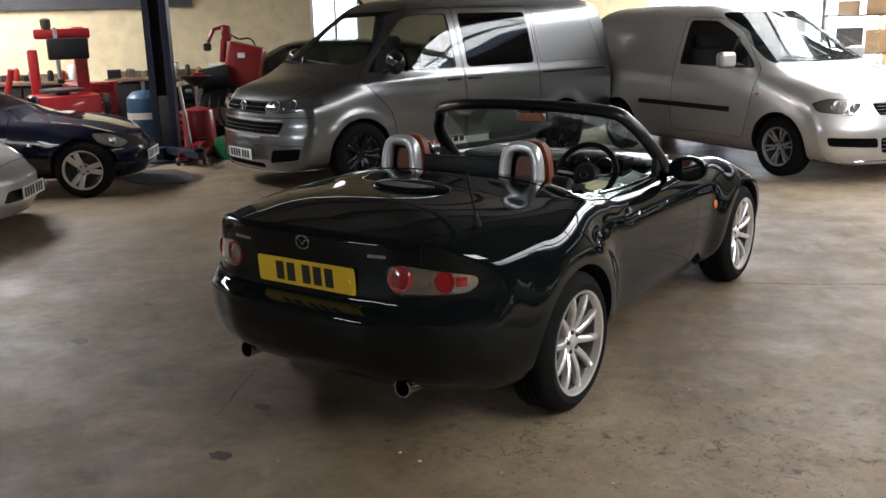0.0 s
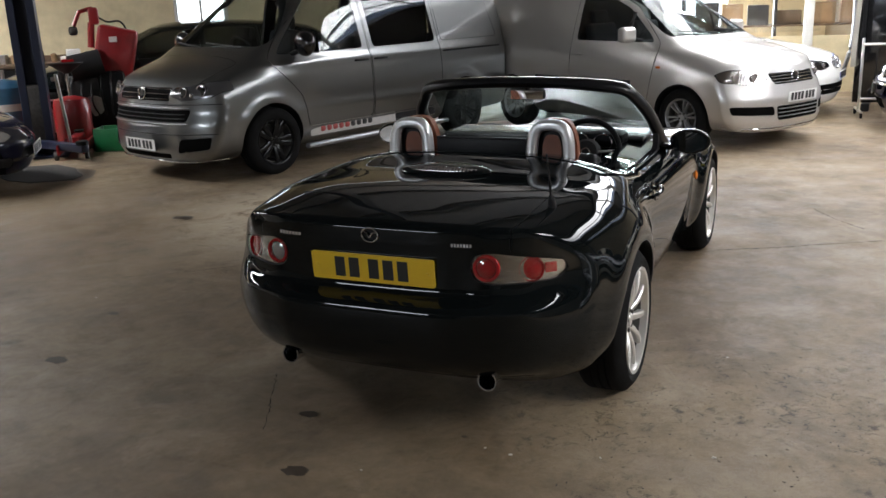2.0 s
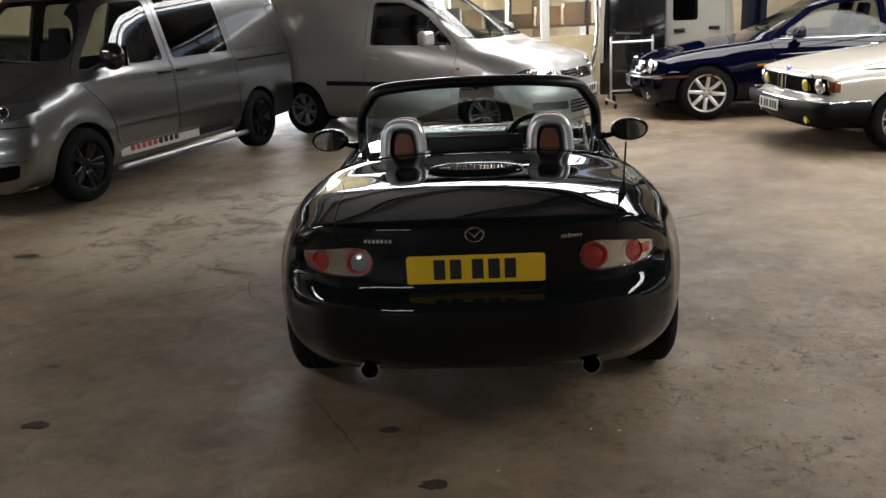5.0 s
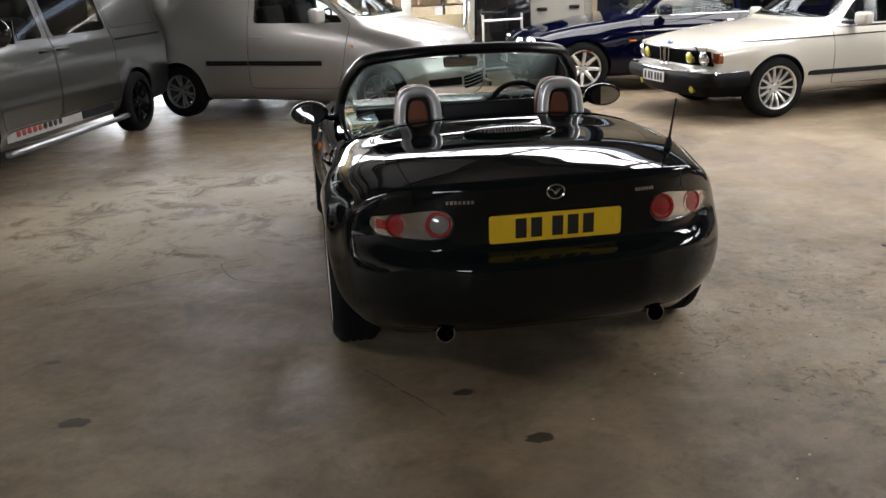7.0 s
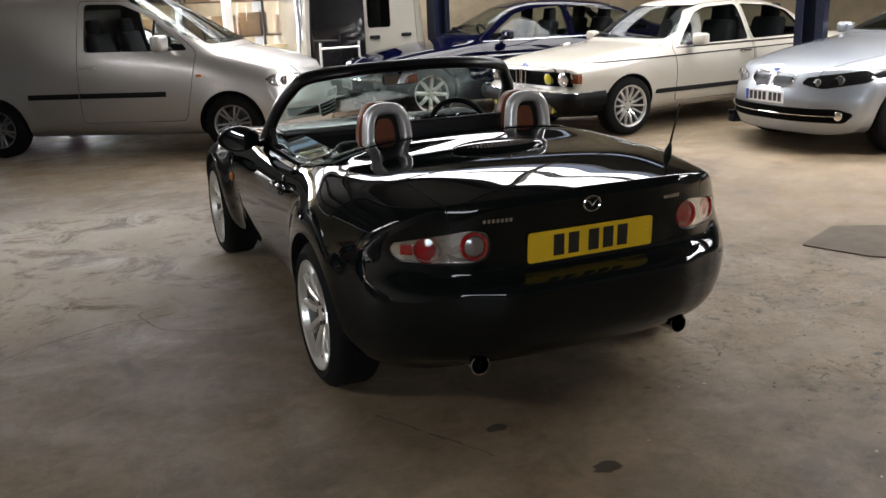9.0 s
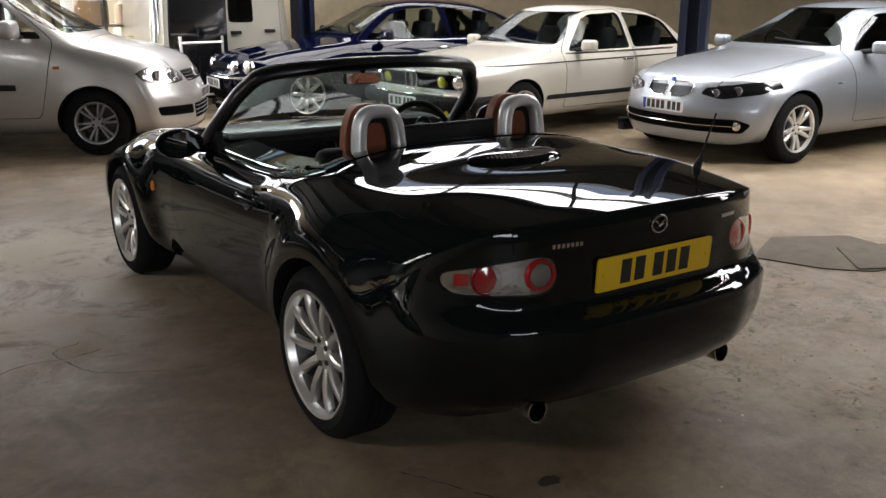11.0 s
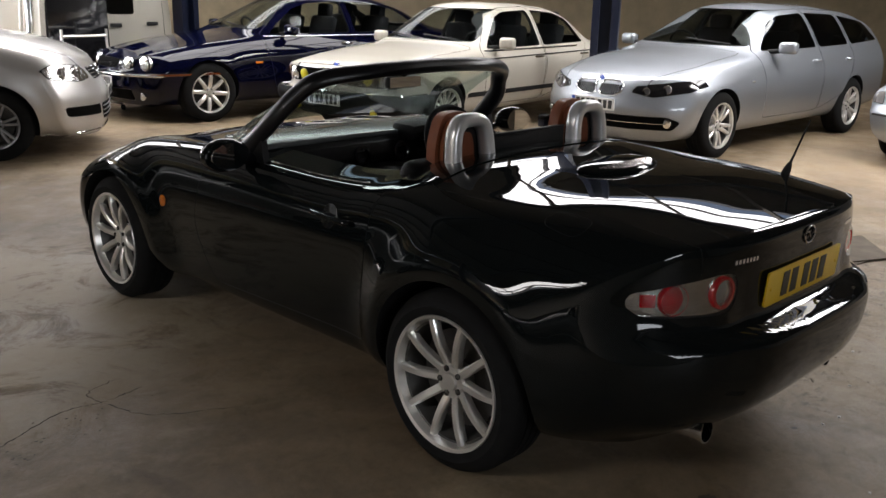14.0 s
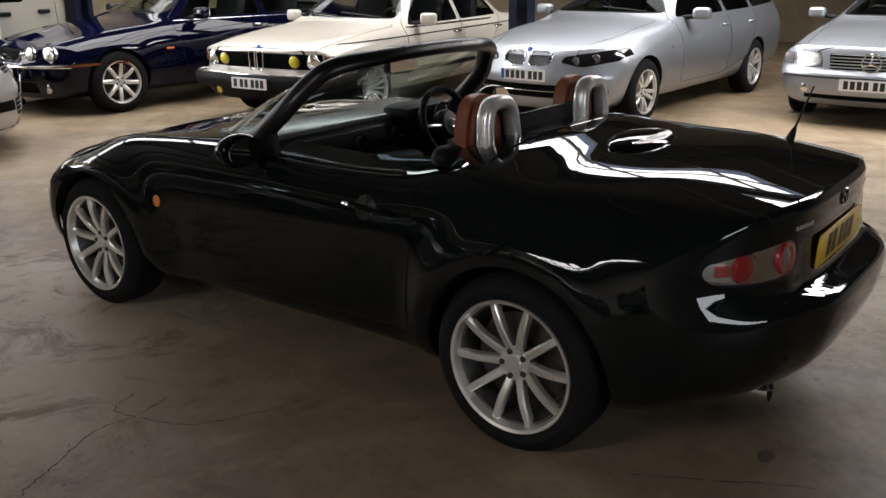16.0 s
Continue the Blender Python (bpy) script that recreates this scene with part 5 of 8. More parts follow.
def cabin(v, seats, dash_y, dash_z, floor_z, width, drive_x, material=M_CLOTH, rows=2, pitch=0.85):
    """Seats, dashboard and steering wheel of a closed vehicle."""
    for r in range(rows):
        for sg in (1, -1):
            x, y = seats[0] * sg, seats[1] - r * pitch
            st = empty("seat", Matrix(), v.top)
            part("cushion", boxes(((x, y + 0.1, floor_z + 0.27), (0.48, 0.52, 0.16), 0.05)), material, st)
            bm = bmesh.new()
            box(bm, 0.46, 0.14, 0.56, pose(x, y - 0.18, floor_z + 0.54, 14), 0.05, 3)
            part("backrest", bm, material, st)
            bm = bmesh.new()
            box(bm, 0.26, 0.10, 0.18, pose(x, y - 0.26, floor_z + 0.88, 8), 0.04, 3)
            part("headrest", bm, material, st)
    part("dashboard", boxes(((0, dash_y, dash_z - 0.14), (width * 2, 0.42, 0.26), 0.08)), M_TRIM, v.top)
    tm = Matrix.Translation((drive_x, dash_y - 0.34, dash_z + 0.0)) @ Matrix.Rotation(radians(62), 4, "X")
    bm = bmesh.new()
    tube(bm, [tm @ Vector((0.185 * math.cos(a), 0.185 * math.sin(a), 0)) for a in np.linspace(0, 2 * math.pi, 29)[:-1]], 0.015, 8, cyclic=True)
    tube(bm, [tm @ Vector((-0.18, 0, 0)), tm @ Vector((0.18, 0, 0))], 0.02, 6)
    tube(bm, [tm @ Vector((0, 0, 0)), tm @ Vector((0, -0.18, 0))], 0.02, 6)
    part("steering_wheel", bm, M_TRIM, v.top)


def slats(v, name, x0, x1, zs, y_from, material, thick=0.012, depth=0.02, parent=None, n=16, vertical=False, xs=(), z0=0, z1=0):
    """Bars across the nose, each one following it."""
    made = []
    if vertical:
        for x in xs:
            a, _ = v.touch((x, y_from, z0), (0, -1, 0), 0.002)
            b, _ = v.touch((x, y_from, z1), (0, -1, 0), 0.002)
            made.append(part(name, tube(bmesh.new(), [a, a.lerp(b, 0.5), b], thick / 2, 6), material, parent or v.top))
        return made
    for z in zs:
        pts = [v.touch((x0 + (x1 - x0) * k / n, y_from, z), (0, -1, 0), depth * 0.3)[0] for k in range(n + 1)]
        made.append(part(name, tube(bmesh.new(), pts, thick / 2, 8, 1.0), material, parent or v.top))
    return made


def disc_on_nose(v, x, z, r, y_from, material, name, parent=None, label="", bulge=0.02, ringmat=None):
    p, n = v.touch((x, y_from, z), (0, -1, 0))
    n = (n + Vector((0, 1.5, 0))).normalized()
    tm = Matrix.Translation(p + Vector((0, 0.004, 0))) @ n.to_track_quat("Z", "Y").to_matrix().to_4x4()
    bm = bmesh.new()
    lathe(bm, [(r, -0.04), (r, 0.0), (r * 0.9, bulge * 0.5), (r * 0.5, bulge * 0.9), (0, bulge)], 32, tm)
    o = part(name, bm, material, parent or v.top, label)
    if ringmat:
        bm = bmesh.new()
        tube(bm, [tm @ Vector((r * 1.04 * math.cos(a), r * 1.04 * math.sin(a), 0.004)) for a in np.linspace(0, 2 * math.pi, 29)[:-1]], r * 0.09, 8, cyclic=True)
        part("lamp_bezel", bm, ringmat, o)
    return o


def wiper(v, x0, x1, z, y_from):
    pts = [v.touch((x0 + (x1 - x0) * k / 8, y_from, z + 0.04 * k / 8), (0, -1, 0), 0.014)[0] for k in range(9)]
    part("wiper", tube(bmesh.new(), pts, 0.009, 6), M_TRIM, v.top)


def lr(poly, sg):
    return poly if sg > 0 else mirrored(poly)


M_STRIPWHITE = mat("off_white_vinyl", (0.48, 0.47, 0.45), 0.5, grain=0.2, scale=12)
M_STRIPRED = mat("faded_red_vinyl", (0.30, 0.05, 0.045), 0.5)
M_SMOKE = mat("smoked_lamp", (0.11, 0.11, 0.115), 0.12, metal=0.5, coat=1.0, bump=0.6, bscale=50)
M_VANGREY = car_paint("grey_metallic_paint", (0.185, 0.190, 0.187), 0.35, 0.28, 0.90, 0.02)
M_SILVER = car_paint("silver_metallic_paint", (0.56, 0.545, 0.525), 0.25, 0.36, 0.68, 0.04)
M_ICE = car_paint("ice_silver_paint", (0.345, 0.37, 0.405), 0.2, 0.42, 0.80, 0.03)
M_NAVY = car_paint("navy_blue_paint", (0.0011, 0.0015, 0.0105), 0.4, 0.4, 0.0, 0.02, 0.0, 1.38)
M_BUMPER = mat("faded_black_bumper", (0.005, 0.005, 0.0055), 0.55, spec=0.12, grain=0.3, scale=30)
M_OLDWHITE = car_paint("aged_white_paint", (0.48, 0.45, 0.385), 0.03, 0.4, 0.0, 0.08)
M_SMARTBLUE = car_paint("dark_blue_paint", (0.0015, 0.0022, 0.0160), 0.3, 0.4, 0.0, 0.04, 0.1)
M_WHITEPAINT = car_paint("white_car_paint", (0.72, 0.72, 0.70), 0.03, 0.4, 0.0, 0.06)

wheel_set("black_five", 0.335, 0.235, 0.23, dict(n=5, root=0.055, tip=0.05, pair=11), M_ALLOYBLACK, "flat")
wheel_set("six_twin", 0.315, 0.205, 0.205, dict(n=6, root=0.022, tip=0.022, pair=9), M_ALLOYDULL, "flat")
wheel_set("eight_twin", 0.335, 0.232, 0.225, dict(n=8, root=0.05, tip=0.04), M_ALLOY, "flat")
wheel_set("twelve_deep", 0.315, 0.225, 0.235, dict(n=14, root=0.022, tip=0.018), M_ALLOY, "deep")
wheel_set("five_twin", 0.325, 0.222, 0.225, dict(n=5, root=0.04, tip=0.03, pair=12), M_ALLOY, "flat")
wheel_set("three_twin", 0.29, 0.205, 0.2, dict(n=3, root=0.05, tip=0.05, pair=14), M_ALLOY, "flat")


# ---- grey panel van with a side window
def grey_van():
    P = dict(
        half=0.95, ends=(-0.99, 3.90), round_rear=(0.14, 5), round_front=(0.36, 3.2), cap=((0.8, 1.2), (0.5, 0.7)), tuck=0.03, soft=0.07,
        zt=[(-0.99, 1.86), (-0.75, 1.93), (0, 1.955), (1.8, 1.955), (2.14, 1.91), (3.16, 1.21), (3.5, 1.11), (3.75, 1.00), (3.9, 0.88)],
        zr=[(-0.99, 1.83), (-0.75, 1.90), (0, 1.925), (1.8, 1.925), (2.14, 1.875), (3.16, 1.17), (3.5, 1.07), (3.75, 0.96), (3.9, 0.86)],
        wr=[(-0.99, 0.665), (2.1, 0.665), (2.6, 0.69), (3.1, 0.70), (3.5, 0.62), (3.9, 0.55)],
        zs=[(-0.99, 1.03), (2.4, 1.04), (3.0, 1.05), (3.4, 1.01), (3.7, 0.94), (3.9, 0.84)],
        ws=[(-0.99, 0.925), (2.6, 0.93), (3.1, 0.90), (3.5, 0.86), (3.9, 0.80)],
        w=[(-0.99, 0.94), (3.2, 0.945), (3.6, 0.93), (3.9, 0.90)],
        zw=[(-0.99, 0.8), (3.9, 0.62)], zb=[(-0.99, 0.26), (0, 0.22), (3.2, 0.20), (3.9, 0.20)],
        rear=[(0.2, -0.94), (0.45, -0.99), (1.0, -0.985), (1.5, -0.95), (1.95, -0.84)],
        front=[(0.18, 3.84), (0.35, 3.92), (0.55, 3.91), (0.7, 3.87), (0.85, 3.86), (1.0, 3.74), (1.2, 3.7)],
        flares=[(0.0, 0.335, 0.42, 0.020, 0.055), (3.0, 0.335, 0.42, 0.020, 0.055)],
        swells=[(1.2, 1.075, 4.0, 0.035, 0.012), (1.2, 0.60, 4.0, 0.05, 0.010)],
    )
    v = Vehicle("panel_van", P, placed(162.6, (-0.90, 3.0), (-3.64, 3.97)), M_VANGREY, 96, 84, 14)
    tagged(v.top, "metallic grey panel van with black wheels and dark side windows", "van")
    v.wells(0.385, 0.62, [(0, 0.335), (3.0, 0.335)])
    v.hollow([(-0.8, 0.5), (2.6, 0.5), (2.95, 1.0), (2.95, 1.3), (2.1, 1.9), (-0.8, 1.9)], 0.04)
    fw = rounded([(1.66, 1.17), (2.83, 1.17), (2.74, 1.27), (2.28, 1.70), (2.16, 1.745), (1.66, 1.765)], 0.05)
    sw = rounded([(0.46, 1.17), (1.50, 1.17), (1.50, 1.765), (0.46, 1.765)], 0.06)
    rw = rounded([(-0.74, 1.17), (0.36, 1.17), (0.36, 1.765), (-0.62, 1.765)], 0.08)
    for sg in (1, -1):
        d = v.panel("front_door", rounded([(1.575, 0.42), (2.52, 0.42), (2.60, 0.75), (2.96, 1.12), (2.88, 1.22), (2.34, 1.76), (2.2, 1.815), (1.575, 1.835)], 0.06), "x", 0.4 * sg, 1.3 * sg, 0.03, holes=[prism(fw, "x", 0.3 * sg, 1.3 * sg)])
        v.pane("side_window", fw, "x", 0.35 * sg, 1.3 * sg, M_GLASS, parent=d)
        handle(v, 1.72, 1.045, sg, d, M_TRIM, 0.20)
        d = v.panel("sliding_door", rounded([(0.40, 0.42), (1.56, 0.42), (1.56, 1.835), (0.40, 1.835)], 0.06), "x", 0.4 * sg, 1.3 * sg, 0.03, holes=[prism(sw, "x", 0.3 * sg, 1.3 * sg)])
        v.pane("side_window", sw, "x", 0.35 * sg, 1.3 * sg, M_PRIVACY, "dark privacy side window", parent=d)
        handle(v, 1.42, 1.045, sg, d, M_TRIM, 0.20)
        v.panel("pressed_side_panel", rw, "x", 0.6 * sg, 1.3 * sg, 0.02, 0.005)
        side_bar(v, "slide_rail", -0.78, 0.38, 1.055, 1.055, sg, 0.022, 0.002, M_TRIM)
        st = side_bar(v, "sill_strip", 0.52, 2.5, 0.38, 0.38, sg, 0.13, 0.002, M_STRIPWHITE, label="white sill strip with red and dark bars")
        for k in range(9):
            y = 2.36 - k * 0.088
            side_bar(v, "lettering_bar", y, y - 0.066, 0.375, 0.375, sg, 0.058, 0.012, M_STRIPRED if k < 5 else M_PLATEINK, st, n=2)
        side_bar(v, "dark_strip_end", 1.25, 0.52, 0.38, 0.38, sg, 0.12, 0.004, M_TRIM, st)
        part("side_step", tube(bmesh.new(), smooth_path([(0.90 * sg, 0.42, 0.22), (0.985 * sg, 0.55, 0.235), (0.985 * sg, 2.4, 0.235), (0.90 * sg, 2.55, 0.22)], 6), 0.028, 12), M_ALLOYDULL, v.top, "polished side bar")
        part("roof_rail", tube(bmesh.new(), smooth_path([(0.70 * sg, -0.5, 1.90), (0.70 * sg, -0.42, 1.985), (0.70 * sg, 1.7, 1.995), (0.70 * sg, 1.85, 1.90)], 6), 0.018, 10), M_TRIM, v.top, "black roof rail")
        door_mirror(v, 1.06, 2.62, 1.27, sg, (0.27, 0.17, 0.25), M_GLOSSBLACK, False)
        hl = v.panel("headlight", rounded(lr([(0.44, 0.845), (0.60, 0.80), (0.84, 0.83), (0.93, 0.90), (0.93, 0.985), (0.80, 0.975), (0.46, 0.93)], sg), 0.03), "y", 3.42, 4.2, 0.03, material=M_SMOKE, label="dark smoked headlight")
        disc_on_nose(v, 0.58 * sg, 0.880, 0.050, 4.4, M_GLOSSBLACK, "lamp_bowl", hl, "", 0.004, M_LAMPGREY)
        disc_on_nose(v, 0.74 * sg, 0.895, 0.054, 4.4, M_GLOSSBLACK, "lamp_bowl", hl, "", 0.004, M_LAMPGREY)
        disc_on_nose(v, 0.66 * sg, 0.855, 0.020, 4.4, M_LAMPSILVER, "side_lamp", hl, "", 0.004)
        v.panel("fog_opening", rounded(lr([(0.52, 0.30), (0.82, 0.34), (0.84, 0.46), (0.56, 0.44)], sg), 0.03), "y", 3.0, 4.2, 0.05, material=M_VOID)
    v.pane("windscreen", rounded([(-0.76, 1.26), (0.76, 1.26), (0.66, 1.80), (-0.66, 1.80)], 0.06), "y", 1.9, 4.6, M_SCREEN)
    v.pane("rear_window", rounded([(-0.66, 1.2), (0.66, 1.2), (0.60, 1.72), (-0.60, 1.72)], 0.06), "y", -1.4, -0.5, M_PRIVACY)
    v.panel("bonnet", rounded([(-0.74, 3.22), (0.74, 3.22), (0.72, 3.6), (0.5, 3.90), (-0.5, 3.90), (-0.72, 3.6)], 0.06), "z", 0.93, 1.6, 0.03)
    g = v.panel("grille", rounded([(-0.43, 0.80), (0.43, 0.80), (0.43, 0.925), (-0.43, 0.925)], 0.02), "y", 3.2, 4.2, 0.03, material=M_VOID, label="black grille with chrome bars")
    slats(v, "grille_bar", -0.42, 0.42, (0.82, 0.865, 0.908), 4.4, M_CHROME, 0.012, parent=g)
    disc_on_nose(v, 0, 0.865, 0.062, 4.4, M_GLOSSBLACK, "badge", g, "round chrome-ringed badge", 0.012, M_CHROME)
    v.panel("upper_intake", rounded([(-0.62, 0.60), (0.62, 0.60), (0.66, 0.72), (-0.66, 0.72)], 0.03), "y", 3.2, 4.2, 0.04, material=M_VOID)
    v.panel("lower_intake", rounded([(-0.40, 0.24), (0.40, 0.24), (0.42, 0.30), (-0.42, 0.30)], 0.02), "y", 3.2, 4.2, 0.04, material=M_VOID)
    number_plate(v.top, pose(0, 3.948, 0.375, 2, 0, 180), False, groups=((4, 0), (3, 0)))
    slats(v, "bumper_lip", -0.86, 0.86, (0.215,), 4.4, M_CHROME, 0.014)
    slats(v, "bumper_seam", -0.90, 0.90, (0.765,), 4.4, M_TRIM, 0.010, 0.0)
    slats(v, "intake_trim", -0.64, 0.64, (0.585, 0.735), 4.4, M_ALLOYDULL, 0.012)
    slats(v, "intake_bar", -0.60, 0.60, (0.635, 0.675), 4.4, M_TRIM, 0.010, 0.004)
    slats(v, "splitter_seam", -0.88, 0.88, (0.485,), 4.4, M_TRIM, 0.009, 0.0)
    wiper(v, -0.6, 0.0, 1.25, 4.6)
    wiper(v, 0.0, 0.6, 1.25, 4.6)
    cabin(v, (0.46, 1.85), 2.62, 1.16, 0.55, 0.74, 0.40, rows=1)
    part("bulkhead", boxes(((0, 0.35, 1.1), (1.30, 0.03, 1.2), 0.0)), M_CLOTH, v.top)
    v.close()
    for x, y in ((0.85, 0), (-0.85, 0), (0.85, 3.0), (-0.85, 3.0)):
        add_wheel("black_five", v.top, x, y, 0.335, 20 + y * 10)


grey_van()


# ---- silver compact van
def silver_van():
    P = dict(
        half=0.895, ends=(-0.85, 3.55), round_rear=(0.12, 5), round_front=(0.40, 3.0), cap=((0.8, 1.1), (0.45, 0.6)), tuck=0.03, soft=0.07,
        zt=[(-0.85, 1.74), (-0.6, 1.81), (0.3, 1.835), (1.15, 1.83), (1.5, 1.775), (2.53, 1.12), (2.9, 1.05), (3.2, 0.97), (3.4, 0.86), (3.55, 0.74)],
        zr=[(-0.85, 1.67), (-0.6, 1.74), (0.3, 1.765), (1.15, 1.76), (1.5, 1.705), (2.53, 1.09), (2.9, 1.02), (3.2, 0.94), (3.4, 0.84), (3.55, 0.73)],
        wr=[(-0.85, 0.66), (1.4, 0.64), (2.0, 0.66), (2.5, 0.66), (3.0, 0.56), (3.55, 0.5)],
        zs=[(-0.85, 1.10), (1.2, 1.08), (2.3, 1.045), (2.7, 0.99), (3.1, 0.90), (3.4, 0.80), (3.55, 0.72)],
        ws=[(-0.85, 0.85), (1.5, 0.86), (2.5, 0.83), (3.0, 0.79), (3.55, 0.72)],
        w=[(-0.85, 0.88), (0, 0.89), (2.6, 0.89), (3.2, 0.88), (3.55, 0.84)],
        zw=[(-0.85, 0.7), (3.55, 0.55)], zb=[(-0.85, 0.28), (0, 0.2), (2.9, 0.18), (3.55, 0.18)],
        rear=[(0.2, -0.80), (0.45, -0.85), (1.0, -0.84), (1.84, -0.74)],
        front=[(0.16, 3.49), (0.32, 3.56), (0.5, 3.56), (0.62, 3.52), (0.74, 3.46), (0.9, 3.36)],
        flares=[(0.0, 0.315, 0.36, 0.014, 0.07), (2.68, 0.315, 0.36, 0.016, 0.07)],
    )
    v = Vehicle("compact_van", P, placed(-119.0, (0.84, 2.68), (0.02, 6.38)), M_SILVER, 90, 60, 14)
    tagged(v.top, "silver compact panel van with windowless rear flank and alloy wheels", "van")
    v.wells(0.36, 0.58, [(0, 0.315), (2.68, 0.315)])
    v.hollow([(-0.6, 0.5), (2.2, 0.5), (2.4, 0.9), (2.3, 1.2), (1.5, 1.78), (-0.6, 1.78)], 0.04)
    fw = rounded([(1.10, 1.115), (2.24, 1.10), (2.16, 1.18), (1.78, 1.47), (1.50, 1.60), (1.10, 1.615)], 0.05)
    for sg in (1, -1):
        d = v.panel("front_door", rounded([(1.00, 0.36), (2.18, 0.36), (2.26, 0.66), (2.34, 1.08), (1.86, 1.48), (1.56, 1.635), (1.03, 1.655)], 0.07), "x", 0.4 * sg, 1.3 * sg, 0.03, holes=[prism(fw, "x", 0.3 * sg, 1.3 * sg)])
        v.pane("side_window", fw, "x", 0.35 * sg, 1.3 * sg, M_GLASS, parent=d)
        handle(v, 1.14, 0.955, sg, d, M_SILVER, 0.16)
        p, _ = on_side(v, 1.80, 1.10, sg)
        part("window_divider", tube(bmesh.new(), [on_side(v, 1.86, 1.12, sg, 0.002)[0], on_side(v, 1.86, 1.42, sg, 0.002)[0]], 0.016, 6), M_TRIM, d)
        side_bar(v, "side_moulding", 0.42, 1.0, 0.66, 0.66, sg, 0.055, 0.012, M_TRIM, label="black rubbing strip")
        side_bar(v, "side_moulding", 1.01, 1.98, 0.66, 0.655, sg, 0.055, 0.012, M_TRIM, d, label="black rubbing strip")
        door_mirror(v, 1.0, 2.02, 1.19, sg, (0.20, 0.13, 0.17), M_SILVER)
        p, n = on_side(v, 2.36, 0.84, sg)
        part("side_repeater", boxes(((p.x, 2.36, 0.84), (0.02, 0.06, 0.028), 0.008)), M_AMBER, v.top)
        hl = v.panel("headlight", rounded(lr([(0.42, 0.69), (0.60, 0.665), (0.85, 0.70), (0.86, 0.79), (0.74, 0.835), (0.46, 0.80)], sg), 0.04), "y", 2.7, 4.0, 0.03, material=M_LAMPSILVER, label="clear headlight")
        disc_on_nose(v, 0.56 * sg, 0.74, 0.050, 4.2, M_LAMPGREY, "lamp_bowl", hl, "", 0.006, M_CHROME)
        disc_on_nose(v, 0.71 * sg, 0.752, 0.052, 4.2, M_LAMPGREY, "lamp_bowl", hl, "", 0.006, M_CHROME)
        v.panel("fog_opening", rounded(lr([(0.40, 0.355), (0.80, 0.37), (0.82, 0.46), (0.42, 0.45)], sg), 0.03), "y", 2.9, 4.0, 0.05, material=M_VOID)
    v.pane("windscreen", rounded([(-0.70, 1.15), (0.70, 1.15), (0.58, 1.69), (-0.58, 1.69)], 0.06), "y", 1.4, 4.2, M_SCREEN)
    v.panel("bonnet", rounded([(-0.66, 2.60), (0.66, 2.60), (0.64, 3.1), (0.42, 3.50), (-0.42, 3.50), (-0.64, 3.1)], 0.08), "z", 0.80, 1.5, 0.03)
    g = v.panel("grille", rounded([(-0.36, 0.665), (0.36, 0.665), (0.40, 0.78), (-0.40, 0.78)], 0.03), "y", 2.9, 4.0, 0.03, material=M_VOID, label="black grille with chrome bars")
    slats(v, "grille_bar", -0.37, 0.37, (0.685, 0.715, 0.745, 0.77), 4.2, M_CHROME, 0.011, parent=g)
    disc_on_nose(v, 0, 0.725, 0.058, 4.2, M_GLOSSBLACK, "badge", g, "round chrome-ringed badge", 0.012, M_CHROME)
    lo = v.panel("lower_intake", rounded([(-0.36, 0.30), (0.36, 0.30), (0.38, 0.45), (-0.38, 0.45)], 0.03), "y", 2.9, 4.0, 0.04, material=M_VOID)
    slats(v, "intake_bar", -0.36, 0.36, (0.34, 0.38, 0.42), 4.2, M_ALLOYDULL, 0.01, parent=lo)
    number_plate(v.top, pose(0, 3.585, 0.535, 3, 0, 180), False, groups=((4, 0), (3, 0)))
    slats(v, "chin_strip", -0.78, 0.78, (0.22,), 4.2, M_CHROME, 0.016)
    wiper(v, -0.55, 0.0, 1.16, 4.2)
    wiper(v, 0.0, 0.55, 1.16, 4.2)
    cabin(v, (0.40, 1.30), 2.10, 1.08, 0.48, 0.66, 0.36, rows=1)
    part("bulkhead", boxes(((0, 0.9, 1.0), (1.16, 0.03, 1.1), 0.0)), M_TRIM, v.top)
    v.close()
    for x, y in ((0.77, 0), (-0.77, 0), (0.77, 2.68), (-0.77, 2.68)):
        add_wheel("six_twin", v.top, x, y, 0.315, 10 + y * 12)


silver_van()


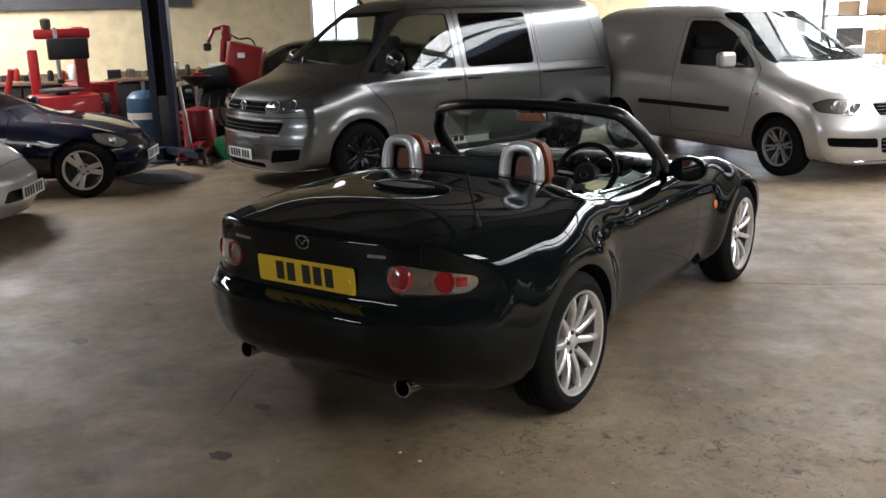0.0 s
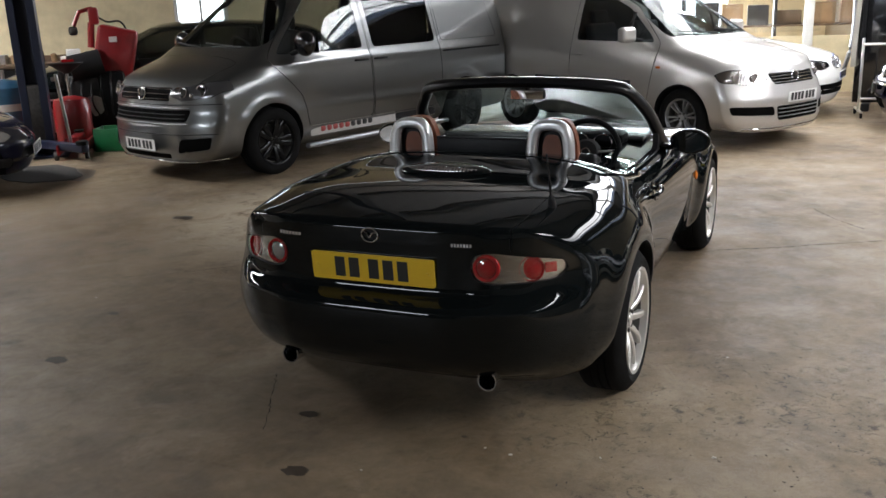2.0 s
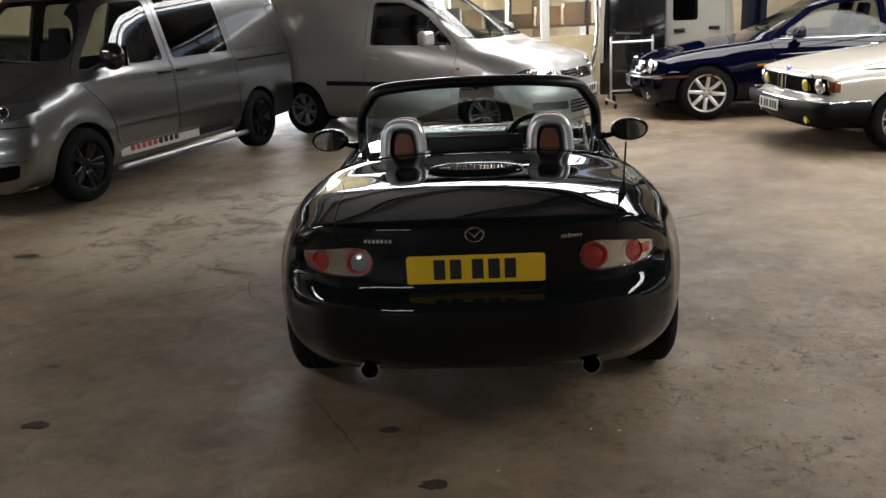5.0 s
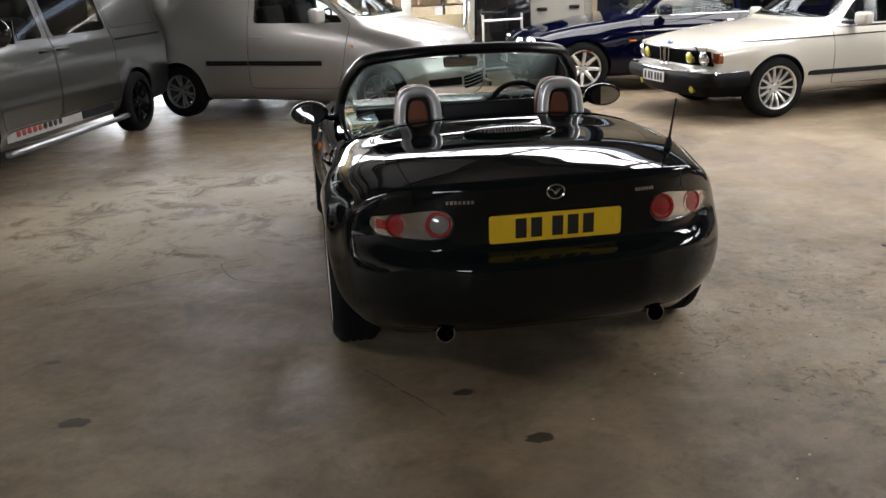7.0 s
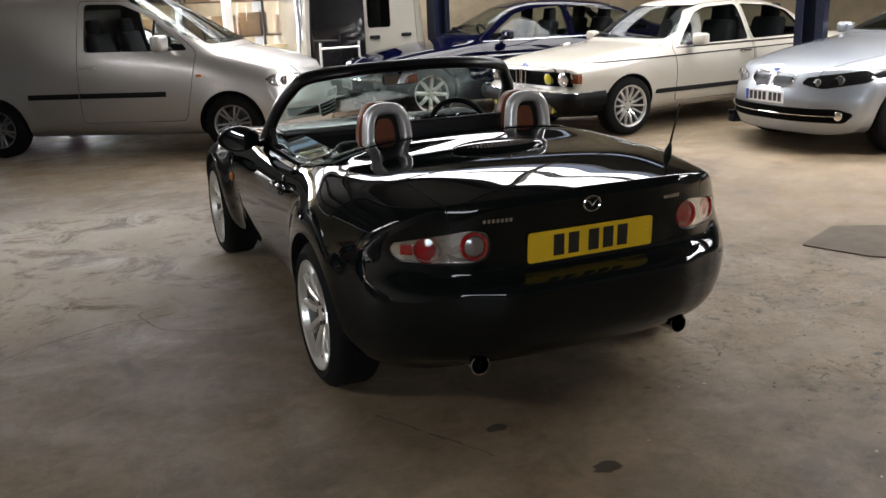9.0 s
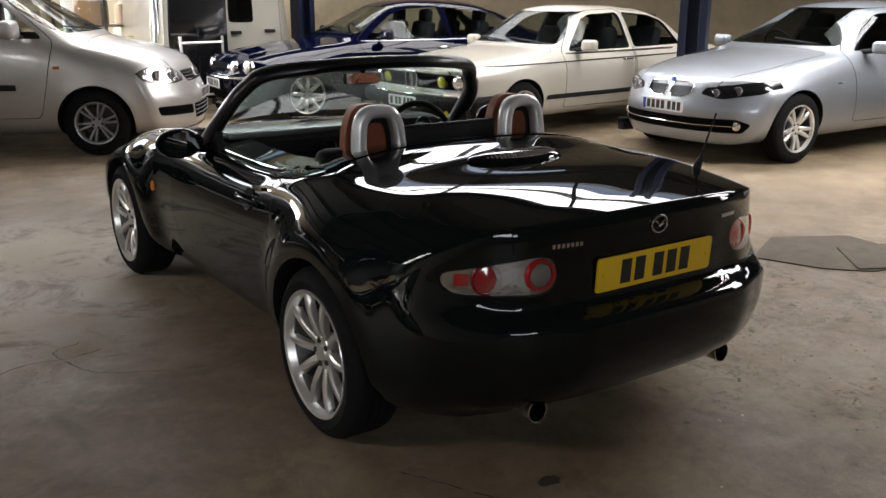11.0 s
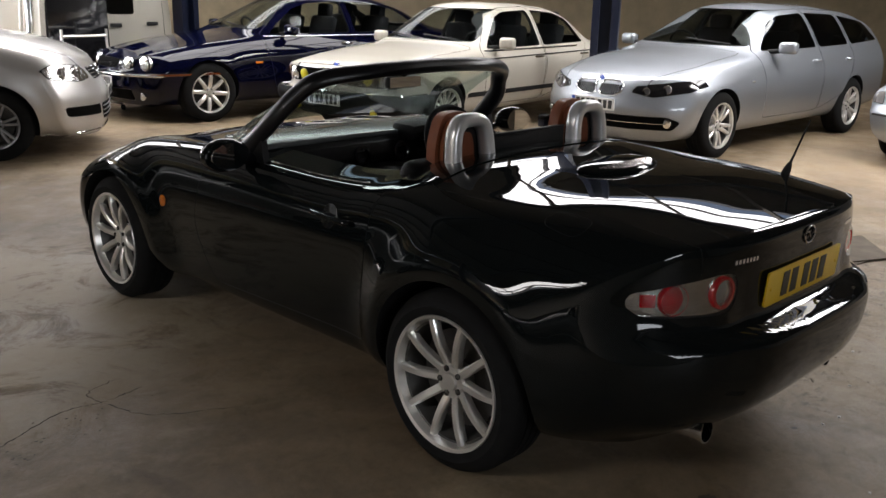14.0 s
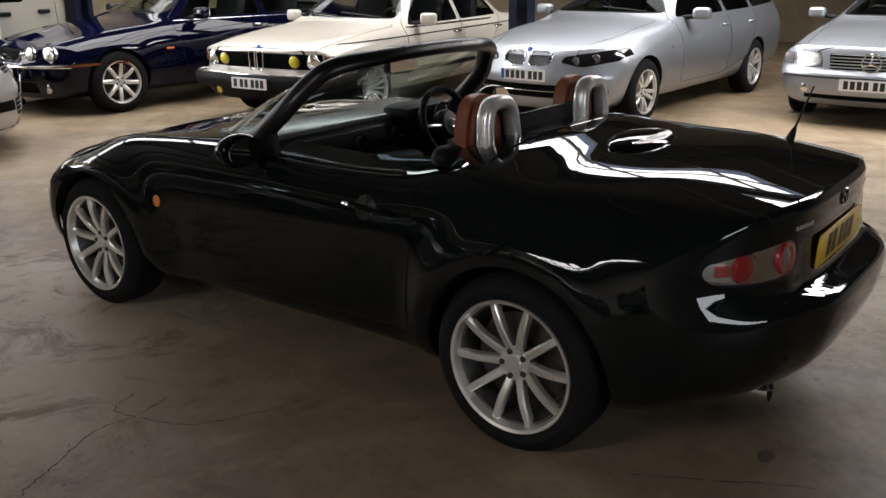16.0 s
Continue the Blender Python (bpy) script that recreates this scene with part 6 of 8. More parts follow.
# ---- saloons share one builder
def saloon(name, label, P, m, paint, wheel, R, wb, track, well, side, screen, rear_w, doors, bonnet, glass_m, hollow, seats, dash, chrome=True, strip=(), detail=(70, 46, 12)):
    v = Vehicle(name, P, m, paint, *detail)
    tagged(v.top, label, "car")
    v.wells(well, P["half"] - 0.30, [(0, R), (wb, R)])
    v.hollow(hollow, 0.04)
    for sg in (1, -1):
        for poly, win in zip(doors, side):
            w2 = rounded(win, 0.05)
            if poly:
                d = v.panel("door", rounded(poly, 0.05), "x", 0.35 * sg, 1.3 * sg, 0.03, holes=[prism(w2, "x", 0.3 * sg, 1.3 * sg)])
                yh = min(q[0] for q in poly) + 0.14
                handle(v, yh, P["handle_z"], sg, d, M_CHROME if chrome else paint, 0.16)
            else:
                d = v.top
            v.pane("side_window", w2, "x", 0.3 * sg, 1.3 * sg, M_SCREEN if glass_m is M_GLASS else glass_m, parent=d)
        for y0, y1, z0, z1, h, mt in strip:
            side_bar(v, "side_strip", y0, y1, z0, z1, sg, h, 0.006, mt, n=24)
    if screen:
        v.pane("windscreen", rounded(screen[0], 0.05), "y", screen[1], 4.5, M_SCREEN)
    if rear_w:
        v.pane("rear_window", rounded(rear_w[0], 0.05), "y", -1.6, rear_w[1], glass_m)
    v.panel("bonnet", rounded(bonnet[0], 0.06), "z", bonnet[1], 1.6, 0.03)
    cabin(v, seats, dash[0], dash[1], dash[2], dash[3], dash[4], dash[5] if len(dash) > 5 else M_CLOTH)
    return v


def wheels_on(v, key, R, wb, track, steer=0):
    for x, y in ((track, 0), (-track, 0), (track, wb), (-track, wb)):
        add_wheel(key, v.top, x, y, R, 15 + y * 8, steer if y else 0)


# ---- navy saloon with four round headlights
def navy_saloon():
    P = dict(
        half=0.93, ends=(-1.17, 3.90), round_rear=(0.3, 3.4), round_front=(0.42, 2.6), cap=((0.6, 0.8), (0.45, 0.6)), tuck=0.05, soft=0.075, handle_z=0.86,
        zt=[(-1.17, 0.98), (-0.75, 1.03), (-0.5, 1.09), (-0.02, 1.335), (0.35, 1.425), (0.9, 1.465), (1.35, 1.46), (1.6, 1.42), (2.45, 0.99), (3.0, 0.93), (3.4, 0.86), (3.7, 0.78), (3.9, 0.66)],
        zr=[(-1.17, 0.95), (-0.75, 1.00), (-0.5, 1.05), (-0.02, 1.275), (0.35, 1.36), (0.9, 1.40), (1.35, 1.395), (1.6, 1.36), (2.45, 0.96), (3.0, 0.90), (3.4, 0.82), (3.7, 0.75), (3.9, 0.64)],
        wr=[(-1.17, 0.6), (0.4, 0.54), (1.5, 0.54), (2.2, 0.60), (2.5, 0.58), (3.9, 0.40)],
        zs=[(-1.17, 0.90), (0, 0.96), (1.5, 0.955), (2.4, 0.935), (3.0, 0.88), (3.4, 0.82), (3.7, 0.74), (3.9, 0.64)],
        ws=[(-1.17, 0.74), (0, 0.84), (2.4, 0.83), (3.2, 0.76), (3.9, 0.62)],
        w=[(-1.17, 0.86), (0, 0.925), (2.8, 0.92), (3.5, 0.88), (3.9, 0.80)],
        zw=[(-1.17, 0.65), (3.9, 0.55)], zb=[(-1.17, 0.28), (0, 0.19), (3.3, 0.18), (3.9, 0.2)],
        rear=[(0.2, -1.1), (0.5, -1.19), (0.9, -1.15), (1.0, -1.08)], front=[(0.18, 3.80), (0.4, 3.90), (0.55, 3.91), (0.64, 3.86), (0.75, 3.82), (0.95, 3.7)],
        flares=[(0.0, 0.335, 0.37, 0.012, 0.08), (3.03, 0.335, 0.37, 0.014, 0.09)])
    v = saloon("saloon_car", "navy blue luxury saloon with four round headlights and chrome bumper strip", P, placed(86, (-0.88, 3.03), (2.76, 7.43)), M_NAVY, "eight_twin", 0.335, 3.03, 0.79, 0.37,
               [[(1.0, 0.985), (2.18, 0.975), (1.72, 1.27), (1.5, 1.335), (1.0, 1.365)], [(-0.28, 1.00), (0.92, 0.985), (0.92, 1.365), (0.42, 1.335), (0.08, 1.26)]],
               ([(-0.64, 1.03), (0.64, 1.03), (0.50, 1.37), (-0.50, 1.37)], 1.3), ([(-0.6, 1.06), (0.6, 1.06), (0.48, 1.34), (-0.48, 1.34)], 0.4),
               [[(0.96, 0.34), (2.15, 0.34), (2.3, 0.97), (1.74, 1.33), (1.5, 1.385), (0.96, 1.405)], [(0.30, 0.45), (0.94, 0.34), (0.94, 1.405), (0.40, 1.375), (0.03, 1.29), (-0.34, 1.0)]],
               ([(-0.66, 2.46), (0.66, 2.46), (0.64, 3.2), (0.48, 3.82), (-0.48, 3.82), (-0.64, 3.2)], 0.68), M_GLASS,
               [(-0.3, 0.5), (2.1, 0.5), (2.25, 0.9), (1.6, 1.42), (0.35, 1.40), (-0.02, 1.31), (-0.45, 1.03)], (0.38, 1.35), (2.1, 0.97, 0.36, 0.6, 0.38), strip=[(0.3, 2.25, 0.955, 0.95, 0.014, M_CHROME)])
    for sg in (1, -1):
        for x, z, r in ((0.44, 0.66, 0.078), (0.65, 0.66, 0.092)):
            disc_on_nose(v, x * sg, z, r, 4.2, M_LAMPSILVER, "headlight", None, "round clear headlight", 0.03, M_NAVY)
        v.panel("indicator", lr([(0.70, 0.525), (0.92, 0.535), (0.92, 0.565), (0.70, 0.555)], sg), "y", 2.9, 4.2, 0.02, material=M_AMBERDARK)
        side_bar(v, "side_marker", 2.34, 2.44, 0.66, 0.66, sg, 0.025, 0.004, M_AMBER, n=4)
        door_mirror(v, 0.98, 1.98, 1.03, sg, (0.19, 0.12, 0.13), M_NAVY)
        disc_on_nose(v, 0.62 * sg, 0.30, 0.04, 4.2, M_LAMPSILVER, "fog_lamp", None, "", 0.01, M_CHROME)
    g = v.panel("grille", rounded([(-0.28, 0.60), (0.28, 0.60), (0.30, 0.72), (-0.30, 0.72)], 0.05), "y", 3.0, 4.2, 0.03, material=M_VOID)
    slats(v, "grille_bar", 0, 0, (), 4.2, M_CHROME, 0.008, parent=g, vertical=True, xs=[-0.26 + 0.04 * k for k in range(14)], z0=0.61, z1=0.71)
    slats(v, "bumper_strip", -0.86, 0.86, (0.535,), 4.2, M_CHROME, 0.03)
    v.panel("lower_intake", rounded([(-0.5, 0.25), (0.5, 0.25), (0.52, 0.38), (-0.52, 0.38)], 0.03), "y", 3.0, 4.2, 0.04, material=M_VOID)
    number_plate(v.top, pose(0, 3.925, 0.455, 0, 0, 180), False, groups=((4, 0), (3, 0)))
    wiper(v, -0.5, 0.05, 1.035, 4.2)
    v.close()
    wheels_on(v, "eight_twin", 0.335, 3.03, 0.80)


navy_saloon()


# ---- old white coupe-nosed saloon
def white_saloon():
    P = dict(
        half=0.85, ends=(-1.15, 3.45), round_rear=(0.14, 4), round_front=(0.14, 3.2), cap=((0.6, 0.8), (0.5, 0.65)), tuck=0.06, soft=0.06, handle_z=0.80,
        zt=[(-1.15, 0.92), (-0.72, 0.95), (-0.52, 1.00), (-0.12, 1.29), (0.2, 1.375), (0.7, 1.41), (1.2, 1.41), (1.44, 1.375), (2.06, 0.965), (2.6, 0.915), (3.1, 0.85), (3.38, 0.79), (3.45, 0.75)],
        zr=[(-1.15, 0.91), (-0.72, 0.94), (-0.52, 0.98), (-0.12, 1.25), (0.2, 1.33), (0.7, 1.365), (1.2, 1.365), (1.44, 1.325), (2.06, 0.945), (2.6, 0.90), (3.1, 0.84), (3.38, 0.78), (3.45, 0.745)],
        wr=[(-1.15, 0.62), (0.4, 0.54), (1.3, 0.55), (1.9, 0.62), (2.1, 0.64), (3.45, 0.58)],
        zs=[(-1.15, 0.865), (0, 0.895), (2.1, 0.885), (2.7, 0.85), (3.2, 0.79), (3.45, 0.735)],
        ws=[(-1.15, 0.76), (0, 0.80), (2.2, 0.80), (3.45, 0.74)],
        w=[(-1.15, 0.83), (0, 0.85), (2.8, 0.85), (3.45, 0.82)],
        zw=[(-1.15, 0.68), (3.45, 0.62)], zb=[(-1.15, 0.28), (0, 0.22), (2.8, 0.20), (3.45, 0.24)],
        rear=[(0.2, -1.08), (0.5, -1.16), (0.7, -1.14), (0.95, -1.1)], front=[(0.2, 3.36), (0.36, 3.50), (0.50, 3.51), (0.53, 3.45), (0.56, 3.42), (0.70, 3.46), (0.76, 3.45), (0.85, 3.40)],
        flares=[(0.0, 0.315, 0.34, 0.012, 0.06), (2.62, 0.315, 0.34, 0.014, 0.06)])
    v = saloon("classic_saloon", "aged white classic saloon with black pinstripe and yellow inner headlamps", P, placed(96, (-0.82, 2.62), (4.02, 4.84)), M_OLDWHITE, "twelve_deep", 0.315, 2.62, 0.73, 0.35,
               [[(0.80, 0.925), (1.86, 0.915), (1.48, 1.25), (1.3, 1.305), (0.80, 1.325)], [(-0.22, 0.94), (0.72, 0.925), (0.72, 1.325), (0.22, 1.29), (-0.02, 1.22), (-0.16, 1.02)]],
               ([(-0.66, 0.985), (0.66, 0.985), (0.54, 1.335), (-0.54, 1.335)], 1.1), ([(-0.6, 1.0), (0.6, 1.0), (0.48, 1.28), (-0.48, 1.28)], 0.25),
               [[(0.75, 0.30), (1.92, 0.30), (1.98, 0.905), (1.53, 1.29), (1.3, 1.35), (0.75, 1.365)], [(0.28, 0.42), (0.73, 0.30), (0.73, 1.365), (0.20, 1.325), (-0.07, 1.24), (-0.28, 0.92)]],
               ([(-0.72, 2.06), (0.72, 2.06), (0.70, 3.42), (-0.70, 3.42)], 0.72), M_GLASS,
               [(-0.3, 0.5), (1.8, 0.5), (1.95, 0.85), (1.4, 1.37), (0.2, 1.345), (-0.12, 1.26), (-0.45, 0.95)], (0.36, 1.08), (1.78, 0.91, 0.33, 0.62, -0.36),
               strip=[(-1.0, 3.1, 0.845, 0.80, 0.012, M_TRIM), (0.38, 2.24, 0.44, 0.44, 0.05, M_TRIM), (-0.02, 1.92, 0.90, 0.895, 0.02, M_CHROME)])
    g = v.panel("grille", rounded([(-0.76, 0.565), (0.76, 0.565), (0.76, 0.725), (-0.76, 0.725)], 0.02), "y", 3.0, 3.8, 0.03, material=M_VOID, label="black full-width grille")
    for sg in (1, -1):
        disc_on_nose(v, 0.66 * sg, 0.645, 0.068, 3.8, M_LAMPSILVER, "headlight", g, "round clear headlight", 0.03, M_CHROME)
        disc_on_nose(v, 0.46 * sg, 0.645, 0.062, 3.8, M_YELLOWLENS, "inner_headlight", g, "yellow inner headlight", 0.03, M_TRIM)
        k = part("kidney", tube(bmesh.new(), [(q[0] * sg, 3.455 + 0.02, q[1]) for q in rounded([(0.015, 0.555), (0.085, 0.555), (0.095, 0.74), (0.015, 0.74)], 0.02, 3)], 0.008, 8, cyclic=True), M_CHROME, g, "chrome kidney surround")
        v.panel("corner_lamp", lr([(0.775, 0.60), (0.86, 0.60), (0.86, 0.70), (0.775, 0.71)], sg), "y", 3.26, 3.8, 0.03, material=M_AMBERDARK, label="amber corner lamp")
        side_bar(v, "corner_lamp", 3.29, 3.35, 0.65, 0.65, sg, 0.08, 0.004, M_AMBERDARK, n=4)
        door_mirror(v, 0.95, 1.72, 0.98, sg, (0.18, 0.11, 0.13), M_OLDWHITE)
        disc_on_nose(v, 0.55 * sg, 0.325, 0.042, 3.8, M_YELLOWLENS, "fog_lamp", None, "yellow fog lamp", 0.01, M_TRIM)
    bm = bmesh.new()
    rows = []
    pth = smooth_path([(-0.86, 2.98, 0.44), (-0.87, 3.25, 0.44), (-0.80, 3.46, 0.44), (0, 3.56, 0.44), (0.80, 3.46, 0.44), (0.87, 3.25, 0.44), (0.86, 2.98, 0.44)], 8)
    tube(bm, pth, 0.035, 10, 2.1)
    bp = part("front_bumper", bm, M_BUMPER, v.top, "black bumper with chrome top")
    part("bumper_trim", tube(bmesh.new(), [q + Vector((0, 0, 0.072)) for q in pth], 0.009, 8), M_CHROME, bp)
    v.panel("front_valance", rounded([(-0.80, 0.21), (0.80, 0.21), (0.82, 0.37), (-0.82, 0.37)], 0.02), "y", 2.95, 3.8, 0.02, material=M_BUMPER, label="dark lower valance")
    number_plate(v.top, pose(0, 3.605, 0.43, 0, 0, 180), False, width=0.46, groups=((1, 0), (2, 0), (3, 0)))
    disc_on_nose(v, 0, 0.765, 0.035, 3.8, M_PLATEBLUE, "badge", None, "round blue badge", 0.006, M_CHROME)
    wiper(v, -0.5, 0.05, 0.99, 4.2)
    wiper(v, 0.05, 0.55, 0.99, 4.2)
    v.close()
    wheels_on(v, "twelve_deep", 0.315, 2.62, 0.735)


white_saloon()


# ---- ice silver estate
def estate(paint, label, m):
    P = dict(
        half=0.925, ends=(-1.12, 3.72), round_rear=(0.3, 3.4), round_front=(0.44, 2.7), cap=((0.6, 0.9), (0.45, 0.6)), tuck=0.05, soft=0.075, handle_z=0.88,
        zt=[(-1.12, 1.15), (-0.9, 1.33), (-0.5, 1.42), (0.3, 1.475), (1.0, 1.48), (1.35, 1.445), (2.24, 1.025), (2.8, 0.955), (3.3, 0.86), (3.6, 0.77), (3.72, 0.70)],
        zr=[(-1.12, 1.12), (-0.9, 1.28), (-0.5, 1.36), (0.3, 1.41), (1.0, 1.42), (1.35, 1.385), (2.24, 0.99), (2.8, 0.925), (3.3, 0.83), (3.6, 0.745), (3.72, 0.68)],
        wr=[(-1.12, 0.60), (0.3, 0.56), (1.3, 0.56), (2.0, 0.62), (2.3, 0.62), (3.72, 0.46)],
        zs=[(-1.12, 0.99), (0, 0.985), (1.5, 0.965), (2.3, 0.945), (2.9, 0.875), (3.4, 0.78), (3.72, 0.69)],
        ws=[(-1.12, 0.78), (0, 0.84), (2.3, 0.83), (3.1, 0.76), (3.72, 0.64)],
        w=[(-1.12, 0.88), (0, 0.92), (2.9, 0.915), (3.4, 0.885), (3.72, 0.82)],
        zw=[(-1.12, 0.65), (3.72, 0.55)], zb=[(-1.12, 0.28), (0, 0.2), (3.2, 0.18), (3.72, 0.19)],
        rear=[(0.2, -1.05), (0.5, -1.14), (0.9, -1.10), (1.4, -0.95)], front=[(0.18, 3.64), (0.32, 3.71), (0.48, 3.72), (0.58, 3.69), (0.70, 3.64), (0.85, 3.50)],
        flares=[(0.0, 0.325, 0.37, 0.010, 0.07), (2.886, 0.325, 0.37, 0.012, 0.07)])
    v = saloon("estate_car", label, P, m, paint, "five_twin", 0.325, 2.886, 0.79, 0.36,
               [[(0.86, 1.015), (2.0, 1.0), (1.55, 1.28), (1.35, 1.345), (0.86, 1.375)], [(0.06, 1.03), (0.78, 1.015), (0.78, 1.375), (0.06, 1.355)], [(-0.86, 1.06), (-0.02, 1.03), (-0.02, 1.35), (-0.66, 1.27)]],
               ([(-0.66, 1.04), (0.66, 1.04), (0.52, 1.40), (-0.52, 1.40)], 1.0), ([(-0.6, 1.08), (0.6, 1.08), (0.5, 1.28), (-0.5, 1.28)], -0.5),
               [[(0.81, 0.33), (2.02, 0.33), (2.14, 0.99), (1.58, 1.345), (1.36, 1.40), (0.81, 1.42)], [(0.28, 0.48), (0.79, 0.33), (0.79, 1.42), (0.02, 1.40), (0.0, 0.9)], None],
               ([(-0.68, 2.26), (0.68, 2.26), (0.66, 3.0), (0.46, 3.66), (-0.46, 3.66), (-0.66, 3.0)], 0.70), M_PRIVACY,
               [(-0.9, 0.5), (2.0, 0.5), (2.1, 0.9), (1.4, 1.44), (-0.7, 1.38)], (0.38, 1.15), (1.95, 0.99, 0.36, 0.62, 0.38), chrome=False)
    for sg in (1, -1):
        hl = v.panel("headlight", rounded(lr([(0.36, 0.64), (0.56, 0.60), (0.84, 0.66), (0.93, 0.775), (0.90, 0.79), (0.62, 0.735), (0.40, 0.705)], sg), 0.03), "y", 3.12, 4.0, 0.03, material=M_GLOSSBLACK, label="dark slanted headlight")
        disc_on_nose(v, 0.50 * sg, 0.655, 0.034, 4.0, M_SMOKE, "lamp_bowl", hl, "", 0.004, M_LAMPGREY)
        disc_on_nose(v, 0.66 * sg, 0.68, 0.038, 4.0, M_SMOKE, "lamp_bowl", hl, "", 0.004, M_LAMPGREY)
        k = v.panel("kidney_grille", rounded(lr([(0.02, 0.60), (0.20, 0.595), (0.285, 0.655), (0.26, 0.725), (0.04, 0.735)], sg), 0.04), "y", 2.9, 4.0, 0.03, material=M_VOID, label="chrome-edged kidney grille")
        ed = rounded([(0.02, 0.60), (0.20, 0.595), (0.285, 0.655), (0.26, 0.725), (0.04, 0.735)], 0.04)
        part("kidney_rim", tube(bmesh.new(), [v.touch((x * sg, 4.0, z), (0, -1, 0), 0.004)[0] for x, z in ed], 0.008, 8, cyclic=True), M_CHROME, k)
        slats(v, "grille_bar", 0, 0, (), 4.0, M_ALLOYDULL, 0.005, parent=k, vertical=True, xs=[(0.045 + 0.026 * j) * sg for j in range(8)], z0=0.612, z1=0.715)
        door_mirror(v, 0.98, 1.84, 1.04, sg, (0.19, 0.12, 0.12), paint)
        side_bar(v, "side_repeater", 2.30, 2.37, 0.72, 0.72, sg, 0.02, 0.004, M_LAMPSILVER, n=3)
        disc_on_nose(v, 0.70 * sg, 0.37, 0.045, 4.0, M_LAMPSILVER, "fog_lamp", None, "", 0.008)
    v.panel("lower_intake", rounded([(-0.74, 0.30), (0.74, 0.30), (0.80, 0.385), (0.70, 0.43), (-0.70, 0.43), (-0.80, 0.385)], 0.03), "y", 2.9, 4.0, 0.04, material=M_VOID)
    slats(v, "intake_trim", -0.72, 0.72, (0.365,), 4.0, M_CHROME, 0.012)
    number_plate(v.top, pose(0, 3.745, 0.515, 0, 0, 180), False, groups=((4, 0), (3, 0)), blue=True)
    disc_on_nose(v, 0, 0.745, 0.03, 4.0, M_PLATEBLUE, "badge", None, "round blue and white badge", 0.006, M_CHROME)
    wiper(v, -0.5, 0.05, 1.045, 4.2)
    v.close()
    wheels_on(v, "five_twin", 0.325, 2.886, 0.80)


estate(M_ICE, "ice silver estate car with twin kidney grille and alloy wheels", placed(88, (-0.88, 2.886), (5.32, 2.40)))
estate(M_BLACKPAINT, "black estate car parked behind the grey van", placed(135, (0.0, 1.3), (-7.60, 7.17)))
estate(M_WHITEPAINT, "white estate car parked behind the silver van", placed(-98, (0.0, 3.7), (1.55, 9.35)))


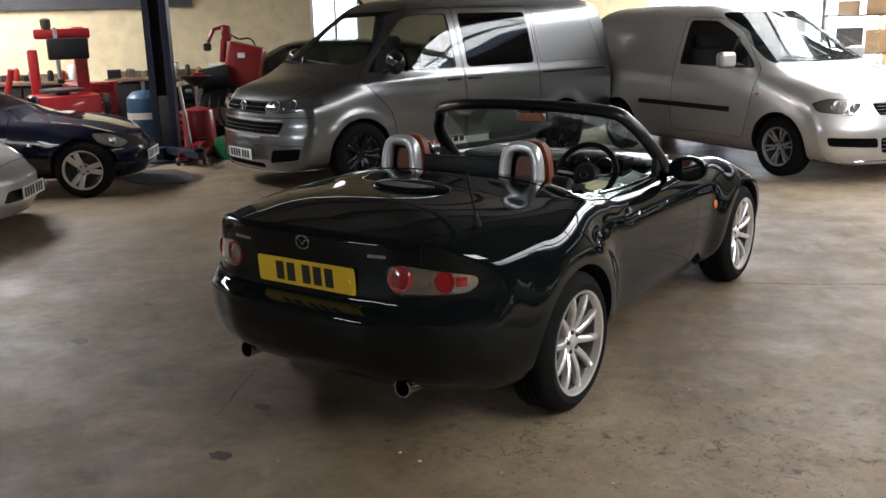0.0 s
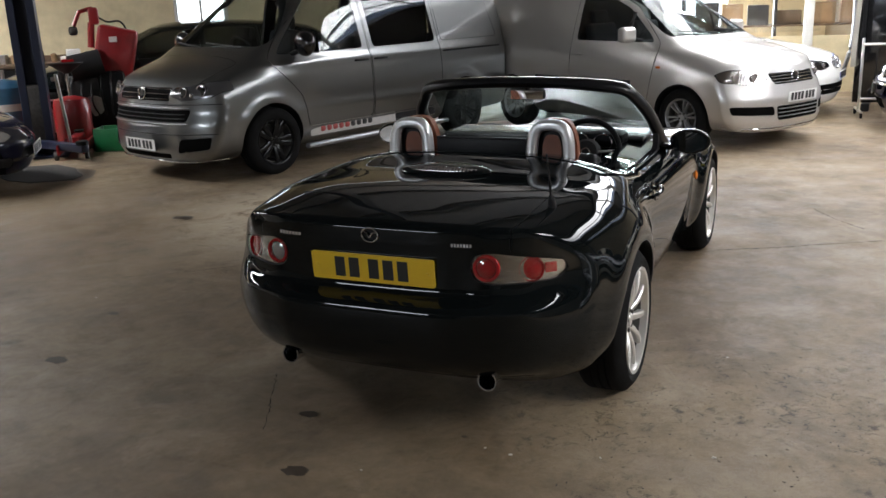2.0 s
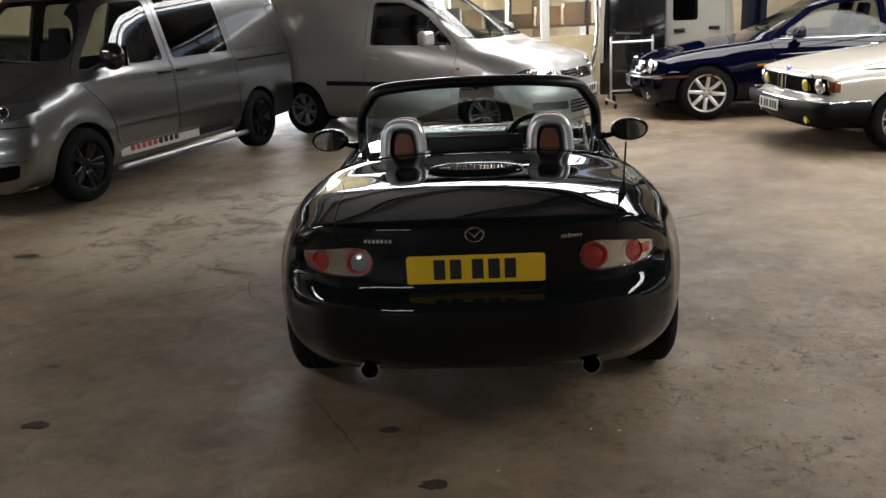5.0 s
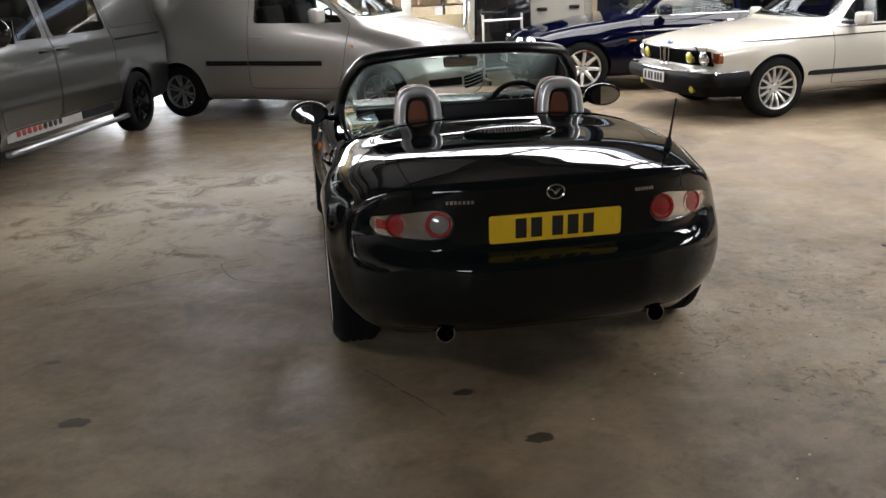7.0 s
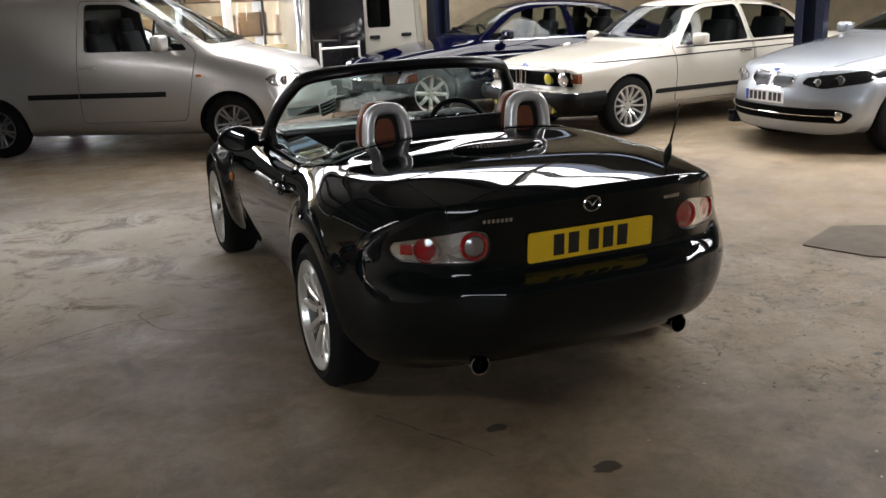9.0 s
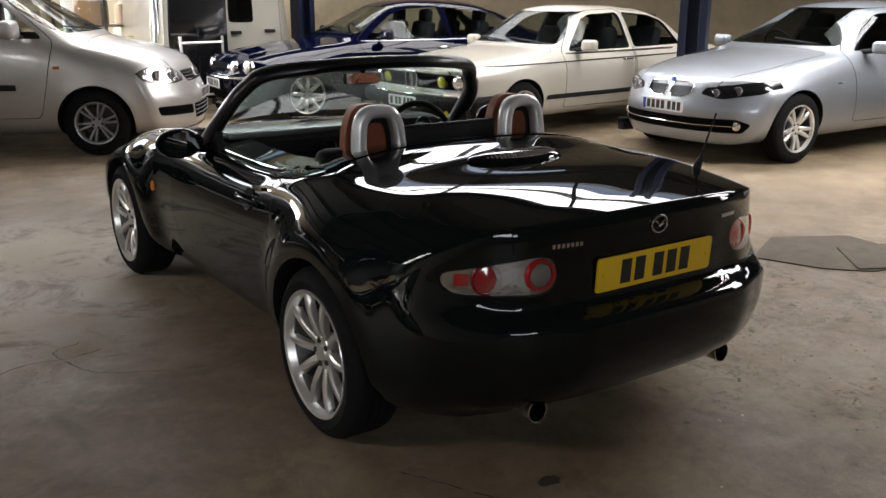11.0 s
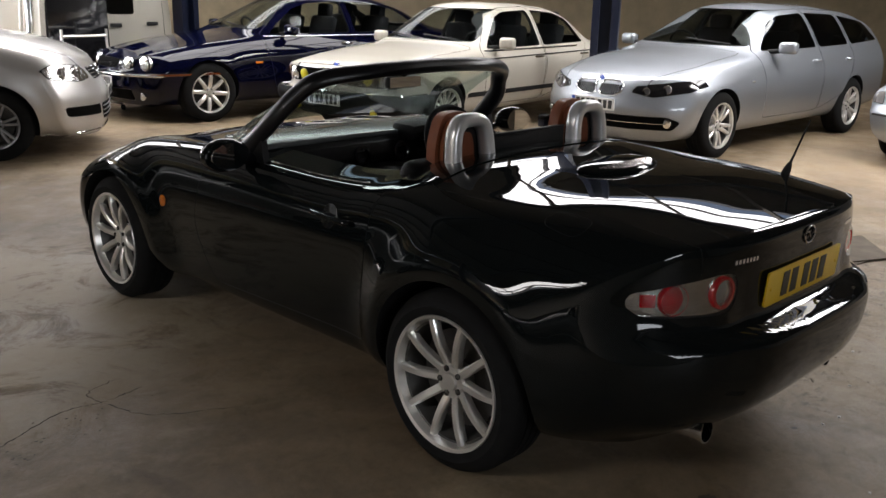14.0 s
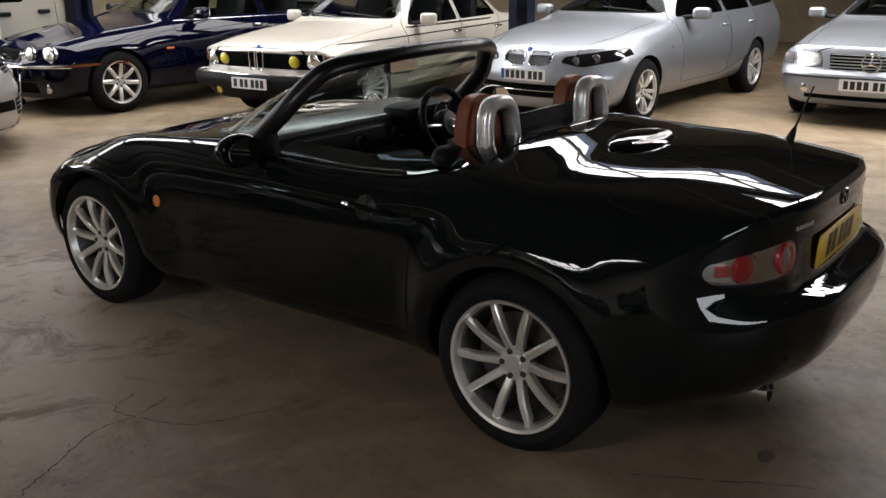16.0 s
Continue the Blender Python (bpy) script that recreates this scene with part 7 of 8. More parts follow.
# ---- silver open two-seater with an upright grille
def silver_roadster():
    P = dict(
        half=0.905, ends=(-1.08, 3.38), round_rear=(0.25, 3.4), round_front=(0.20, 3.0), cap=((0.5, 0.7), (0.45, 0.6)), tuck=0.05, soft=0.075, handle_z=0.78,
        zt=[(-1.08, 0.92), (-0.3, 0.95), (0.2, 1.05), (0.6, 1.25), (1.0, 1.30), (1.3, 1.25), (1.7, 1.05), (1.95, 0.955), (2.5, 0.90), (3.0, 0.83), (3.38, 0.745)],
        zr=[(-1.08, 0.90), (-0.3, 0.93), (0.2, 1.02), (0.6, 1.20), (1.0, 1.25), (1.3, 1.20), (1.7, 1.02), (1.95, 0.935), (2.5, 0.88), (3.0, 0.81), (3.38, 0.73)],
        wr=[(-1.08, 0.6), (0.8, 0.54), (1.3, 0.56), (1.9, 0.62), (3.38, 0.55)],
        zs=[(-1.08, 0.87), (0, 0.90), (1.9, 0.885), (2.6, 0.84), (3.1, 0.77), (3.38, 0.72)],
        ws=[(-1.08, 0.78), (0, 0.84), (2.0, 0.83), (3.38, 0.76)], w=[(-1.08, 0.87), (0, 0.905), (2.8, 0.90), (3.38, 0.86)],
        zw=[(-1.08, 0.6), (3.38, 0.55)], zb=[(-1.08, 0.28), (0, 0.2), (3.38, 0.2)],
        rear=[(0.2, -1.0), (0.5, -1.1), (0.95, -1.05)], front=[(0.2, 3.32), (0.35, 3.42), (0.50, 3.42), (0.54, 3.37), (0.72, 3.33), (0.8, 3.28)],
        flares=[(0.0, 0.32, 0.36, 0.01, 0.07), (2.515, 0.32, 0.36, 0.012, 0.07)])
    v = saloon("convertible_car", "silver two-seat convertible with slatted grille and round star badge", P, placed(92, (0.0, 3.40), (6.25, 0.52)), M_ICE, "five_twin", 0.32, 2.515, 0.78, 0.355,
               [[(0.35, 0.945), (1.62, 0.935), (1.22, 1.17), (0.7, 1.185)]], ([(-0.66, 0.985), (0.66, 0.985), (0.54, 1.235), (-0.54, 1.235)], 0.9), None,
               [[(0.30, 0.32), (1.72, 0.32), (1.76, 0.92), (1.26, 1.205), (0.62, 1.22)]], ([(-0.70, 1.9), (0.70, 1.9), (0.66, 3.3), (-0.66, 3.3)], 0.70), M_PRIVACY,
               [(0.2, 0.5), (1.6, 0.5), (1.7, 0.85), (1.2, 1.26), (0.5, 1.24)], (0.36, 0.9), (1.6, 0.9, 0.33, 0.62, 0.36), chrome=False)
    g = v.panel("grille", rounded([(-0.38, 0.55), (0.38, 0.55), (0.40, 0.70), (-0.40, 0.70)], 0.02), "y", 2.9, 3.8, 0.03, material=M_VOID, label="black slatted grille")
    slats(v, "grille_bar", -0.38, 0.38, (0.57, 0.60, 0.63, 0.66, 0.69), 3.8, M_ALLOYDULL, 0.012, parent=g)
    bm = bmesh.new()
    c = Vector((0, 3.40, 0.625))
    tube(bm, [c + Vector((0.085 * math.cos(a), 0, 0.085 * math.sin(a))) for a in np.linspace(0, 2 * math.pi, 33)[:-1]], 0.008, 8, cyclic=True)
    for a in (90, 210, 330):
        tube(bm, [c, c + Vector((0.085 * math.cos(radians(a)), 0, 0.085 * math.sin(radians(a))))], [0.014, 0.004], 6)
    part("star_badge", bm, M_CHROME, g, "round chrome badge")
    for sg in (1, -1):
        v.panel("headlight", rounded(lr([(0.45, 0.56), (0.72, 0.56), (0.73, 0.70), (0.47, 0.705)], sg), 0.03), "y", 2.8, 3.8, 0.03, material=M_LAMPSILVER, label="rectangular clear headlight")
        v.panel("indicator", rounded(lr([(0.745, 0.57), (0.87, 0.58), (0.87, 0.68), (0.745, 0.695)], sg), 0.02), "y", 2.6, 3.8, 0.03, material=M_LAMPGREY)
        disc_on_nose(v, 0.60 * sg, 0.36, 0.04, 3.8, M_LAMPSILVER, "fog_lamp", None, "", 0.008)
        door_mirror(v, 0.98, 1.50, 0.99, sg, (0.19, 0.11, 0.12), M_ICE)
    v.panel("lower_intake", rounded([(-0.6, 0.26), (0.6, 0.26), (0.6, 0.31), (-0.6, 0.31)], 0.02), "y", 2.9, 3.8, 0.04, material=M_VOID)
    slats(v, "bumper_strip", -0.82, 0.82, (0.475,), 3.8, M_TRIM, 0.02)
    number_plate(v.top, pose(0, 3.445, 0.415, 0, 0, 180), False, groups=((4, 0), (3, 0)))
    v.close()
    wheels_on(v, "five_twin", 0.32, 2.515, 0.78)


silver_roadster()


# ---- two small low coupes
def small_coupe(paint, label, m):
    P = dict(
        half=0.80, ends=(-0.53, 2.89), round_rear=(0.25, 3), round_front=(0.42, 2.5), cap=((0.5, 0.7), (0.4, 0.5)), tuck=0.06, soft=0.06, handle_z=0.72,
        zt=[(-0.53, 0.95), (0, 1.08), (0.5, 1.19), (0.9, 1.19), (1.3, 1.05), (1.7, 0.86), (2.0, 0.80), (2.4, 0.72), (2.7, 0.63), (2.89, 0.52)],
        zr=[(-0.53, 0.90), (0, 1.02), (0.5, 1.13), (0.9, 1.13), (1.3, 1.0), (1.7, 0.83), (2.0, 0.78), (2.4, 0.70), (2.7, 0.61), (2.89, 0.51)],
        wr=[(-0.53, 0.5), (0.8, 0.47), (1.6, 0.54), (2.89, 0.4)],
        zs=[(-0.53, 0.82), (0, 0.86), (1.2, 0.83), (1.9, 0.79), (2.35, 0.75), (2.7, 0.63), (2.89, 0.51)],
        ws=[(-0.53, 0.66), (0, 0.72), (2.0, 0.70), (2.89, 0.56)], w=[(-0.53, 0.75), (0, 0.79), (1.2, 0.77), (2.4, 0.79), (2.89, 0.70)],
        zw=[(-0.53, 0.55), (2.89, 0.45)], zb=[(-0.53, 0.26), (0, 0.18), (2.89, 0.17)],
        rear=[(0.2, -0.48), (0.5, -0.55), (0.95, -0.45)], front=[(0.16, 2.80), (0.32, 2.89), (0.45, 2.89), (0.55, 2.82), (0.7, 2.7)],
        flares=[(0.0, 0.29, 0.33, 0.02, 0.09), (2.36, 0.29, 0.33, 0.022, 0.10)])
    v = saloon("sports_coupe", label, P, m, paint, "three_twin", 0.29, 2.36, 0.70, 0.325,
               [[(0.45, 0.875), (1.55, 0.855), (1.2, 1.02), (0.95, 1.10), (0.50, 1.12)]], ([(-0.54, 0.90), (0.54, 0.90), (0.44, 1.12), (-0.44, 1.12)], 0.8), None,
               [[(0.38, 0.30), (1.62, 0.30), (1.66, 0.83), (1.22, 1.06), (0.96, 1.14), (0.40, 1.155)]], ([(-0.56, 1.74), (0.56, 1.74), (0.5, 2.4), (0.34, 2.75), (-0.34, 2.75), (-0.5, 2.4)], 0.52), M_PRIVACY,
               [(0.2, 0.45), (1.5, 0.45), (1.6, 0.8), (1.0, 1.15), (0.3, 1.12)], (0.32, 0.75), (1.5, 0.85, 0.28, 0.5, 0.32), chrome=False)
    for sg in (1, -1):
        hl = v.panel("headlight", rounded(lr([(0.40, 0.53), (0.56, 0.48), (0.70, 0.54), (0.70, 0.66), (0.52, 0.63)], sg), 0.04), "y", 1.9, 3.2, 0.03, material=M_LAMPSILVER, label="clear headlight")
        disc_on_nose(v, 0.56 * sg, 0.56, 0.045, 3.4, M_CHROME, "lamp_bowl", hl)
        v.panel("side_intake", rounded(lr([(0.50, 0.24), (0.70, 0.25), (0.70, 0.34), (0.52, 0.34)], sg), 0.03), "y", 2.5, 3.2, 0.04, material=M_TRIM)
        p, n = on_side(v, 1.86, 0.56, sg)
        part("side_repeater", boxes(((p.x, 1.86, 0.56), (0.012, 0.05, 0.03), 0.005)), M_LAMPSILVER, v.top)
        door_mirror(v, 0.83, 1.42, 0.90, sg, (0.17, 0.11, 0.11), paint)
    v.panel("intake", rounded([(-0.42, 0.30), (0.42, 0.30), (0.36, 0.40), (-0.36, 0.40)], 0.03), "y", 2.2, 3.2, 0.04, material=M_TRIM)
    number_plate(v.top, pose(0, 2.915, 0.36, 0, 0, 180), False, groups=((4, 0), (3, 0)))
    v.close()
    wheels_on(v, "three_twin", 0.29, 2.36, 0.70)


small_coupe(M_SMARTBLUE, "dark blue two-seat sports coupe with three-spoke alloy wheels", placed(-50, (0.79, 2.36), (-5.81, 2.12)))
small_coupe(M_SILVER, "silver two-seat sports coupe beside the dark blue one", placed(-50, (0.0, 2.9), (-4.88, 1.0)))
# ---------------------------------------------------------------- workshop things
M_RED = mat("red_enamel", (0.33, 0.012, 0.016), 0.35, grain=0.35, scale=9, coat=0.3, bump=0.05)
M_BLUETANK = mat("blue_enamel", (0.012, 0.060, 0.115), 0.45, grain=0.35, scale=9, coat=0.2)
M_GREEN = mat("green_plastic", (0.01, 0.16, 0.05), 0.45, grain=0.2)
M_WOOD = mat("worn_bench_wood", (0.16, 0.10, 0.055), 0.7, grain=0.5, scale=10, stretch=(1, 8, 1), bump=0.2)
M_CARD = mat("brown_cardboard", (0.30, 0.19, 0.10), 0.85, grain=0.25, scale=8)
M_MATBROWN = mat("brown_worn_board", (0.125, 0.098, 0.070), 0.85, grain=0.5, scale=9, bump=0.5, bscale=60)
M_MAT = mat("dark_rubber_mat", (0.045, 0.040, 0.036), 0.8, grain=0.4, scale=14, bump=0.4, bscale=80)
M_VANWHITE = car_paint("off_white_van_paint", (0.36, 0.34, 0.29), 0.05, 0.4, 0.1, 0.1)


def lift_post(x, y, turn=0):
    """One column of a two-post lift, with its foot plate and carriage."""
    t = tagged(empty("lift_post", pose(x, y, 0, 0, 0, turn)), "dark blue painted steel column of a car lift", "lift post", "car lift columns")
    part("foot_plate", boxes(((0, 0, 0.012), (0.6, 0.5, 0.024), 0.006)), M_POST, t)
    bm = bmesh.new()
    for c, s in (((0, 0.10, 1.99), (0.30, 0.03, 3.93)), ((0.135, 0, 1.99), (0.03, 0.2, 3.93)), ((-0.135, 0, 1.99), (0.03, 0.2, 3.93)), ((0.10, -0.085, 1.99), (0.07, 0.03, 3.93)), ((-0.10, -0.085, 1.99), (0.07, 0.03, 3.93))):
        box(bm, *s, pose(*c), 0.004, 1)
    part("column", bm, M_POST, t)
    part("carriage", boxes(((0, -0.02, 0.5), (0.2, 0.14, 0.7), 0.01)), M_IRON, t)
    for a in (-38, 38):
        bm = bmesh.new()
        m = pose(0, -0.1, 0.16, 0, 0, a)
        box(bm, 0.10, 0.9, 0.09, m @ pose(0, -0.45, 0), 0.01)
        part("lift_arm", bm, M_POST, t)
        bm = bmesh.new()
        lathe(bm, [(0.07, 0), (0.07, 0.04), (0.05, 0.05), (0, 0.05)], 20, m @ pose(0, -0.85, 0.04))
        part("arm_pad", bm, M_RUBBER, t)
    return t


lift_post(-7.2, 4.33, 40)
lift_post(5.95, 4.24, -60)
lift_post(4.08, 10.2, 10)


def tyre_changer(x, y, turn):
    t = tagged(empty("tyre_changer", pose(x, y, 0, 0, 0, turn)), "red tyre changing machine with a black arm and turntable", "tyre changer")
    part("cabinet", boxes(((0, 0, 0.42), (0.95, 0.75, 0.80), 0.04), ((0, -0.05, 0.05), (1.05, 0.9, 0.08), 0.02)), M_RED, t)
    bm = bmesh.new()
    lathe(bm, [(0.10, 0.80), (0.10, 0.86), (0.30, 0.87), (0.30, 0.90), (0.08, 0.92), (0, 0.92)], 32)
    part("turntable", bm, M_IRON, t)
    part("column", boxes(((0.32, 0.38, 1.15), (0.18, 0.16, 1.2), 0.03), ((-0.32, 0.38, 1.0), (0.14, 0.14, 0.9), 0.03)), M_RED, t)
    part("swing_arm", boxes(((0.1, 0.25, 1.66), (0.75, 0.12, 0.14), 0.03)), M_RED, t)
    part("control_box", boxes(((0.15, 0.1, 1.45), (0.55, 0.10, 0.30), 0.03)), M_TRIM, t)
    part("tool_bar", tube(bmesh.new(), [(0.0, 0.1, 1.75), (0.0, 0.1, 1.02)], 0.03), M_STEEL, t)
    part("tool_head", boxes(((0.0, 0.08, 1.0), (0.10, 0.14, 0.07), 0.02)), M_TRIM, t)
    part("side_roller_arm", tube(bmesh.new(), smooth_path([(-0.5, 0.2, 0.3), (-0.72, 0.05, 0.7), (-0.62, -0.05, 1.2)], 5), 0.045), M_RED, t)
    part("bead_shovel", boxes(((0.58, -0.05, 0.55), (0.06, 0.4, 0.5), 0.02)), M_IRON, t)
    part("lubricant_pot", lathe(bmesh.new(), [(0.06, 1.70), (0.07, 1.76), (0.07, 1.84), (0.03, 1.86), (0, 1.86)], 20, pose(-0.1, 0.25, 0.02)), M_IRON, t)
    for k in range(3):
        part("pedal", boxes(((-0.2 + k * 0.2, -0.48, 0.09), (0.1, 0.12, 0.03), 0.01)), M_IRON, t)
    return t


tyre_changer(-9.36, 4.29, 60)


def tyre(x, y, z, R, w, tilt, turn, label="worn black tyre leaning on the wall"):
    bm = bmesh.new()
    h = w / 2
    lathe(bm, [(R * 0.62, -h * 0.8), (R * 0.7, -h), (R * 0.92, -h), (R, -h * 0.7), (R, h * 0.7), (R * 0.92, h), (R * 0.7, h), (R * 0.62, h * 0.8), (R * 0.66, 0)], 48, closed=True)
    return tagged(part("tyre", bm, M_RUBBER, m=pose(x, y, z, 90 + tilt, 0, turn)), label, "tyre", "loose tyres")


tyre(-10.45, 3.45, 0.32, 0.32, 0.2, -12, 60)
tyre(-10.15, 2.95, 0.95, 0.32, 0.2, -8, 60, "worn black tyre hung on the machine's side")


def wheel_balancer(x, y, turn):
    """A red machine with a jointed arm."""
    t = tagged(empty("wheel_machine", pose(x, y, 0, 0, 0, turn)), "red wheel service machine with a jointed arm", "machine")
    part("cabinet", boxes(((0, 0, 0.45), (0.62, 0.55, 0.9), 0.06), ((-0.20, -0.18, 0.62), (0.42, 0.40, 0.5), 0.10)), M_TRIM, t)
    part("motor_housing", tube(bmesh.new(), [(-0.34, -0.30, 0.95), (0.05, -0.25, 1.02)], 0.17, 20), M_TRIM, t)
    part("red_marker", boxes(((-0.34, -0.42, 1.06), (0.16, 0.10, 0.06), 0.02)), M_REDLENS, t)
    part("drive_wheel", tube(bmesh.new(), [(-0.1, -0.34, 0.48), (-0.1, -0.42, 0.48)], 0.13, 22), M_STEEL, t)
    part("base_ramp", boxes(((-0.1, -0.45, 0.10), (0.9, 0.5, 0.16), 0.04), ((-0.35, -0.5, 0.30), (0.30, 0.3, 0.35), 0.05)), M_RED, t)
    for k in range(5):
        part("cable", tube(bmesh.new(), smooth_path([(-0.3 + 0.11 * k, -0.3, 0.9), (-0.35 + 0.12 * k, -0.46, 0.65 - 0.05 * (k % 3)), (-0.2 + 0.08 * k, -0.44, 0.35)], 5), 0.013, 8), M_TRIM, t)
    bm = bmesh.new()
    box(bm, 0.50, 0.42, 0.66, pose(0.22, 0.02, 1.12, 0, 14, 0), 0.05, 3)
    part("hood", bm, M_RED, t, "tall red hood")
    part("hood_label", boxes(((0.22, -0.20, 1.30), (0.10, 0.006, 0.07), 0.0)), M_WHITE, t)
    part("shaft", tube(bmesh.new(), [(-0.3, 0, 0.82), (-0.62, 0, 0.82)], 0.03), M_STEEL, t)
    bm = bmesh.new()
    lathe(bm, [(0.02, 0), (0.14, 0.02), (0.15, 0.06), (0.03, 0.08)], 28, pose(-0.45, 0, 0.82, 0, -90, 0), closed=True)
    part("cone", bm, M_IRON, t)
    part("lower_arm", tube(bmesh.new(), [(-0.08, 0.1, 1.20), (-0.04, 0.1, 1.52)], 0.045, 10), M_RED, t)
    part("elbow", boxes(((0.0, 0.1, 1.60), (0.13, 0.10, 0.22), 0.035)), M_RED, t)
    part("upper_arm", tube(bmesh.new(), [(0.0, 0.1, 1.70), (-0.17, 0.08, 1.66), (-0.26, 0.05, 1.48)], 0.028, 10), M_RED, t)
    part("arm_claw", boxes(((-0.27, 0.05, 1.42), (0.11, 0.09, 0.11), 0.03)), M_IRON, t)
    part("air_hose", tube(bmesh.new(), smooth_path([(0.0, 0.16, 1.62), (0.15, 0.2, 1.52), (0.35, 0.25, 1.48), (0.48, 0.25, 1.0)], 6), 0.012, 8), M_TRIM, t)
    return t


wheel_balancer(-7.45, 5.69, 40)


def compressor(x, y, turn):
    t = tagged(empty("air_tank", pose(x, y, 0, 0, 0, turn)), "blue upright air tank beside the red machine", "air tank")
    bm = bmesh.new()
    lathe(bm, [(0.0, 0.12), (0.16, 0.14), (0.24, 0.22), (0.25, 0.3), (0.25, 0.68), (0.24, 0.76), (0.16, 0.84), (0.0, 0.87)], 36)
    part("tank", bm, M_BLUETANK, t)
    part("label_band", lathe(bmesh.new(), [(0.2515, 0.47), (0.2515, 0.56)], 36), M_GREYWALL, t, "pale label band")
    for a in (30, 150, 270):
        part("leg", tube(bmesh.new(), [(0.2 * math.cos(radians(a)), 0.2 * math.sin(radians(a)), 0.2), (0.22 * math.cos(radians(a)), 0.22 * math.sin(radians(a)), 0.0)], 0.02), M_BLUETANK, t)
    part("valve", tube(bmesh.new(), [(0, 0, 0.86), (0, 0, 0.98)], 0.025), M_STEEL, t)


compressor(-8.27, 4.84, 0)


def workbench(m, length, label, vice=True):
    t = tagged(empty("workbench", m), label, "workbench")
    part("bench_top", boxes(((0, 0, 0.90), (length, 0.65, 0.05), 0.006)), M_WOOD, t)
    part("back_rail", boxes(((0, 0.31, 0.97), (length, 0.03, 0.1), 0.004)), M_WOOD, t)
    for sx in (-1, 1):
        for sy in (-1, 1):
            part("leg", boxes(((sx * (length / 2 - 0.08), sy * 0.27, 0.437), (0.07, 0.07, 0.874), 0.005)), M_IRON, t)
    part("lower_shelf", boxes(((0, 0, 0.25), (length - 0.1, 0.55, 0.03), 0.004)), M_WOOD, t)
    n = max(2, int(length / 0.7))
    w = (length - 0.3) / n
    for k in range(n):
        dr = part("drawer_unit", boxes(((-length / 2 + 0.15 + w * (k + 0.5), -0.02, 0.56), (w - 0.03, 0.50, 0.58), 0.01)), M_TRIM, t, "black drawer unit")
        for z in (0.40, 0.56, 0.72):
            part("drawer_pull", boxes(((-length / 2 + 0.15 + w * (k + 0.5), -0.278, z), (w * 0.5, 0.012, 0.014), 0.003)), M_IRON, dr)
    return t


def bench_clutter(m, length, seed, top=0.925):
    """Tins, bottles and tools on a bench: each its own thing."""
    rnd = random.Random(seed)
    mats = (M_IRON, M_TRIM, M_RED, M_STEEL, M_WHITE, M_BLUETANK, M_CARD)
    x = -length / 2 + 0.12
    while x < length / 2 - 0.1:
        mt = rnd.choice(mats)
        kind = rnd.random()
        y = rnd.uniform(-0.15, 0.18)
        if kind < 0.45:
            r, h = rnd.uniform(0.03, 0.07), rnd.uniform(0.08, 0.24)
            bm = lathe(bmesh.new(), [(r * 0.94, 0), (r, 0.006), (r, h * 0.86), (r * 0.9, h * 0.9), (r * 0.4, h), (0, h)], 20)
            o = part("tin", bm, mt, m=m @ pose(x, y, top))
            tagged(o, "small workshop tin standing on the bench", "tin", "bench tins")
        elif kind < 0.8:
            s = (rnd.uniform(0.08, 0.22), rnd.uniform(0.1, 0.2), rnd.uniform(0.06, 0.2))
            o = part("parts_box", boxes(((0, 0, s[2] / 2), s, 0.008)), mt, m=m @ pose(x, y, top, 0, 0, rnd.uniform(-30, 30)))
            tagged(o, "small box of parts lying on the bench", "box", "bench boxes")
            x += 0.06
        else:
            bm = tube(bmesh.new(), [(0, 0, 0.012), (0.1, 0.02, 0.012), (0.24, 0.03, 0.014)], [0.018, 0.009, 0.014], 8)
            o = part("hand_tool", bm, M_STEEL, m=m @ pose(x, y, top, 0, 0, rnd.uniform(0, 180)))
            tagged(o, "steel hand tool lying on the bench", "tool", "bench tools")
        x += rnd.uniform(0.10, 0.2)


B1 = BLD @ pose(-1.6, 11.75, 0)
workbench(B1, 3.4, "dark cluttered workbench along the cream wall")
bench_clutter(B1, 3.4, 3)
B2 = BLD @ pose(-5.3, 11.7, 0)
workbench(B2, 3.2, "dark cluttered workbench behind the red machine")
bench_clutter(B2, 3.2, 8)


def bench_vice(m):
    t = tagged(empty("bench_grinder", m), "grey bench grinder standing on the bench", "grinder")
    part("motor", tube(bmesh.new(), [(-0.16, 0, 0.16), (0.16, 0, 0.16)], 0.09, 20), M_IRON, t)
    for s in (1, -1):
        part("grinding_wheel", tube(bmesh.new(), [(0.17 * s, 0, 0.16), (0.22 * s, 0, 0.16)], 0.12, 24), M_STEEL, t)
    part("foot", boxes(((0, 0, 0.035), (0.22, 0.18, 0.07), 0.01)), M_IRON, t)


bench_vice(B1 @ pose(0.9, -0.05, 0.925, 0, 0, 20))


def tool_chest(m):
    t = tagged(empty("tool_chest", m), "red steel tool chest with rows of drawers", "tool chest")
    part("case", boxes(((0, 0, 0.50), (0.75, 0.48, 0.86), 0.015)), M_RED, t)
    for k in range(6):
        d = part("drawer", boxes(((0, -0.245, 0.16 + k * 0.14), (0.68, 0.02, 0.125), 0.006)), M_RED, t)
        part("drawer_pull", boxes(((0, -0.262, 0.205 + k * 0.14), (0.6, 0.014, 0.018), 0.004)), M_STEEL, d)
    for sx in (-0.3, 0.3):
        for sy in (-0.18, 0.18):
            part("castor", tube(bmesh.new(), [(sx - 0.015, sy, 0.04), (sx + 0.015, sy, 0.04)], 0.04, 16), M_RUBBER, t)


tool_chest(BLD @ pose(-3.4, 10.75, 0, 0, 0, 5))


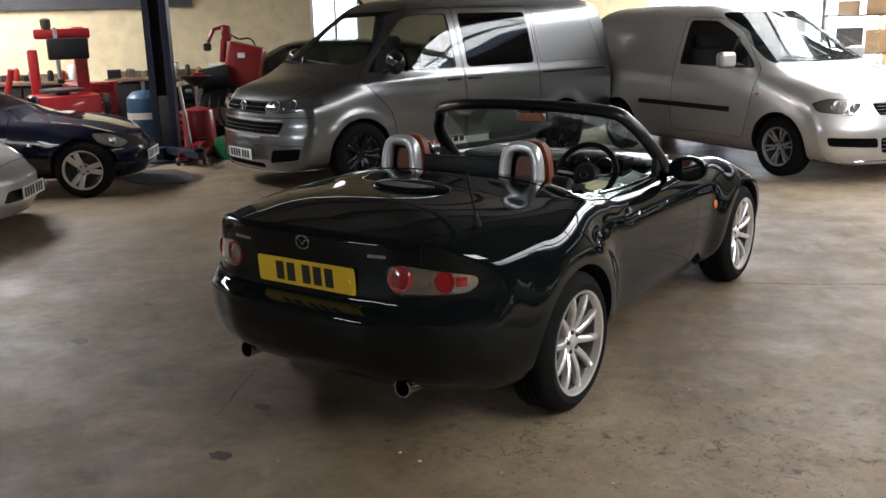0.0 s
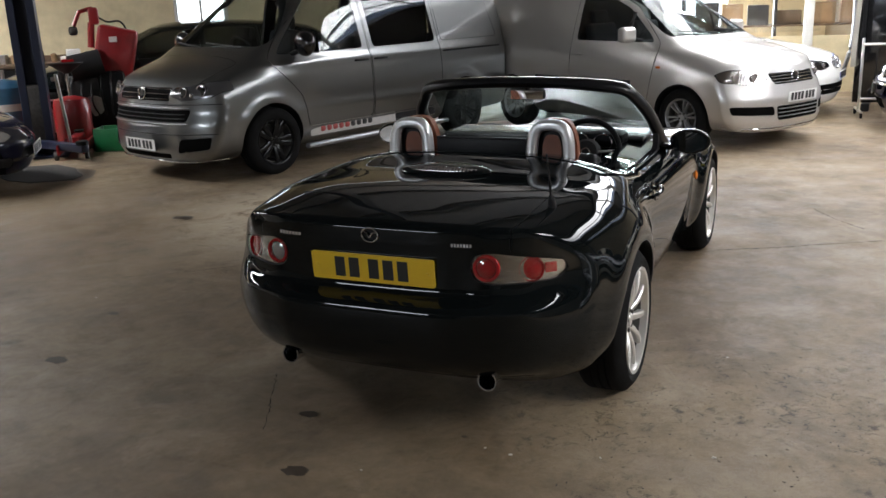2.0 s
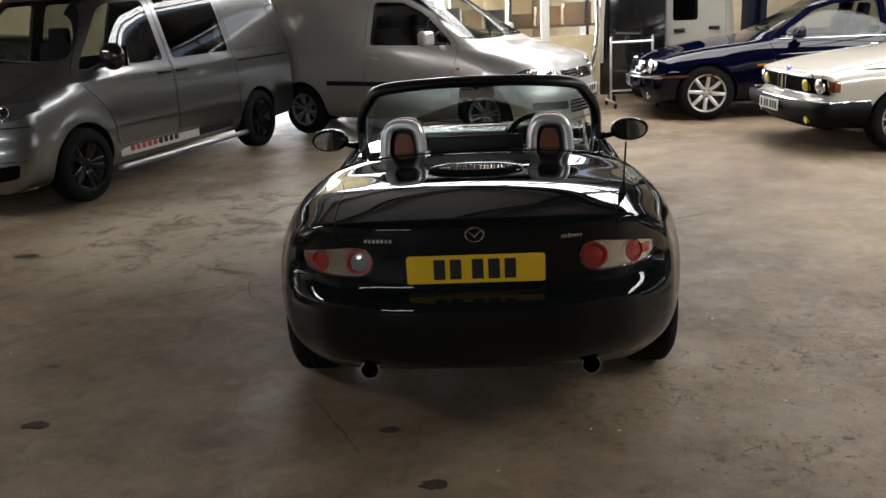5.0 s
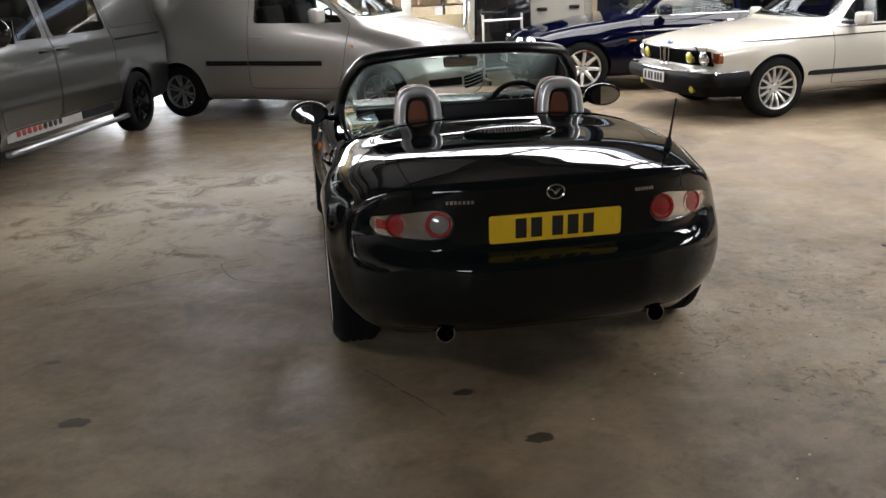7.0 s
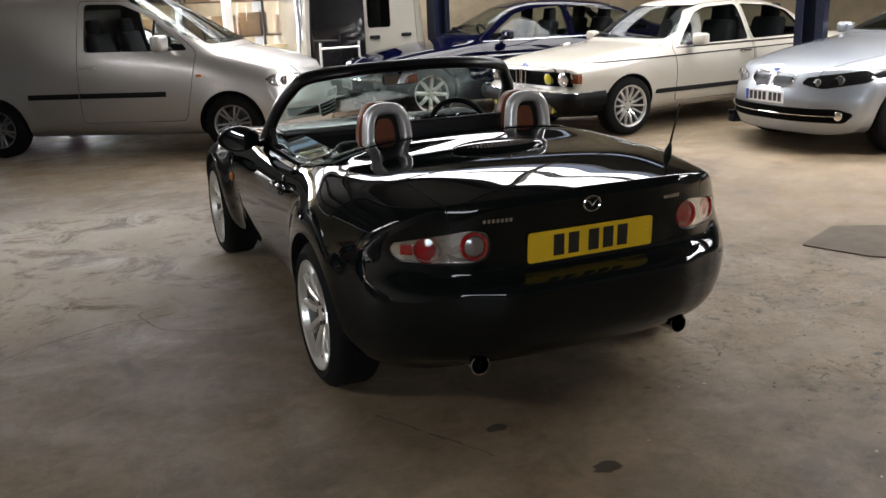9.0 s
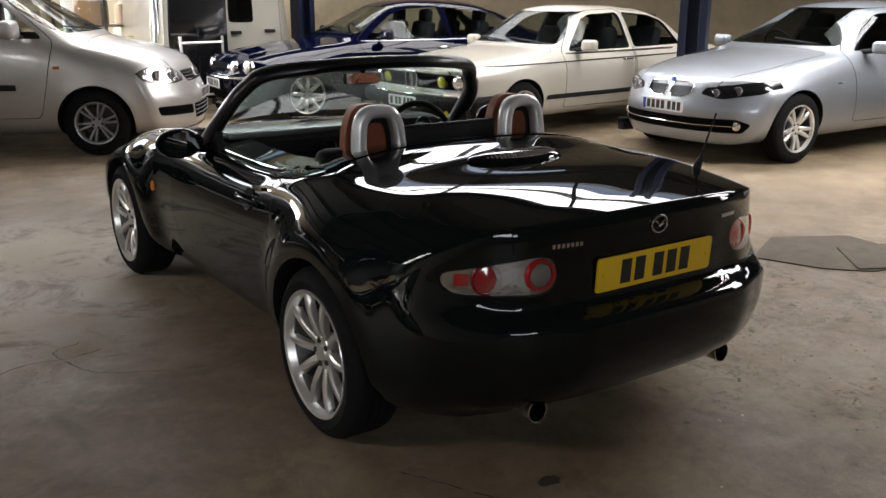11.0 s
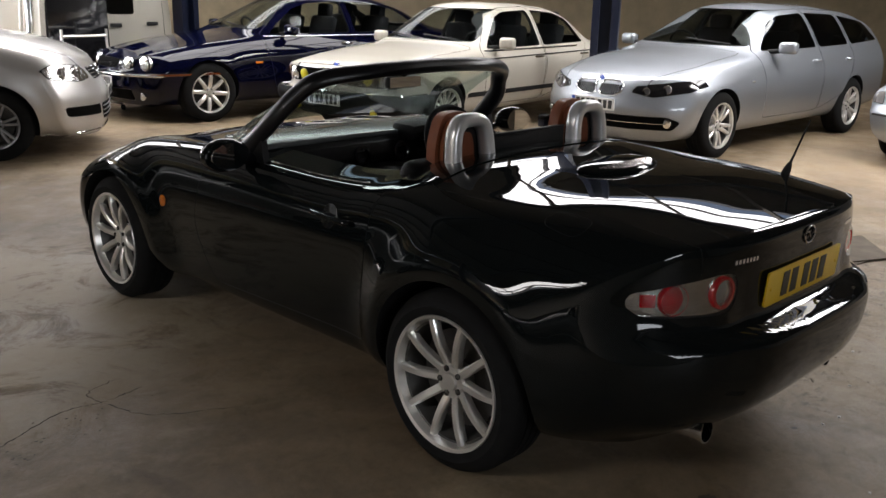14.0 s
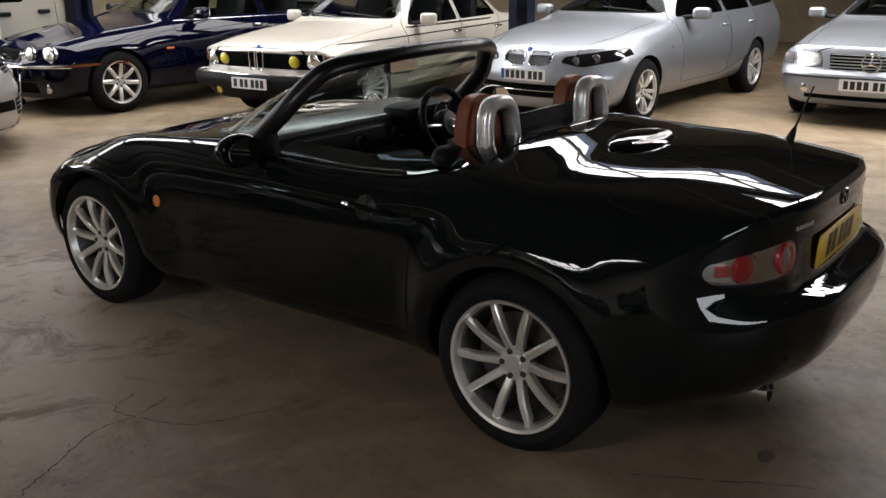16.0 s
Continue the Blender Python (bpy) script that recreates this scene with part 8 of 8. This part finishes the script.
def trolley_jack(x, y, turn):
    t = tagged(empty("trolley_jack", pose(x, y, 0, 0, 0, turn)), "red trolley jack with a raised handle on the floor", "jack")
    for s in (1, -1):
        part("side_plate", boxes(((0.14 * s, 0, 0.12), (0.03, 0.7, 0.12), 0.01)), M_RED, t)
        for y2 in (-0.3, 0.3):
            part("castor", tube(bmesh.new(), [(0.17 * s - 0.02, y2, 0.05), (0.17 * s + 0.02, y2, 0.05)], 0.05, 16), M_IRON, t)
    part("lift_arm", boxes(((0, 0.1, 0.2), (0.12, 0.5, 0.08), 0.02)), M_RED, t)
    part("saddle", lathe(bmesh.new(), [(0.05, 0.24), (0.06, 0.27), (0, 0.27)], 20, pose(0, 0.32, 0)), M_IRON, t)
    part("handle", tube(bmesh.new(), [(0, -0.25, 0.2), (0, -0.55, 1.0)], 0.02), M_STEEL, t)


trolley_jack(-6.77, 4.43, 35)


def waste_bin(x, y):
    t = tagged(empty("oil_drainer", pose(x, y, 0, 0, 0, 20)), "red mobile oil drainer with a funnel bowl", "oil drainer")
    bm = bmesh.new()
    lathe(bm, [(0.2, 0.08), (0.22, 0.12), (0.22, 0.55), (0.2, 0.62), (0.06, 0.66), (0.0, 0.66)], 30)
    part("drum", bm, M_RED, t)
    part("stem", tube(bmesh.new(), [(0, 0, 0.65), (0, 0, 0.95)], 0.02), M_STEEL, t)
    part("bowl", lathe(bmesh.new(), [(0.03, 0.93), (0.2, 1.05), (0.21, 1.06), (0.03, 0.95)], 30, closed=True), M_TRIM, t)
    for a in (0, 120, 240):
        part("castor", tube(bmesh.new(), [(0.18 * math.cos(radians(a)) - 0.015, 0.18 * math.sin(radians(a)), 0.04), (0.18 * math.cos(radians(a)) + 0.015, 0.18 * math.sin(radians(a)), 0.04)], 0.04, 12), M_TRIM, t)


waste_bin(-7.2, 4.87)
tagged(part("crate", boxes(((0, 0, 0.02), (0.5, 0.36, 0.03), 0.01), ((0.24, 0, 0.15), (0.02, 0.36, 0.26), 0.006), ((-0.24, 0, 0.15), (0.02, 0.36, 0.26), 0.006), ((0, 0.17, 0.15), (0.5, 0.02, 0.26), 0.006), ((0, -0.17, 0.15), (0.5, 0.02, 0.26), 0.006)), M_GREEN, m=pose(-6.56, 4.93, 0, 0, 0, 25)), "green open plastic crate on the floor", "crate")
# a warning stand folded on the floor by the bench
bm = tube(bmesh.new(), [(-0.15, 0, 0.0), (0, 0, 0.42)], 0.012)
tube(bm, [(0.15, 0, 0.0), (0, 0, 0.42)], 0.012)
tagged(part("axle_stand", bm, M_WHITE, m=pose(-5.68, 4.67, 0, 0, 0, 40)), "pale folding stand on the floor", "stand")
# worn mat by the van
o = put("floor_mat", prism(rounded([(-6.58, 3.13), (-6.30, 2.98), (-5.92, 2.94), (-5.59, 3.18), (-5.66, 3.40), (-5.92, 3.57), (-6.05, 3.70), (-6.50, 3.85), (-6.84, 3.60), (-6.62, 3.36)], 0.05, 3), "z", 0.001, 0.006), M_MAT)
tagged(o, "thin worn dark mat with ragged edges on the floor", "mat")


# ---- the van with its rear doors, one of them open
def rear_van():
    P = dict(
        half=1.0, ends=(-1.0, 3.9), round_rear=(0.06, 6), round_front=(0.3, 3), cap=((0.9, 1.3), (0.5, 0.7)), tuck=0.03,
        zt=[(-1.0, 2.36), (0, 2.42), (2.2, 2.42), (2.6, 2.2), (3.2, 1.4), (3.9, 0.95)], zr=[(-1.0, 2.30), (0, 2.36), (2.2, 2.36), (2.6, 2.14), (3.2, 1.35), (3.9, 0.93)],
        wr=[(-1.0, 0.84), (2.4, 0.84), (3.9, 0.6)], zs=[(-1.0, 1.3), (2.4, 1.3), (3.2, 1.2), (3.9, 0.9)], ws=[(-1.0, 0.96), (2.6, 0.96), (3.9, 0.8)],
        w=[(-1.0, 0.99), (3.4, 0.99), (3.9, 0.9)], zw=[(-1.0, 0.8), (3.9, 0.7)], zb=[(-1.0, 0.4), (0, 0.3), (3.9, 0.25)],
        rear=[(0.3, -0.98), (0.6, -1.0), (1.5, -0.98), (2.4, -0.92)], front=[(0.3, 3.85), (0.6, 3.9), (0.9, 3.8)])
    m = placed(-8, (0.0, -1.0), (2.75, 10.1))
    v = Vehicle("large_van", P, m, M_VANWHITE, 50, 40, 8)
    tagged(v.top, "off-white high van seen from behind with one rear door open", "van")
    v.wells(0.38, 0.7, [(0, 0.34), (3.2, 0.34)])
    v.hollow([(-0.9, 0.62), (2.0, 0.62), (2.0, 2.34), (-0.9, 2.34)], 0.06)
    v.cuts.append(prism([(-0.86, 0.62), (0.0, 0.62), (0.0, 2.26), (-0.80, 2.26)], "y", -1.3, -0.6))
    win = rounded([(0.10, 1.12), (0.46, 1.12), (0.46, 1.78), (0.10, 1.78)], 0.05)
    d = v.panel("rear_door", rounded([(0.01, 0.60), (0.89, 0.60), (0.83, 2.28), (0.01, 2.28)], 0.04), "y", -1.3, -0.6, 0.05, holes=[prism(win, "y", -1.3, -0.5)])
    v.pane("rear_window", win, "y", -1.3, -0.5, M_PRIVACY, parent=d)
    part("door_handle", boxes(((0.20, -1.01, 0.98), (0.16, 0.04, 0.05), 0.012)), M_TRIM, d)
    part("hinge", boxes(((0.70, -1.01, 1.0), (0.16, 0.03, 0.05), 0.012)), M_TRIM, d)
    bm = bmesh.new()
    rows = []
    for k in range(9):
        z = 0.6 + 1.7 * k / 8
        lean = 0.10 * (k / 8) ** 2
        rows.append([bm.verts.new(q) for q in ((-0.97 + lean, -1.0, z), (-0.97 + lean, -1.86, z), (-0.91 + lean, -1.86, z), (-0.91 + lean, -1.0, z))])
    for a, b in zip(rows, rows[1:]):
        for j in range(4):
            bm.faces.new((a[j], a[(j + 1) % 4], b[(j + 1) % 4], b[j]))
    bm.faces.new(rows[0])
    bm.faces.new(rows[-1])
    od = part("open_door", bm, M_VANWHITE, v.top, "open rear door")
    part("door_lining", boxes(((-0.875, -1.43, 1.4), (0.02, 0.78, 1.4), 0.01)), M_TRIM, od)
    part("load_floor", boxes(((0, 0.6, 0.64), (1.8, 2.9, 0.03), 0.0)), M_TRIM, v.top)
    part("load_lining", boxes(((0, 1.95, 1.5), (1.8, 0.04, 1.7), 0.0), ((0.9, 0.5, 1.5), (0.03, 2.8, 1.6), 0.0), ((-0.9, 0.5, 1.5), (0.03, 2.8, 1.6), 0.0)), M_TRIM, v.top)
    part("rear_bumper", boxes(((0, -1.04, 0.48), (1.9, 0.14, 0.16), 0.04)), M_TRIM, v.top)
    v.close()
    for x, y in ((0.85, 0), (-0.85, 0), (0.85, 3.2), (-0.85, 3.2)):
        add_wheel("six_twin", v.top, x, y, 0.315, 10)


rear_van()
# black-clad display board beside the van door
bb = tagged(empty("black_board", pose(2.20, 9.75, 0.0, 0, 0, -4)), "tall gloss black panel with a curved silver edge by the van", "panel")
part("panel", boxes(((0, 0, 1.25), (0.95, 0.05, 2.3), 0.02)), M_GLOSSBLACK, bb)
part("edge_trim", tube(bmesh.new(), smooth_path([(-0.72, -0.03, 0.20), (-0.60, -0.03, 0.55), (-0.52, -0.03, 1.0), (-0.53, -0.03, 1.6), (-0.56, -0.03, 2.3)], 6), 0.045, 10, 0.6), M_ALLOYDULL, bb, "curved silver edge")
for x in (-0.3, 0.3):
    part("foot", boxes(((x, 0, 0.05), (0.10, 0.40, 0.10), 0.01)), M_TRIM, bb)


def rail_stand(x, y, turn):
    t = tagged(empty("rail_trolley", pose(x, y, 0, 0, 0, turn)), "light steel trolley frame on castors", "trolley")
    for s in (1, -1):
        part("upright", tube(bmesh.new(), [(0.3 * s, 0, 0.06), (0.3 * s, 0, 0.98)], 0.017), M_ALLOY, t)
        part("foot", tube(bmesh.new(), [(0.3 * s, -0.25, 0.08), (0.3 * s, 0.25, 0.08)], 0.016), M_ALLOY, t)
        for y2 in (-0.24, 0.24):
            part("castor", tube(bmesh.new(), [(0.3 * s - 0.012, y2, 0.035), (0.3 * s + 0.012, y2, 0.035)], 0.035, 14), M_RUBBER, t)
    part("top_bar", tube(bmesh.new(), [(-0.3, 0, 0.90), (0.3, 0, 0.90)], 0.017), M_ALLOY, t)
    part("low_bar", tube(bmesh.new(), [(-0.3, 0, 0.22), (0.3, 0, 0.22)], 0.014), M_ALLOY, t)


rail_stand(2.10, 9.15, 8)

# worn mats on the floor
for pts, z, lab in (([(2.34, 0.57), (2.825, 0.80), (3.28, 0.55), (3.25, 0.28), (2.90, -0.04), (2.67, 0.0), (2.48, 0.20)], 0.008, "flat worn brown mat with a bent corner on the concrete"),):
    o = put("floor_mat", prism(rounded(pts, 0.03, 3), "z", 0.001, z), M_MATBROWN)
    tagged(o, lab, "mat")
o = put("floor_mat", prism(rounded([(2.62, 0.06), (2.95, -0.10), (3.36, 0.24), (2.95, 0.42)], 0.03, 3), "z", 0.0085, 0.016), M_MATBROWN)
tagged(o, "smaller worn brown mat lying on the other mat", "mat")


# ---- glazed office at the far side: white posts, panes, shelves of boxes
def office():
    m = pose(0.7, 11.8, 0, 0, 0, 6)
    t = tagged(empty("office_partition", m), "white framed glazed office partition with shelves behind", "partition", kind="structure")
    for x in (-1.8, 0.35, 3.0):
        part("post", boxes(((x, 0, 1.5), (0.14, 0.12, 3.0), 0.01)), M_WHITE, t)
    for z in (2.95,):
        part("rail", boxes(((0.6, 0, z), (4.9, 0.10, 0.12), 0.01)), M_WHITE, t)
    part("lower_panel", boxes(((0.6, 0.0, 0.45), (4.7, 0.06, 0.86), 0.0)), M_CREAM, t)
    for x in (-1.2, 0.0, 1.2, 2.4):
        p = part("pane", boxes(((x, 0.0, 1.92), (1.05, 0.008, 1.94), 0.0)), M_LENS, t)
        p.visible_shadow = False
    sh = tagged(empty("storage_shelf", m @ pose(0.6, 1.3, 0)), "cream shelf unit with brown boxes behind the glass", "shelf")
    for z in (0.4, 1.0, 1.6, 2.2):
        part("shelf_board", boxes(((0, 0, z), (4.4, 0.5, 0.03), 0.0)), M_WOOD, sh)
    for x in (-2.2, -0.7, 0.7, 2.2):
        part("upright", boxes(((x, 0, 1.25), (0.05, 0.5, 2.5), 0.0)), M_IRON, sh)
    rnd = random.Random(5)
    for z in (1.015, 1.615, 2.215):
        x = -2.0
        while x < 2.0:
            s = (rnd.uniform(0.2, 0.5), rnd.uniform(0.25, 0.42), rnd.uniform(0.18, 0.45))
            o = part("storage_box", boxes(((0, 0, s[2] / 2), s, 0.01)), rnd.choice((M_CARD, M_CARD, M_CARD, M_WOOD, M_IRON)), m=m @ pose(0.6 + x + s[0] / 2, 1.3, z))
            tagged(o, "storage box on the office shelf", "box", "shelf boxes")
            x += s[0] + rnd.uniform(0.05, 0.25)


office()
